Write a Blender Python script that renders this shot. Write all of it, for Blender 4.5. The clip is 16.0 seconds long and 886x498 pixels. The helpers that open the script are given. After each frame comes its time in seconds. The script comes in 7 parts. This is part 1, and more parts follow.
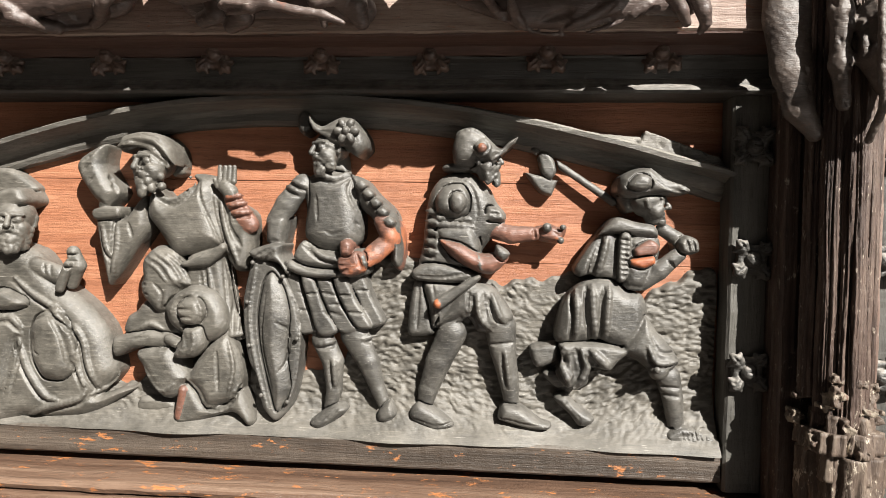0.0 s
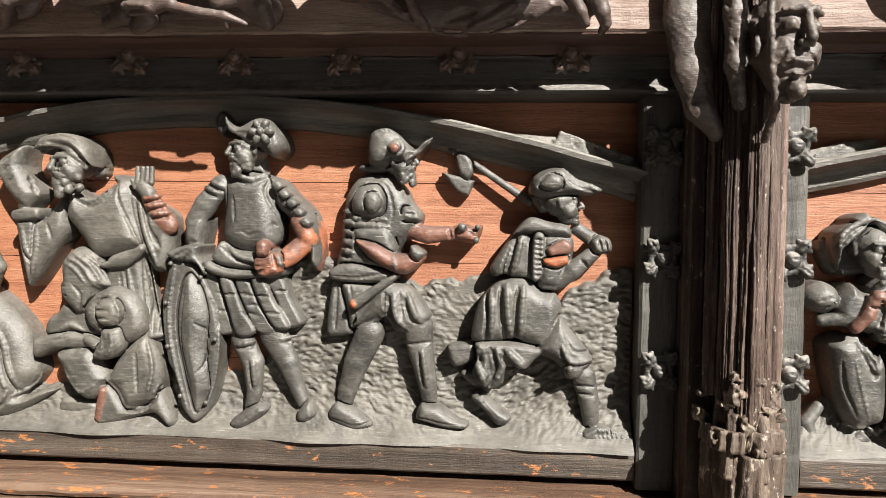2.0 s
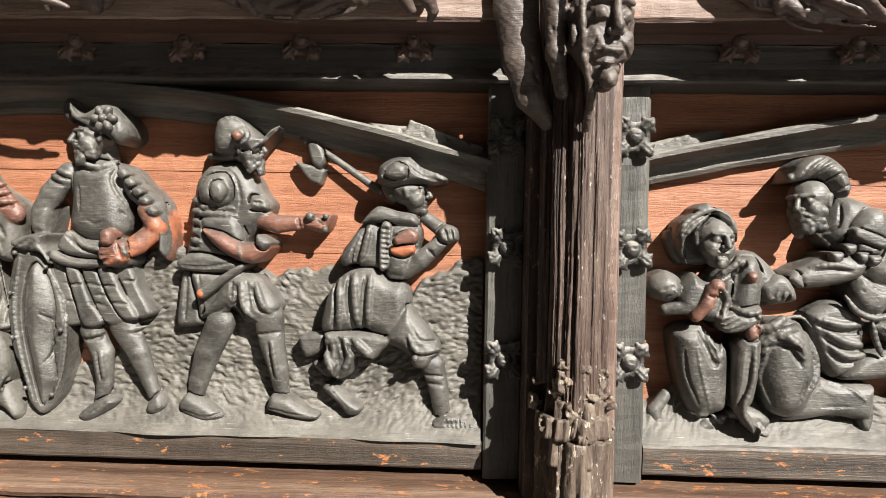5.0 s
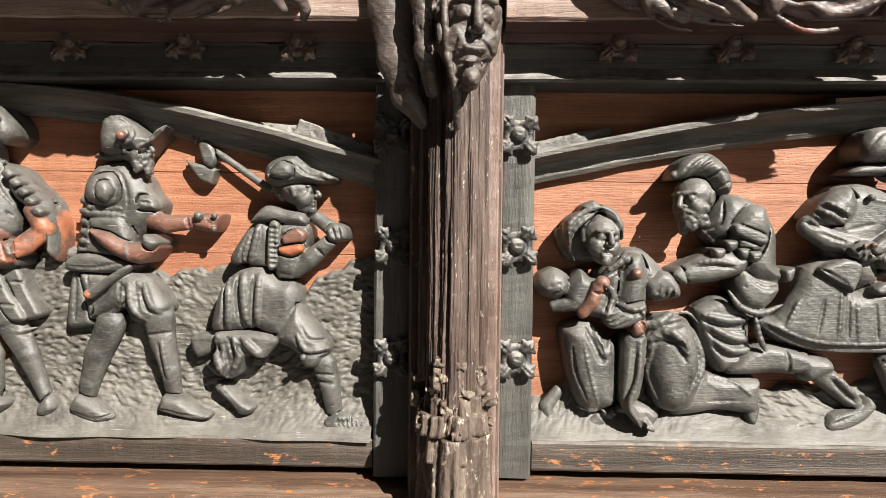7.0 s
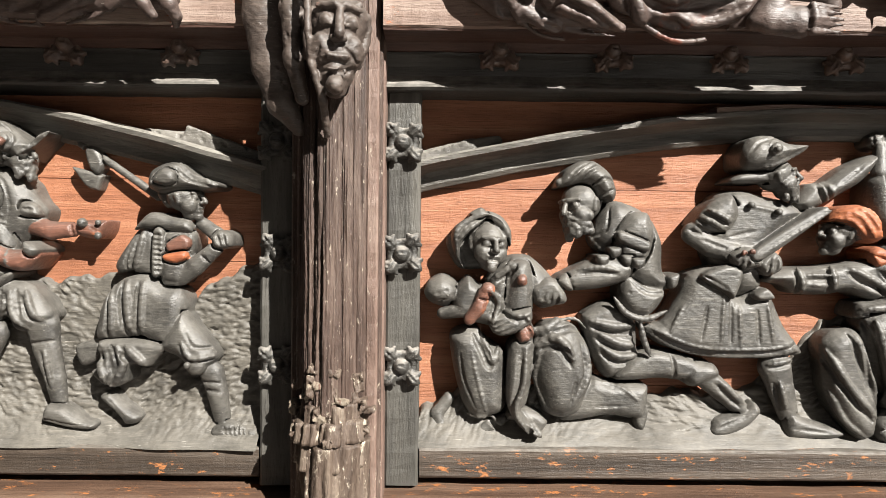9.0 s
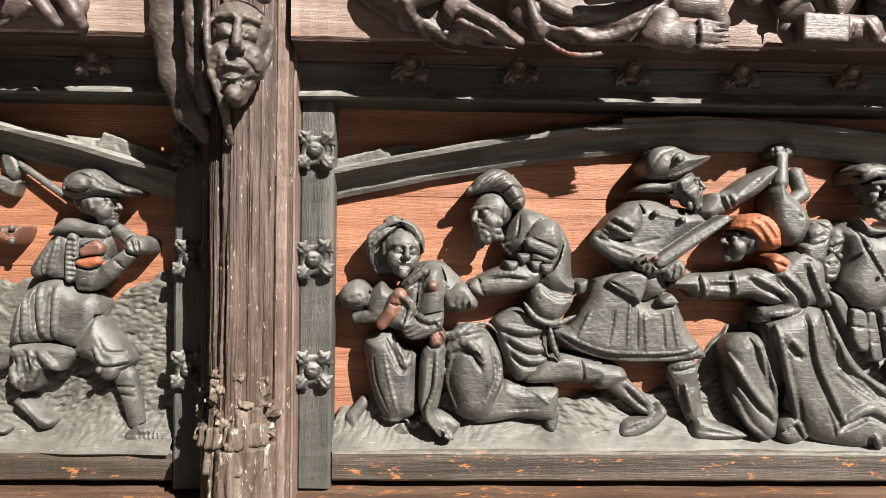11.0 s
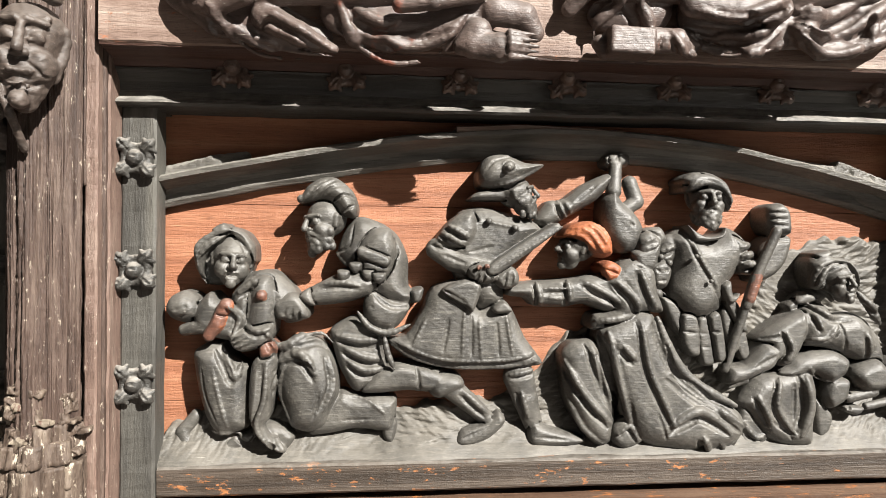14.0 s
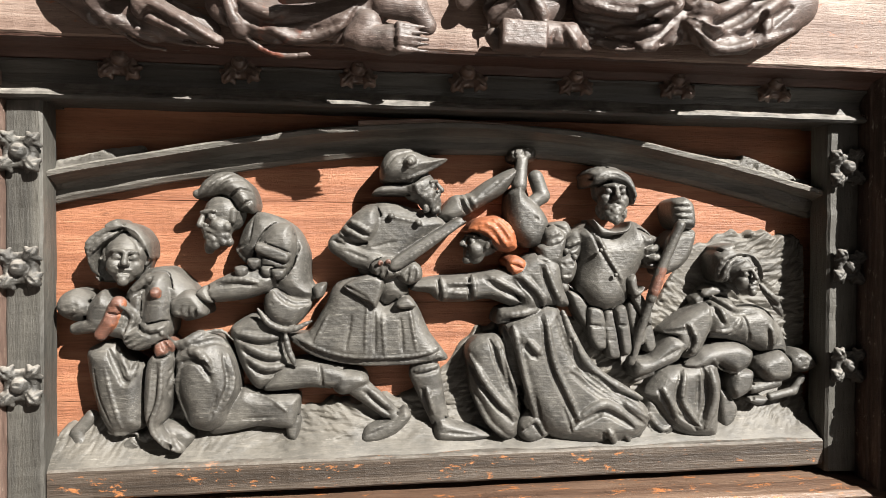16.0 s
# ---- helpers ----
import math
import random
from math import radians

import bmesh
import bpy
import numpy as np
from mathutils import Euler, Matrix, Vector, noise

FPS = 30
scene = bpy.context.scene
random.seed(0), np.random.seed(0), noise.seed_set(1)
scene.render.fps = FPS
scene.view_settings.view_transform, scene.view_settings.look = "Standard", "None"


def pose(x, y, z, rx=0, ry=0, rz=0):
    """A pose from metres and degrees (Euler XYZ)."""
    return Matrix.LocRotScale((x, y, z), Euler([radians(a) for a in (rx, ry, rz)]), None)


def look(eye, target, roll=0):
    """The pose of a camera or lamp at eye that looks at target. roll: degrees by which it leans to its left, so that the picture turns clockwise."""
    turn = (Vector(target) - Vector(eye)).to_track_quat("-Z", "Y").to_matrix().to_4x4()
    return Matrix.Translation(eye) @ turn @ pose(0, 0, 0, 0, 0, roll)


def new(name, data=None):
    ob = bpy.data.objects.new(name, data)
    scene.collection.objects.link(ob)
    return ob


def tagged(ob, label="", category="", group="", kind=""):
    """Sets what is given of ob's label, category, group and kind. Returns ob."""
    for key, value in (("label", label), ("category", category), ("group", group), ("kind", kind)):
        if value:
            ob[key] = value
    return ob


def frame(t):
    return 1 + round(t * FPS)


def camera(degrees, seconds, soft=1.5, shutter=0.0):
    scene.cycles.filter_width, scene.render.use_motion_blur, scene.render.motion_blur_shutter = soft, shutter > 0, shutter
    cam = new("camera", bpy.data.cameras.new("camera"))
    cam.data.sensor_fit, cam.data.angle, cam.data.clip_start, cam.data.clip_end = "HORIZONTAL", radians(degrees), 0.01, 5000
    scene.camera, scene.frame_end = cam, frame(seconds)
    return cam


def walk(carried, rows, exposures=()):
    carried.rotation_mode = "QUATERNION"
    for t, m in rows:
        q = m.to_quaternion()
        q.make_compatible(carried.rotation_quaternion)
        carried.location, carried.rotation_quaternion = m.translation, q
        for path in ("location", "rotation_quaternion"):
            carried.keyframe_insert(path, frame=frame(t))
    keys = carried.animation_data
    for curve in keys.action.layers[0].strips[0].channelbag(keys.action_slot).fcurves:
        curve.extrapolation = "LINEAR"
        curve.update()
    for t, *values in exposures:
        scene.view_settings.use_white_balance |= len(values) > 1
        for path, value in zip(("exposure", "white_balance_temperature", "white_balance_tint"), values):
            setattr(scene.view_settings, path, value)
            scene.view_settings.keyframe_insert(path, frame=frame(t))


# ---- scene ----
cam = camera(70.0, 16.0, soft=0.9)
PATH = [
    (0, (-0.333, -0.474, 1.162), (-0.493, 1.519, 1.108), 1.0),
    (0.5, (-0.317, -0.472, 1.163), (-0.473, 1.521, 1.11), 0.9),
    (1, (-0.303, -0.471, 1.162), (-0.457, 1.522, 1.112), 0.9),
    (1.5, (-0.288, -0.47, 1.162), (-0.44, 1.523, 1.107), 0.8),
    (2, (-0.275, -0.471, 1.164), (-0.421, 1.523, 1.106), 0.8),
    (2.5, (-0.261, -0.467, 1.161), (-0.396, 1.527, 1.1), 0.7),
    (3, (-0.245, -0.465, 1.162), (-0.369, 1.53, 1.099), 0.7),
    (3.5, (-0.228, -0.462, 1.16), (-0.344, 1.534, 1.1), 0.8),
    (4, (-0.212, -0.463, 1.159), (-0.314, 1.534, 1.1), 0.9),
    (6.5, (-0.129, -0.464, 1.159), (-0.186, 1.534, 1.089), 0.7),
    (7, (-0.11, -0.463, 1.159), (-0.151, 1.536, 1.096), 0.6),
    (7.5, (-0.088, -0.461, 1.162), (-0.119, 1.537, 1.1), 0.5),
    (8, (-0.072, -0.46, 1.16), (-0.086, 1.539, 1.104), 0.5),
    (8.5, (-0.056, -0.46, 1.162), (-0.062, 1.539, 1.109), 0.6),
    (9, (-0.041, -0.463, 1.16), (-0.03, 1.537, 1.118), 0.6),
    (11.5, (0.025, -0.474, 1.16), (0.1, 1.524, 1.142), 0.7),
    (12, (0.04, -0.473, 1.164), (0.132, 1.525, 1.144), 0.6),
    (12.5, (0.054, -0.473, 1.163), (0.165, 1.524, 1.154), 0.6),
    (13, (0.075, -0.474, 1.164), (0.209, 1.522, 1.156), 0.6),
    (13.5, (0.094, -0.472, 1.164), (0.259, 1.521, 1.157), 0.6),
    (14, (0.104, -0.475, 1.165), (0.292, 1.516, 1.158), 0.5),
    (14.5, (0.116, -0.477, 1.165), (0.329, 1.512, 1.16), 0.5),
    (15, (0.13, -0.476, 1.165), (0.363, 1.51, 1.153), 0.4),
    (15.5, (0.145, -0.477, 1.166), (0.394, 1.508, 1.145), 0.3),
    (16, (0.158, -0.477, 1.166), (0.423, 1.505, 1.141), 0.2),
]
walk(cam, [(t, look(eye, target, roll)) for t, eye, target, roll in PATH], exposures=((0.0, 1.44), (16.0, 1.44)))

# ---- light ----
SUN_WAY = Vector((-0.74, 1.0, -0.88)).normalized()
world = bpy.data.worlds.new("sky")
scene.world = world
world.use_nodes = True
wn = world.node_tree.nodes
sky = wn.new("ShaderNodeTexSky")
sky.sky_type, sky.sun_disc = "NISHITA", False
sky.dust_density, sky.air_density = 6.0, 0.6
sky.sun_elevation = math.asin(-SUN_WAY.z)
sky.sun_rotation = math.atan2(-SUN_WAY.x, -SUN_WAY.y)
world.node_tree.links.new(sky.outputs[0], wn["Background"].inputs[0])
wn["Background"].inputs[1].default_value = 0.0024
sun = new("sun", bpy.data.lights.new("sun", "SUN"))
sun.data.energy, sun.data.angle, sun.data.color = 5.0, radians(0.5), (1.0, 0.965, 0.905)
sun.matrix_world = look((0, 0, 0), SUN_WAY) @ Matrix.Identity(4)


# ---- materials ----
class Mat:
    """A node material with small helpers."""

    def __init__(self, name):
        self.m = bpy.data.materials.new(name)
        self.m.use_nodes = True
        self.t = self.m.node_tree
        self.b = self.t.nodes["Principled BSDF"]
        self.pos = self.node("ShaderNodeNewGeometry").outputs["Position"]

    def node(self, kind, **sockets):
        n = self.t.nodes.new(kind)
        for k, v in sockets.items():
            n.inputs[k].default_value = v
        return n

    def link(self, a, b):
        self.t.links.new(a, b)

    def noise(self, scale, stretch=(1, 1, 1), detail=5.0, rough=0.6, distort=0.0):
        mp = self.node("ShaderNodeMapping")
        mp.inputs["Scale"].default_value = stretch
        self.link(self.pos, mp.inputs["Vector"])
        n = self.node("ShaderNodeTexNoise", Scale=scale, Detail=detail, Roughness=rough, Distortion=distort)
        self.link(mp.outputs[0], n.inputs["Vector"])
        return n.outputs["Fac"]

    def ramp(self, fac, *stops):
        r = self.node("ShaderNodeValToRGB")
        e = r.color_ramp.elements
        while len(e) < len(stops):
            e.new(0.5)
        for el, (p, c) in zip(e, stops):
            el.position = p
            el.color = (*c, 1) if len(c) == 3 else c
        self.link(fac, r.inputs[0])
        return r.outputs[0]

    def mask(self, fac, lo, hi):
        r = self.node("ShaderNodeMapRange")
        r.inputs["From Min"].default_value, r.inputs["From Max"].default_value = lo, hi
        self.link(fac, r.inputs["Value"])
        return r.outputs[0]

    def mix(self, fac, a, b, blend="MIX"):
        n = self.t.nodes.new("ShaderNodeMix")
        n.data_type, n.blend_type = "RGBA", blend
        for s, v in ((n.inputs[0], fac), (n.inputs[6], a), (n.inputs[7], b)):
            if isinstance(v, (int, float)):
                s.default_value = v
            elif isinstance(v, tuple):
                s.default_value = (*v, 1)
            else:
                self.link(v, s)
        return n.outputs[2]

    def times(self, a, b, op="MULTIPLY"):
        n = self.t.nodes.new("ShaderNodeMath")
        n.operation = op
        for s, v in zip(n.inputs, (a, b)):
            if isinstance(v, (int, float)):
                s.default_value = v
            else:
                self.link(v, s)
        return n.outputs[0]

    def up(self):
        """How far a face looks upwards, 0 to 1."""
        g = self.node("ShaderNodeNewGeometry")
        s = self.node("ShaderNodeSeparateXYZ")
        self.link(g.outputs["Normal"], s.inputs[0])
        return s.outputs[2]

    def bump(self, *layers):
        last = None
        for height, strength, dist in layers:
            n = self.node("ShaderNodeBump", Strength=strength, Distance=dist)
            self.link(height, n.inputs["Height"])
            if last:
                self.link(last, n.inputs["Normal"])
            last = n.outputs[0]
        self.link(last, self.b.inputs["Normal"])

    def done(self, colour, rough, spec=0.4):
        for s, v in ((self.b.inputs["Base Color"], colour), (self.b.inputs["Roughness"], rough)):
            if isinstance(v, (int, float)):
                s.default_value = v
            elif isinstance(v, tuple):
                s.default_value = (*v, 1)
            else:
                self.link(v, s)
        self.b.inputs["Specular IOR Level"].default_value = spec
        return self.m


def carved_wood(name, dark, mid, dust, dusty, worn=None, worn_at=0.7, gloss=0.36):
    """Old stained oak, carved: open grain, rubbed patches, scratches, and grey dust on what looks up."""
    m = Mat(name)
    big = m.noise(46, detail=5, rough=0.65)
    grain = m.noise(520, (0.10, 1, 1), detail=4, rough=0.75)
    lines = m.noise(1500, (0.035, 1, 1), detail=2, rough=0.6)
    pits = m.noise(330, (0.5, 1, 1), detail=5, rough=0.75)
    col = m.ramp(big, (0.32, dark), (0.7, mid))
    col = m.mix(m.times(m.mask(grain, 0.54, 0.72), 0.55), col, tuple(min(1, c * 1.9) for c in mid))
    col = m.mix(m.times(m.mask(grain, 0.44, 0.3), 0.7), col, tuple(c * 0.45 for c in dark))
    if worn:
        patch = m.noise(24, detail=6, rough=0.66)
        col = m.mix(m.mask(patch, worn_at, worn_at + 0.06), col, worn)
    amount = m.times(m.mask(m.up(), -0.1, 0.95), m.mask(m.noise(70, detail=7, rough=0.75), 0.3, 0.68))
    col = m.mix(m.times(amount, dusty), col, dust)
    chips = m.times(m.mask(lines, 0.66, 0.72), m.mask(m.noise(55, detail=4), 0.48, 0.6))
    col = m.mix(m.times(chips, 0.8), col, tuple(min(1, c * 1.7) for c in dust))
    col = m.mix(m.times(m.mask(pits, 0.69, 0.73), 0.6), col, tuple(min(1, c * 1.3) for c in dust))
    m.bump((grain, 0.22, 0.0009), (lines, 0.32, 0.0007), (pits, 0.4, 0.0009), (big, 0.2, 0.002))
    rough = m.times(m.times(amount, 0.25), m.times(m.mask(pits, -0.4, 1.4), 0.14), "ADD")
    rough = m.times(rough, gloss + 0.02, "ADD")
    return m.done(col, rough, 0.65)


def board(name, dark, mid, light, scale=1.0, stretch=(0.05, 1, 1), specks=None, speck_at=0.7, rough=0.55, dust=None, speck_scale=120):
    """Plain boards: long grain, stains, fine pores and worn spots."""
    m = Mat(name)
    wave = m.noise(70 * scale, stretch, detail=6, rough=0.65, distort=0.4)
    fine = m.noise(520 * scale, stretch, detail=4, rough=0.7)
    stain = m.noise(14, detail=5)
    col = m.ramp(wave, (0.25, dark), (0.5, mid), (0.78, light))
    col = m.mix(m.times(m.mask(fine, 0.5, 0.72), 0.55), col, dark)
    col = m.mix(m.times(m.mask(stain, 0.55, 0.72), 0.45), col, tuple(c * 0.55 for c in mid))
    if specks:
        chips = m.noise(speck_scale, tuple(max(s, 0.4) for s in stretch), detail=8, rough=0.78)
        col = m.mix(m.mask(chips, speck_at, speck_at + 0.03), col, specks)
    if dust:
        amount = m.times(m.mask(m.up(), 0.2, 0.95), m.mask(m.noise(80, detail=6, rough=0.7), 0.3, 0.6))
        col = m.mix(m.times(amount, 0.8), col, dust)
    pores = m.noise(1300 * scale, stretch, detail=2, rough=0.6)
    col = m.mix(m.times(m.mask(pores, 0.62, 0.7), 0.5), col, tuple(c * 0.35 for c in dark))
    knock = m.noise(210, detail=6, rough=0.75)
    col = m.mix(m.times(m.mask(knock, 0.68, 0.72), 0.35), col, tuple(min(1, c * 1.9 + 0.02) for c in light))
    m.bump((wave, 0.35, 0.0016), (fine, 0.6, 0.0011), (pores, 0.4, 0.0008), (knock, 0.35, 0.0016))
    return m.done(col, m.mask(fine, -1.2 * rough, 2.0 - rough), 0.45)


DUST = (0.22, 0.205, 0.18)
FIGURE = carved_wood("figure_oak", (0.024, 0.0222, 0.0195), (0.096, 0.089, 0.077), DUST, 0.5, gloss=0.36)
PALE = carved_wood("dusty_figure_oak", (0.036, 0.033, 0.027), (0.106, 0.096, 0.080), DUST, 0.6, gloss=0.37)
RUBBED = carved_wood("rubbed_red_oak", (0.075, 0.036, 0.025), (0.17, 0.075, 0.05), DUST, 0.2, (0.27, 0.095, 0.045), 0.56)
FRESH = carved_wood("bare_orange_oak", (0.20, 0.055, 0.02), (0.36, 0.115, 0.042), DUST, 0.1, gloss=0.45)
ROCK = carved_wood("chiselled_ground_oak", (0.05, 0.045, 0.037), (0.115, 0.103, 0.084), DUST, 0.42, gloss=0.46)
DRAPE = carved_wood("upper_figure_oak", (0.045, 0.030, 0.025), (0.12, 0.085, 0.072), DUST, 0.35, (0.2, 0.07, 0.045), 0.62)
MASK = carved_wood("mask_oak", (0.036, 0.026, 0.021), (0.10, 0.076, 0.062), DUST, 0.25, (0.2, 0.085, 0.055), 0.63, gloss=0.42)
BACK = board("orange_backboard", (0.165, 0.062, 0.031), (0.295, 0.118, 0.060), (0.39, 0.185, 0.102), 1.5, specks=(0.12, 0.065, 0.045), speck_at=0.67)
FRAME = board("black_frame_oak", (0.034, 0.032, 0.028), (0.072, 0.068, 0.059), (0.13, 0.122, 0.105), 0.6, (1, 1, 0.10), (0.26, 0.23, 0.19), 0.68, dust=DUST)
BEAM = board("black_beam_oak", (0.022, 0.021, 0.019), (0.048, 0.045, 0.040), (0.085, 0.08, 0.07), 1.0, (0.05, 1, 1), (0.3, 0.27, 0.23), 0.74, 0.45, dust=(0.4, 0.37, 0.33))
FASCIA = board("brown_fascia_oak", (0.035, 0.018, 0.013), (0.075, 0.038, 0.028), (0.13, 0.07, 0.05), 1.0, (0.05, 1, 1), (0.3, 0.25, 0.2), 0.75)
UPPER = board("pale_worn_board", (0.10, 0.058, 0.043), (0.225, 0.155, 0.122), (0.45, 0.37, 0.31), 1.0, (0.06, 1, 1), (0.30, 0.12, 0.06), 0.6)
SILL = board("brown_sill_oak", (0.035, 0.02, 0.014), (0.115, 0.068, 0.045), (0.27, 0.185, 0.13), 1.0, (0.03, 1, 1), (0.36, 0.14, 0.05), 0.58, 0.35)
LEDGE = board("dark_ledge_oak", (0.018, 0.013, 0.009), (0.052, 0.038, 0.028), (0.14, 0.112, 0.088), 1.0, (0.04, 1, 1), (0.33, 0.13, 0.045), 0.59, dust=DUST)
SHAFT = board("weathered_shaft_oak", (0.022, 0.013, 0.010), (0.074, 0.047, 0.036), (0.20, 0.148, 0.118), 2.2, (1, 1, 0.09), (0.40, 0.34, 0.27), 0.60, speck_scale=240)
STRIP = board("pink_brown_moulding_oak", (0.075, 0.047, 0.036), (0.165, 0.108, 0.085), (0.28, 0.21, 0.17), 1.4, (1, 1, 0.15), (0.42, 0.36, 0.29), 0.61, speck_scale=240)
CRUST = board("pale_splintered_oak", (0.12, 0.095, 0.07), (0.25, 0.205, 0.155), (0.42, 0.36, 0.28), 2.0, (1, 1, 0.3), (0.10, 0.05, 0.035), 0.6)
STUMP = board("pale_streaked_base_oak", (0.03, 0.019, 0.014), (0.10, 0.071, 0.053), (0.29, 0.235, 0.18), 1.5, (1, 1, 0.12), (0.45, 0.39, 0.31), 0.58, speck_scale=200)
ARCH = board("grey_arch_oak", (0.045, 0.041, 0.035), (0.105, 0.097, 0.084), (0.22, 0.205, 0.18), 1.2, (0.06, 1, 1), (0.33, 0.20, 0.13), 0.68, 0.32, dust=(0.36, 0.34, 0.30))
ROSETTE = carved_wood("brown_rosette_oak", (0.055, 0.034, 0.026), (0.14, 0.09, 0.068), DUST, 0.6)

FLOOR = board("brown_floor_stone", (0.03, 0.023, 0.018), (0.055, 0.042, 0.033), (0.08, 0.065, 0.05), 0.3, (1, 1, 1))


# ---- building helpers ----
def link_mesh(name, verts, faces, mats, parent=None, label="", smooth=True, face_mats=None, at=(0, 0, 0)):
    """One mesh object from vertices in world metres, its origin at `at`."""
    me = bpy.data.meshes.new(name)
    v = np.asarray(verts, float) - np.asarray(at, float)
    me.from_pydata(v.tolist(), [], faces if isinstance(faces, list) else faces.tolist())
    for m in mats:
        me.materials.append(m)
    if face_mats is not None:
        me.polygons.foreach_set("material_index", np.asarray(face_mats, np.int32))
    me.polygons.foreach_set("use_smooth", np.full(len(me.polygons), smooth))
    me.update()
    ob = new(name, me)
    ob.location = at
    if parent:
        ob.parent = parent
        ob.location = Vector(at) - parent.location
    if label:
        ob["label"] = label
    return ob


def group_base(name, at=(0, 0, 0)):
    ob = new(name)
    ob.location = at
    ob.empty_display_size = 0.02
    return ob


def wobble(p, size, amp, seed=0):
    """Smooth noise in metres for an array of points."""
    q = p / size + seed * 3.7
    a = np.sin(q[:, 0] * 1.7 + 1.3 * np.sin(q[:, 2] * 1.1 + q[:, 1])) + np.sin(q[:, 2] * 2.1 + 1.7 * np.sin(q[:, 0] * 0.8)) + np.sin(q[:, 1] * 1.9 + q[:, 0] * 0.7 - q[:, 2])
    return a / 3 * amp


def sweep(name, profile, spine, mat, parent=None, label="", closed=True, rough=0.0, seed=0, smooth=False, ends=True, at=(0, 0, 0)):
    """A profile of (out, up) pairs in metres carried along a spine of (x, z, y0) points in the panel's plane; out is towards the viewer."""
    prof, spine = np.array(profile, float), np.array(spine, float)
    n, k = len(spine), len(prof)
    tang = np.gradient(spine[:, :2], axis=0)
    tang /= np.linalg.norm(tang, axis=1)[:, None]
    nor = np.stack([-tang[:, 1], tang[:, 0]], 1)
    V = np.zeros((n, k, 3))
    for j in range(k):
        V[:, j, 0] = spine[:, 0] + nor[:, 0] * prof[j, 1]
        V[:, j, 2] = spine[:, 1] + nor[:, 1] * prof[j, 1]
        V[:, j, 1] = spine[:, 2] - prof[j, 0]
    P = V.reshape(-1, 3)
    if rough:
        P[:, 1] += wobble(P, 0.011, rough, seed) + wobble(P, 0.0035, rough * 0.5, seed + 2)
        P[:, 2] += wobble(P, 0.014, rough * 0.8, seed + 5)
    F = []
    for i in range(n - 1):
        for j in range(k if closed else k - 1):
            j2 = (j + 1) % k
            F.append((i * k + j, i * k + j2, (i + 1) * k + j2, (i + 1) * k + j))
    if ends and closed:
        F.append(tuple(range(k))[::-1])
        F.append(tuple((n - 1) * k + j for j in range(k)))
    return link_mesh(name, P, F, [mat], parent, label, smooth, at=at)


def line(x0, x1, z, y, n=60, sag=0.0):
    return [(x0 + (x1 - x0) * i / n, z + sag * math.sin(math.pi * i / n), y) for i in range(n + 1)]


def slab(name, x0, x1, y0, y1, z0, z1, mat, parent=None, label="", bev=0.0012, rough=0.0005, seed=0, nx=1, nz=1):
    """A board with softened, slightly uneven edges; y0 is its front."""
    along_x = (x1 - x0) > (z1 - z0)
    b = bev
    if along_x:
        prof = [(0, z0), (0, z1), (y1 - y0 - b, z1), (y1 - y0, z1 - b), (y1 - y0, z0 + b), (y1 - y0 - b, z0)]
        n = max(2, int((x1 - x0) / 0.006))
        return sweep(name, prof, [(x0 + (x1 - x0) * i / n, 0, y1) for i in range(n + 1)], mat, parent, label, rough=rough, seed=seed)
    prof = [(0, -x1), (0, -x0), (y1 - y0 - b, -x0), (y1 - y0, -x0 - b), (y1 - y0, -x1 + b), (y1 - y0 - b, -x1)]
    n = max(2, int((z1 - z0) / 0.006))
    return sweep(name, prof, [(0, z0 + (z1 - z0) * i / n, y1) for i in range(n + 1)], mat, parent, label, rough=rough, seed=seed)


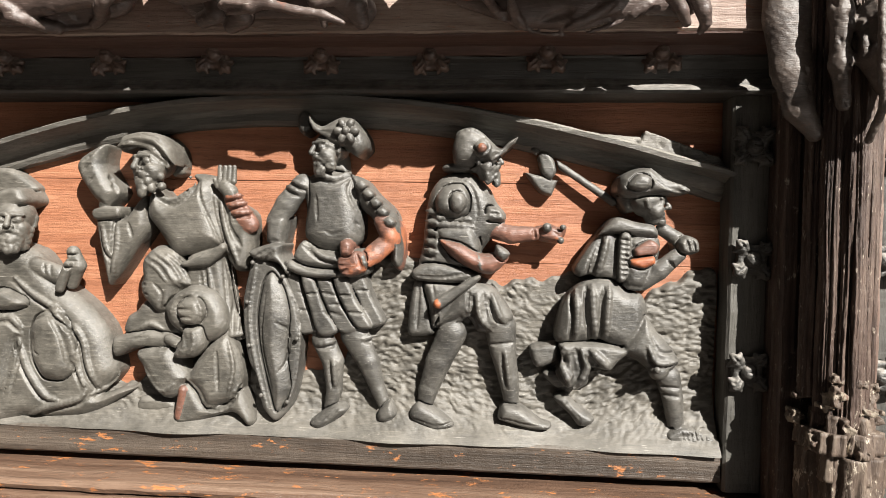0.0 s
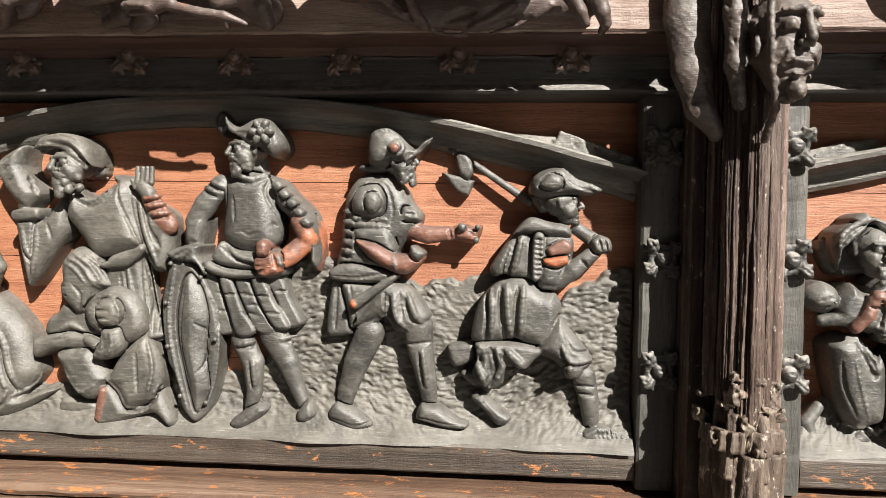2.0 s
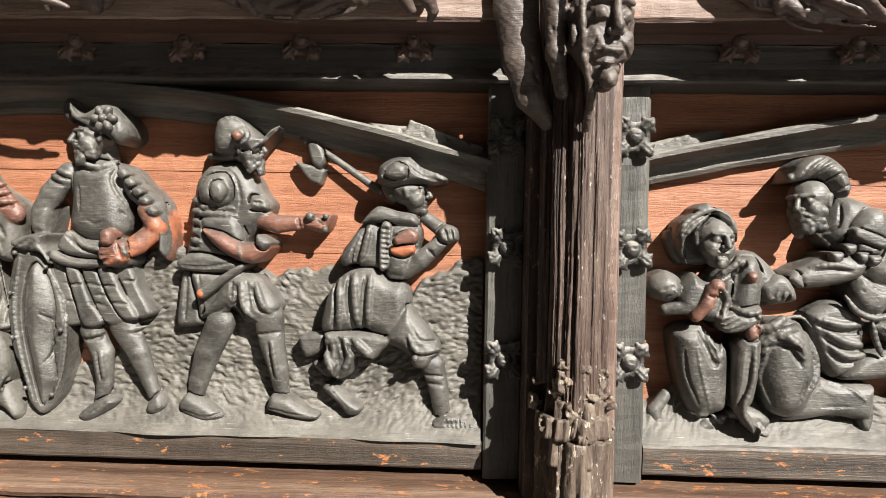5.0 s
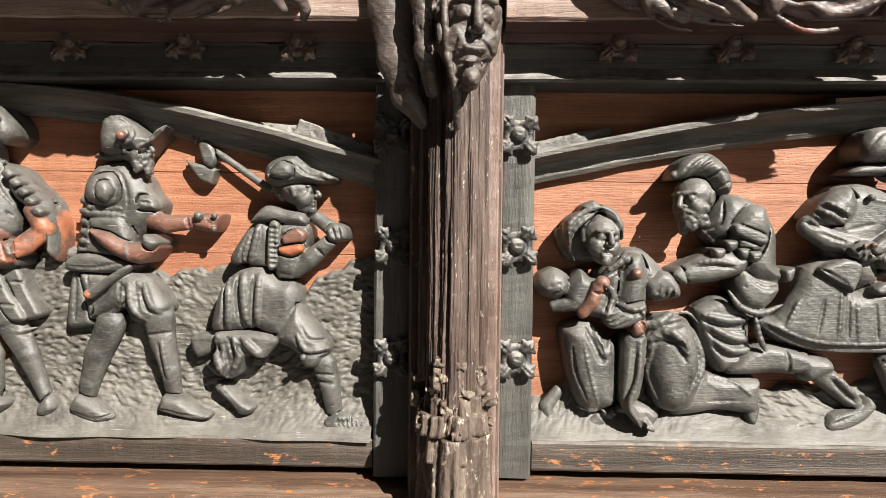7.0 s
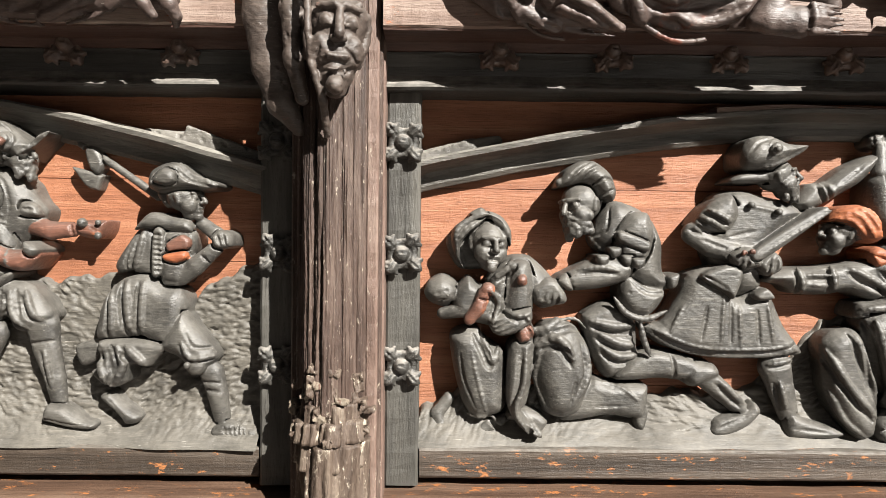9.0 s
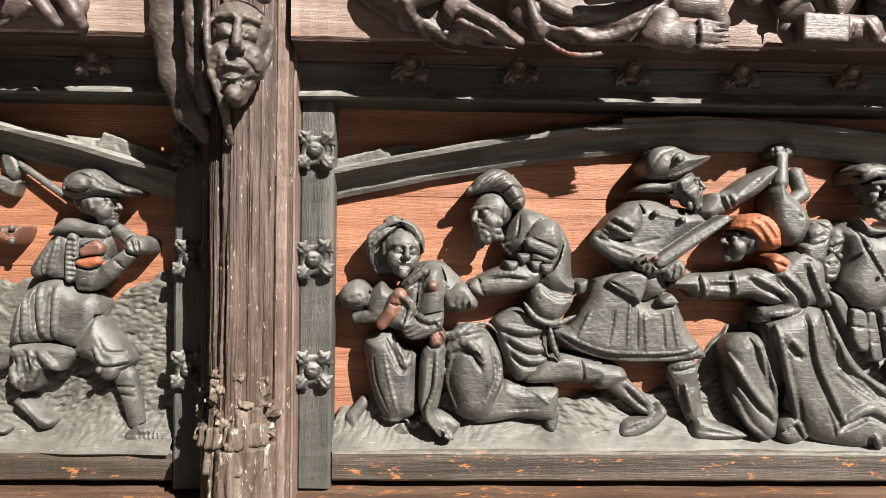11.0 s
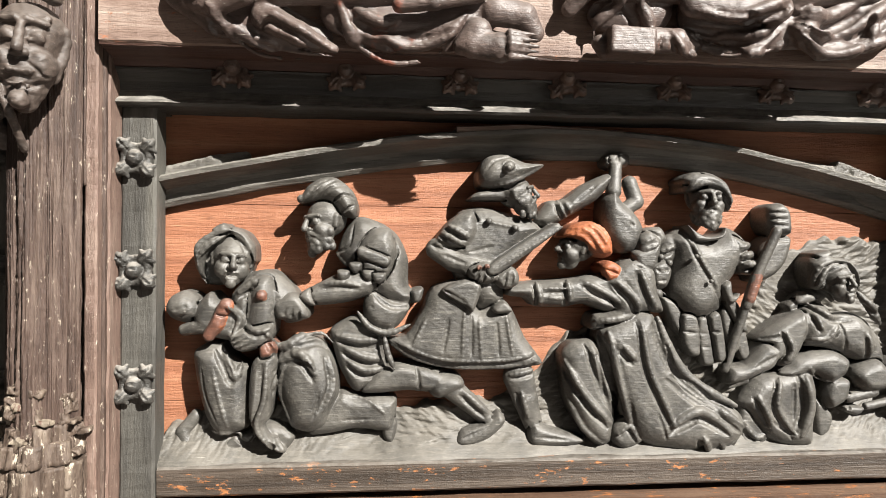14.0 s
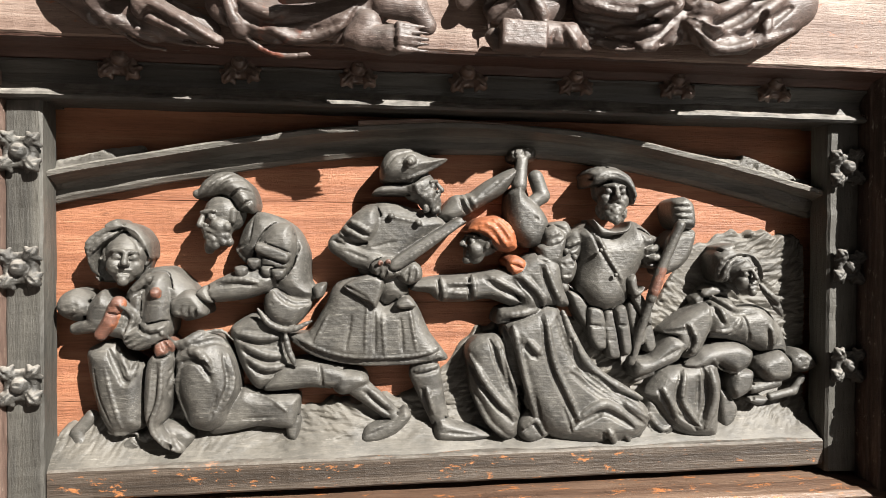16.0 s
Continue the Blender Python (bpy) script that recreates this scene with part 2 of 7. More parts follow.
class Carving:
    """A carved solid: blended limbs, lumps and cuts in millimetres. Points are (right, up, out) from the panel's lower corner."""

    def __init__(self, step=1.0, k=2.0):
        self.step, self.k, self.prims = step, k, []

    def limb(self, *pts, m=0, k=None, cut=False, rnd=False):
        """A tapered, blended run of segments through (right, up, out, radius); thick ones are flattened as relief is, unless rnd."""
        if not cut and not rnd and k is not None and 0.35 < k <= 0.5 and max(p[3] for p in pts) < 3.2:
            self.prims.append(("t", np.array(pts if len(pts) > 1 else (pts[0], pts[0]), float), 0.7, m, k, False))
            return self
        if len(pts) == 1:
            pts = (pts[0], (pts[0][0] + 0.01, *pts[0][1:]))
        for a, b in zip(pts, pts[1:]):
            r = (a[3] + b[3]) / 2
            squash = 1.0 if rnd or cut or r < 5 else r / (5 + 0.36 * (r - 5))
            self.prims.append(("c", np.array(a, float), np.array(b, float), m, self.k if k is None else k, cut, squash))
        return self

    def fold(self, *pts, m=0):
        """A ridge that lies on what is carved so far, thin at both ends, with a groove on its shadow side."""
        p = np.array(pts, float)
        if len(p) > 1 and p[:, 3].max() > 1.7:
            d = p[-1, :2] - p[0, :2]
            side = np.array((-d[1], d[0])) / (np.linalg.norm(d) or 1)
            side = side if side @ np.array((-0.6, -0.8)) > 0 else -side
            q = p.copy()
            q[:, :2] += side * p[:, 3:4] * 1.75
            q[:, 3] *= 0.95
            self.trace(q, 0, 0.9, True, 0.1)
        return self.trace(pts, m, 1.1, False, 0.25)

    def cut(self, *pts, k=0.8):
        """A groove along the surface carved so far."""
        return self.trace(pts, 0, k, True, 0.3)

    def trace(self, pts, m, k, cut, lift):
        p = np.array(pts, float)
        if len(p) == 1:
            q = np.repeat(p, 2, 0)
            q[1, 0] += 0.05
        else:
            e = np.vstack([2 * p[0] - p[1], p, 2 * p[-1] - p[-2]])
            q = []
            for i in range(1, len(e) - 2):
                n = max(2, int(np.linalg.norm(e[i + 1, :2] - e[i, :2]) / 3.5))
                for t in np.arange(n) / n:
                    q.append(0.5 * (2 * e[i] + (e[i + 1] - e[i - 1]) * t + (2 * e[i - 1] - 5 * e[i] + 4 * e[i + 1] - e[i + 2]) * t * t + (3 * e[i] - e[i - 1] - 3 * e[i + 1] + e[i + 2]) * t ** 3))
            q = np.array(q + [e[-2]])
            w = np.minimum(np.linspace(0, 1, len(q)), np.linspace(1, 0, len(q)))
            q[:, 3] *= np.clip(0.45 + 2.4 * w, 0, 1)
        self.prims.append(("t", q, lift, m, k, cut))
        return self

    def lump(self, x, z, o, rx, rz, ro, turn=0, m=0, k=None, cut=False):
        """An egg with half-axes rx, rz, ro, turned in the panel's plane."""
        self.prims.append(("e", np.array((x, z, o), float), (rx, rz, ro, radians(turn)), m, self.k if k is None else k, cut))
        return self

    def block(self, x, z, o, rx, rz, ro, turn=0, m=0, k=None, cut=False, soft=1.0):
        self.prims.append(("b", np.array((x, z, o), float), (rx, rz, ro, radians(turn), soft), m, self.k if k is None else k, cut))
        return self

    def plate(self, outline, o, rise, edge, m=0, k=0.5):
        """A piece with a drawn outline: its rim o out from the board, swelling by rise within edge of the rim."""
        p = np.array(outline, float)
        a, b, d = np.roll(p, 1, 0), np.roll(p, -1, 0), np.roll(p, -2, 0)
        q = []
        for t in (0.0, 0.25, 0.5, 0.75):
            q.append(0.5 * (2 * p + (b - a) * t * 0.8 + (-4.6 * p + 1.6 * a + 3.8 * b - 0.8 * d + 0.0 * p) * t * t + (2.6 * p - 0.8 * a - 2.6 * b + 0.8 * d) * t ** 3))
        self.prims.append(("p", np.stack(q, 1).reshape(-1, 2), (o, rise, edge), m, k, False))
        return self

    def head(self, x, z, o, s=1.0, face=0.0, nod=0.0, m=0, beard=0, mouth=0, hair=0, hm=None, tall=1.0):
        """A head about 34 mm high at s = 1; face: where the nose points (-90 left, 0 to the viewer, 90 right); nod: tilt in the plane."""
        hm = m if hm is None else hm
        fx, fo = math.sin(radians(face)), math.cos(radians(face))
        cn, sn = math.cos(radians(nod)), math.sin(radians(nod))

        def at(side, up, fwd):
            px, po, up = side * fo + fwd * fx, -side * fx + fwd * fo, up * tall
            return x + s * (px * cn + up * sn), z + s * (-px * sn + up * cn), o + s * po

        def ball(side, up, fwd, r, **kw):
            self.limb((*at(side, up, fwd), r * s), rnd=True, **kw)

        def bar(a, b, ra, rb, **kw):
            self.limb((*at(*a), ra * s), (*at(*b), rb * s), rnd=True, **kw)

        s = s * 1.24
        ball(0, 3, -2, 12.0, m=m)
        bar((0, 2, 1), (0, -9, 3.5), 10.2, 6.6, m=m)
        bar((-4.2, -5, 5), (4.2, -5, 5), 6.2, 6.2, m=m)
        for e in (-1, 1):
            bar((e * 3.4, 1.2, 13.0), (e * 6.4, 1.0, 11.4), 2.9, 2.7, k=0.8, cut=True)
            ball(e * 4.7, 1.1, 9.3, 2.5, m=m, k=0.2)
            bar((e * 2.6, 0.2, 11.0), (e * 6.8, 0.2, 9.6), 0.7, 0.6, m=m, k=0.3)
            bar((e * 1.6, 4.4, 11.9), (e * 7.6, 4.2, 9.2), 1.5, 1.1, m=m, k=0.8)
            ball(e * 6, -3.4, 8.2, 2.9, m=m, k=1.6)
            bar((e * 11, 2.5, -1), (e * 10.8, -2.5, 0), 2.4, 1.7, m=m, k=0.5)
            bar((e * 2.6, -3.6, 13.4), (e * 5.4, -8.0, 11.2), 0.8, 0.7, k=0.6, cut=True)
        bar((0, 4.0, 11.6), (0, -2.4, 15.2), 1.4, 1.9, m=m, k=0.6)
        bar((-1.9, -3.1, 12.6), (1.9, -3.1, 12.6), 1.4, 1.4, m=m, k=0.4)
        bar((-3, -6.9, 11.0), (3, -6.9, 11.0), 1.3, 1.3, m=m, k=0.5)
        bar((-3.6, -8.1, 12.6), (3.6, -8.1, 12.6), 0.7 + mouth * 0.9, 0.7 + mouth * 0.9, k=0.3, cut=True)
        bar((-2.4, -9.4 - mouth * 0.8, 10.9), (2.4, -9.4 - mouth * 0.8, 10.9), 1.4, 1.4, m=m, k=0.5)
        ball(0, -13, 9.4, 3.4, m=m, k=1.2)
        if beard:
            locks = random.Random(int(x * 7 + z * 13))
            for i in range(int(64 * beard)):
                a = locks.uniform(-1, 1)
                dn = locks.uniform(0, 1)
                ball(a * (10.0 - 2.6 * dn), -5 - 11.5 * dn - 2 * (1 - abs(a)), 2.5 + 8.6 * (1 - a * a), locks.uniform(1.7, 2.8), m=m, k=0.25)
            for e in (-1, 1):
                bar((e * 0.8, -5.0, 13.0), (e * 5.4, -7.6, 10.6), 1.4, 1.1, m=m, k=0.3)
        if hair:
            for i in range(14):
                a = -1.2 + 2.4 * i / 13
                bar((11.5 * math.sin(a), 13 * math.cos(a) * 0.9 + 4, 3), (12.5 * math.sin(a * 1.15), 2 + 8 * math.cos(a), -6), 2.6, 3.0, m=hm, k=0.7)
        return self

    def petals(self, x, z, o, r, n=6, m=0):
        for i in range(n):
            a = 2 * math.pi * i / n
            self.lump(x + r * 0.62 * math.cos(a), z + r * 0.62 * math.sin(a), o, r * 0.42, r * 0.3, r * 0.35, -math.degrees(a), m, k=0.3)
        return self.limb((x, z, o + r * 0.25, r * 0.28), m=m, k=0.3)

    def field(self):
        lo, hi = np.full(3, 1e9), np.full(3, -1e9)
        boxes = []
        for p in self.prims:
            if p[0] == "t":
                r = p[1][:, 3].max()
                a, b = p[1][:, :3].min(0) - r, p[1][:, :3].max(0) + r
            elif p[0] == "p":
                a, b = np.array((*p[1].min(0), -2.5)), np.array((*p[1].max(0), p[2][0] + p[2][1]))
            elif p[0] == "c":
                r = np.array([max(p[1][3], p[2][3])] * 3)
                a, b = np.minimum(p[1][:3], p[2][:3]) - r, np.maximum(p[1][:3], p[2][:3]) + r
            else:
                r = np.array((max(p[2][:2]) * (1.42 if p[0] == "b" else 1),) * 2 + (p[2][2],))
                a, b = p[1] - r, p[1] + r
            boxes.append((a, b))
            if not p[5]:
                lo, hi = np.minimum(lo, a), np.maximum(hi, b)
        lo[2] = max(lo[2], -2.5)
        lo, hi, s = lo - 3, hi + 3, self.step
        n = np.ceil((hi - lo) / s).astype(int) + 1
        ax = [(lo[i] + s * np.arange(n[i])).astype(np.float32) for i in range(3)]
        F = np.full(n, 6.0, np.float32)
        M = np.zeros(n, np.int8)
        N = np.full(n, 1e3, np.float32)
        todo = []
        for p, (a, b) in zip(self.prims, boxes):
            todo.append((p, a, b))
        todo.reverse()
        while todo:
            p, a, b = todo.pop()
            k = p[4]
            if p[0] == "t":
                # lay each point on the present surface
                q = p[1].copy()
                for j, (x, z, o, r) in enumerate(q):
                    col = F[min(max(int(round((x - lo[0]) / s)), 0), n[0] - 1), min(max(int(round((z - lo[1]) / s)), 0), n[1] - 1)]
                    hit = np.nonzero(col < 0)[0]
                    if not len(hit):
                        q[j, 2], q[j, 3] = -1e3, 0.35 * r
                    else:
                        q[j, 2] = lo[2] + s * (hit[-1] + 0.5) + (p[2] * r if p[5] else -0.35 * r + p[2] * r)
                on = q[:, 2] > -900
                if on.any():
                    q[~on, 2] = np.interp(np.nonzero(~on)[0], np.nonzero(on)[0], q[on, 2]) - 2.5
                else:
                    q[:, 2:] = p[1][:, 2:]
                q[1:-1, 2] = (q[:-2, 2] + 2 * q[1:-1, 2] + q[2:, 2]) / 4
                for u, v in zip(q[::-1][1:], q[::-1]):
                    rr = max(u[3], v[3])
                    todo.append((("c", u, v, p[3], k, p[5], 1.0), np.minimum(u[:3], v[:3]) - rr, np.maximum(u[:3], v[:3]) + rr))
                continue
            pad = k + 2.2 * s
            i0 = np.maximum(((a - pad - lo) / s).astype(int), 0)
            i1 = np.minimum(((b + pad - lo) / s).astype(int) + 2, n)
            if (i1 <= i0).any():
                continue
            sl = tuple(slice(u, v) for u, v in zip(i0, i1))
            X, Z, O = np.meshgrid(*[ax[i][sl[i]] for i in range(3)], indexing="ij", sparse=True)
            if p[0] == "c":
                A, B = p[1], p[2]
                d = B[:3] - A[:3]
                L = float(d @ d) or 1e-6
                t = np.clip(((X - A[0]) * d[0] + (Z - A[1]) * d[1] + (O - A[2]) * d[2]) / L, 0, 1)
                D = np.sqrt((X - A[0] - t * d[0]) ** 2 + (Z - A[1] - t * d[1]) ** 2 + (p[6] * (O - A[2] - t * d[2])) ** 2) - (A[3] + t * (B[3] - A[3]))
            elif p[0] == "p":
                gx, gz = ax[0][sl[0]][:, None], ax[1][sl[1]][None, :]
                d2, inside = np.full((gx.size, gz.size), 1e9, np.float32), np.zeros((gx.size, gz.size), bool)
                for (xa, za), (xb, zb) in zip(p[1], np.roll(p[1], -1, 0)):
                    ex, ez = xb - xa, zb - za
                    t = np.clip(((gx - xa) * ex + (gz - za) * ez) / max(ex * ex + ez * ez, 1e-6), 0, 1)
                    d2 = np.minimum(d2, (gx - xa - t * ex) ** 2 + (gz - za - t * ez) ** 2)
                    if abs(ez) > 1e-6:
                        inside ^= ((za > gz) != (zb > gz)) & (gx < xa + ex * (gz - za) / ez)
                d2 = np.where(inside, -1, 1) * np.sqrt(d2)
                u = np.clip(-d2 / (0.8 * p[2][2]), 0, 1)
                top = O - (p[2][0] + 0.9 * p[2][1] * (1 - (1 - u) ** 2) ** 0.8)[:, :, None]
                wall = d2[:, :, None] + 0 * O
                under = np.maximum(np.maximum(wall - 1.0, p[2][0] - 3 - O), O - p[2][0] - 3)
                F[sl] = np.maximum(F[sl], -under.astype(np.float32))
                h = np.maximum(1.2 - np.abs(top - wall), 0) / 1.2
                D = np.maximum(top, wall) + h * h * 0.3
            else:
                rx, rz, ro, turn = p[2][:4]
                c, q = math.cos(turn), math.sin(turn)
                U, W, Q = (X - p[1][0]) * c - (Z - p[1][1]) * q, (X - p[1][0]) * q + (Z - p[1][1]) * c, O - p[1][2]
                if p[0] == "e":
                    k0 = np.sqrt((U / rx) ** 2 + (W / rz) ** 2 + (Q / ro) ** 2)
                    k1 = np.sqrt((U / rx ** 2) ** 2 + (W / rz ** 2) ** 2 + (Q / ro ** 2) ** 2)
                    D = k0 * (k0 - 1) / np.maximum(k1, 1e-6)
                else:
                    e = p[2][4]
                    D = np.sqrt(np.maximum(np.abs(U) - rx + e, 0) ** 2 + np.maximum(np.abs(W) - rz + e, 0) ** 2 + np.maximum(np.abs(Q) - ro + e, 0) ** 2) - e
            D = D.astype(np.float32)
            G = F[sl]
            kk = max(k, 0.05)
            if p[5]:
                h = np.maximum(kk - np.abs(G + D), 0) / kk
                F[sl] = np.maximum(G, -D) + h * h * kk * 0.25
            else:
                h = np.maximum(kk - np.abs(G - D), 0) / kk
                F[sl] = np.minimum(G, D) - h * h * kk * 0.25
                near = D < N[sl]
                M[sl] = np.where(near, p[3], M[sl])
                N[sl] = np.where(near, D, N[sl])
        return F, M, lo, ax

    def build(self, name, mats, origin, label, category="carved figure", group="", tool=0.14, clip=True, parent=None):
        """Meshes the solid; origin: the panel's lower corner on its back, in metres."""
        F, M, lo, ax = self.field()
        X, Z, O = np.meshgrid(*ax, indexing="ij", sparse=True)
        F = F + tool * (np.sin(X * 0.9 + 1.5 * np.sin(Z * 0.5)) * np.sin(Z * 0.75 + O * 0.6) + 0.6 * np.sin(X * 2.1 + Z * 1.3) * np.sin(O * 1.7 - Z * 1.9)).astype(np.float32) * 0.6
        if clip:
            F = np.maximum(F, -(O + 1.0 + 0 * X + 0 * Z))
        F[0], F[-1], F[:, 0], F[:, -1], F[:, :, 0], F[:, :, -1] = 2, 2, 2, 2, 2, 2
        ins = F < 0
        n = F.shape
        c = np.zeros(tuple(v - 1 for v in n), np.int8)
        corners = [(i, j, l) for i in (0, 1) for j in (0, 1) for l in (0, 1)]
        for i, j, l in corners:
            c += ins[i:n[0] - 1 + i, j:n[1] - 1 + j, l:n[2] - 1 + l]
        cell = np.argwhere((c > 0) & (c < 8))
        idx = np.full(c.shape, -1, np.int64)
        idx[tuple(cell.T)] = np.arange(len(cell))
        tot, cnt = np.zeros((len(cell), 3)), np.zeros(len(cell))
        for a in corners:
            for axis in range(3):
                if a[axis]:
                    continue
                b = list(a)
                b[axis] = 1
                fa = F[tuple((cell + a).T)]
                fb = F[tuple((cell + b).T)]
                on = (fa < 0) != (fb < 0)
                t = np.where(on, fa / np.where(on, fa - fb, 1), 0)
                pos = np.tile(np.array(a, float), (len(cell), 1))
                pos[:, axis] = t
                tot += pos * on[:, None]
                cnt += on
        v = (cell + tot / cnt[:, None]) * self.step + lo
        mat_of = M[tuple((cell + (0, 0, 0)).T)]
        faces, fm = [], []
        for axis in range(3):
            u, w = (axis + 1) % 3, (axis + 2) % 3
            a = ins
            sh = [slice(1, -1)] * 3
            sh[axis] = slice(0, -1)
            sh2 = list(sh)
            sh2[axis] = slice(1, None)
            e0, e1 = ins[tuple(sh)], ins[tuple(sh2)]
            base = np.argwhere(e0 != e1)
            inside_first = e0[tuple(base.T)]
            off = np.array([1, 1, 1])
            off[axis] = 0
            p = base + off
            q = []
            for du, dw in ((0, 0), (-1, 0), (-1, -1), (0, -1)):
                r = p.copy()
                r[:, u] += du
                r[:, w] += dw
                q.append(idx[tuple(r.T)])
            q = np.stack(q, 1)
            q[~inside_first] = q[~inside_first][:, ::-1]
            faces.append(q)
            fm.append(mat_of[q[:, 0]])
        faces, fm = np.concatenate(faces)[:, ::-1], np.concatenate(fm)
        if clip:
            seen = (v[faces, 2] > 0.2).any(1)
            faces, fm = faces[seen], fm[seen]
            used, back = np.unique(faces, return_inverse=True)
            v, faces = v[used], back.reshape(faces.shape)
        for _ in range(1):
            s0, s1 = v.copy(), np.ones(len(v))
            for i in range(4):
                np.add.at(s0, faces[:, i], v[faces[:, (i + 1) % 4]])
                np.add.at(s1, faces[:, i], 1)
            v = 0.68 * v + 0.32 * s0 / s1[:, None]
        ox, oy, oz = origin
        P = np.stack([ox + v[:, 0] * 1e-3, oy - v[:, 2] * 1e-3, oz + v[:, 1] * 1e-3], 1)
        at = (float(P[:, 0].mean()), oy, float(P[:, 2].min()))
        ob = link_mesh(name, P, faces, mats, parent, label if parent else "", face_mats=fm, at=at)
        return ob if parent else tagged(ob, label, category, group)


# ---- the stall's woodwork: boards, frames, beam, arches, pillars ----
LEFT_X, RIGHT_X, WIDE = -0.755, -0.055, 0.587      # the two panels' left inner edges and their width
BACK_LEFT, BACK_RIGHT, BASE_Z = 0.012, 0.019, 1.007
BAYS = ((LEFT_X, BACK_LEFT, 1), (RIGHT_X, BACK_RIGHT, 2))
LEDGE_Y = -0.012
BEAM_Y = -0.020

# planks of the orange backboards, with fine open joints
for x0, yb, n in BAYS:
    bb = tagged(group_base("backboard", (x0, yb, 1.0)), "reddish orange oak backboard behind the carved scene", "backboard", kind="structure")
    cuts = (0.98, 1.047, 1.118, 1.196, 1.30) if n == 2 else (0.98, 1.062, 1.139, 1.20, 1.30)
    for i, (a, b) in enumerate(zip(cuts, cuts[1:])):
        slab("plank", x0 - 0.02, x0 + WIDE + 0.02, yb, yb + 0.014, a, b - 0.0003, BACK, bb, bev=0.0003, rough=0.0003, seed=n * 7 + i)

slab_back = slab("wall_back", -1.6, 1.5, 0.04, 0.07, 0.0, 2.2, FASCIA, bev=0.002)
tagged(slab_back, "dark brown boards closing the back of the choir stall", "wall", kind="structure")


def rosette_mesh():
    """A carved boss of four curled leaves round a bud, 26 mm across."""
    c = Carving(0.8, 0.8)
    c.block(0, 0, 1.6, 10.6, 10.6, 3.6, soft=2.0)
    for sx in (-1, 1):
        for sz in (-1, 1):
            c.limb((sx * 4.5, sz * 4.5, 3.2, 3.6), (sx * 9.0, sz * 9.3, 5.8, 3.6), (sx * 11.0, sz * 11.6, 4.6, 2.2), k=1.5)
            c.limb((sx * 10.5, sz * 6.5, 4.6, 2.4), (sx * 12.8, sz * 5.0, 3.8, 1.6), k=0.8)
            c.limb((sx * 6.5, sz * 10.5, 4.6, 2.4), (sx * 5.0, sz * 12.8, 3.8, 1.6), k=0.8)
            c.cut((sx * 5.5, sz * 5.5, 9, 1.1), (sx * 11, sz * 11.4, 9, 0.9))
            c.cut((sx * 9.5, sz * 7.2, 9, 0.8), (sx * 12, sz * 6.4, 9, 0.7))
    for u, v in ((1, 0), (0, 1), (-1, 0), (0, -1)):
        c.cut((u * 9, v * 9, 9, 0.9), (u * 13, v * 13, 6, 1.6))
    for i in range(12):
        a = math.pi / 6 * i
        c.cut((6.4 * math.cos(a), 6.4 * math.sin(a), 9, 1.2), (6.4 * math.cos(a + 0.55), 6.4 * math.sin(a + 0.55), 9, 1.2))
    c.limb((0, 0, 5.2, 5.4), rnd=True, k=0.2)
    c.cut((-2.5, 1.5, 12, 0.9), (2.8, 0.4, 12, 1.0))
    return c


boss = rosette_mesh().build("rosette", [BEAM], (0, 0, 0), "", clip=True, tool=0.35)
boss_mesh = boss.data
rosette_data = boss_mesh.copy()
rosette_data.materials[0] = ROSETTE
bpy.data.objects.remove(boss)


def put_boss(parent, x, y, z, turn=0.0, s=1.0, name="rosette", label=""):
    ob = new(name, rosette_data if name == "rosette" else boss_mesh)
    ob.parent = parent
    ob.matrix_basis = Matrix.LocRotScale(Vector((x, y, z)) - parent.location, Euler((0, radians(turn), 0)), (s, s, s))
    if label:
        ob["label"] = label
    return ob


rnd = random.Random(4)
# the beam with its hollow moulding and rosettes
for x0, yb, n in BAYS:
    xa, xb = x0 - 0.024, x0 + WIDE + 0.024
    beam = tagged(group_base("moulded_beam", (x0, BEAM_Y, 1.26)), "blackened oak beam with a hollow moulding and carved rosettes", "beam", "beams over the scenes", kind="structure")
    hollow = [(-0.03, -0.0005), (0.003, -0.0005), (0.0048, 0.0012), (0.0035, 0.0032), (-0.001, 0.006), (-0.0035, 0.011), (-0.0025, 0.017), (0.0015, 0.0215), (0.0045, 0.0232), (0.0048, 0.0248), (-0.03, 0.0250)]
    sweep("hollow_moulding", hollow, line(xa, xb, 1.2612, BEAM_Y, 120), BEAM, beam, rough=0.0006, seed=n, smooth=False)
    fascia = [(-0.03, 0), (0.005, 0.0), (0.0065, 0.0012), (0.010, 0.0048), (0.022, 0.0062), (0.0285, 0.0068), (0.0290, 0.0082), (-0.03, 0.0082)]
    sweep("fascia", fascia, line(xa, xb, 1.2866, BEAM_Y, 90), FASCIA, beam, "brown worn fascia strip", rough=0.0006, seed=n + 3)
    xs = [-0.0015 + 0.0795 * i for i in range(7)] if n == 2 else [-0.698 + 0.0797 * i for i in range(7)]
    for i, x in enumerate(xs):
        put_boss(beam, x, BEAM_Y - 0.0012, 1.2733 + rnd.uniform(-.0006, .0006), rnd.uniform(-6, 6), rnd.uniform(0.96, 1.04))

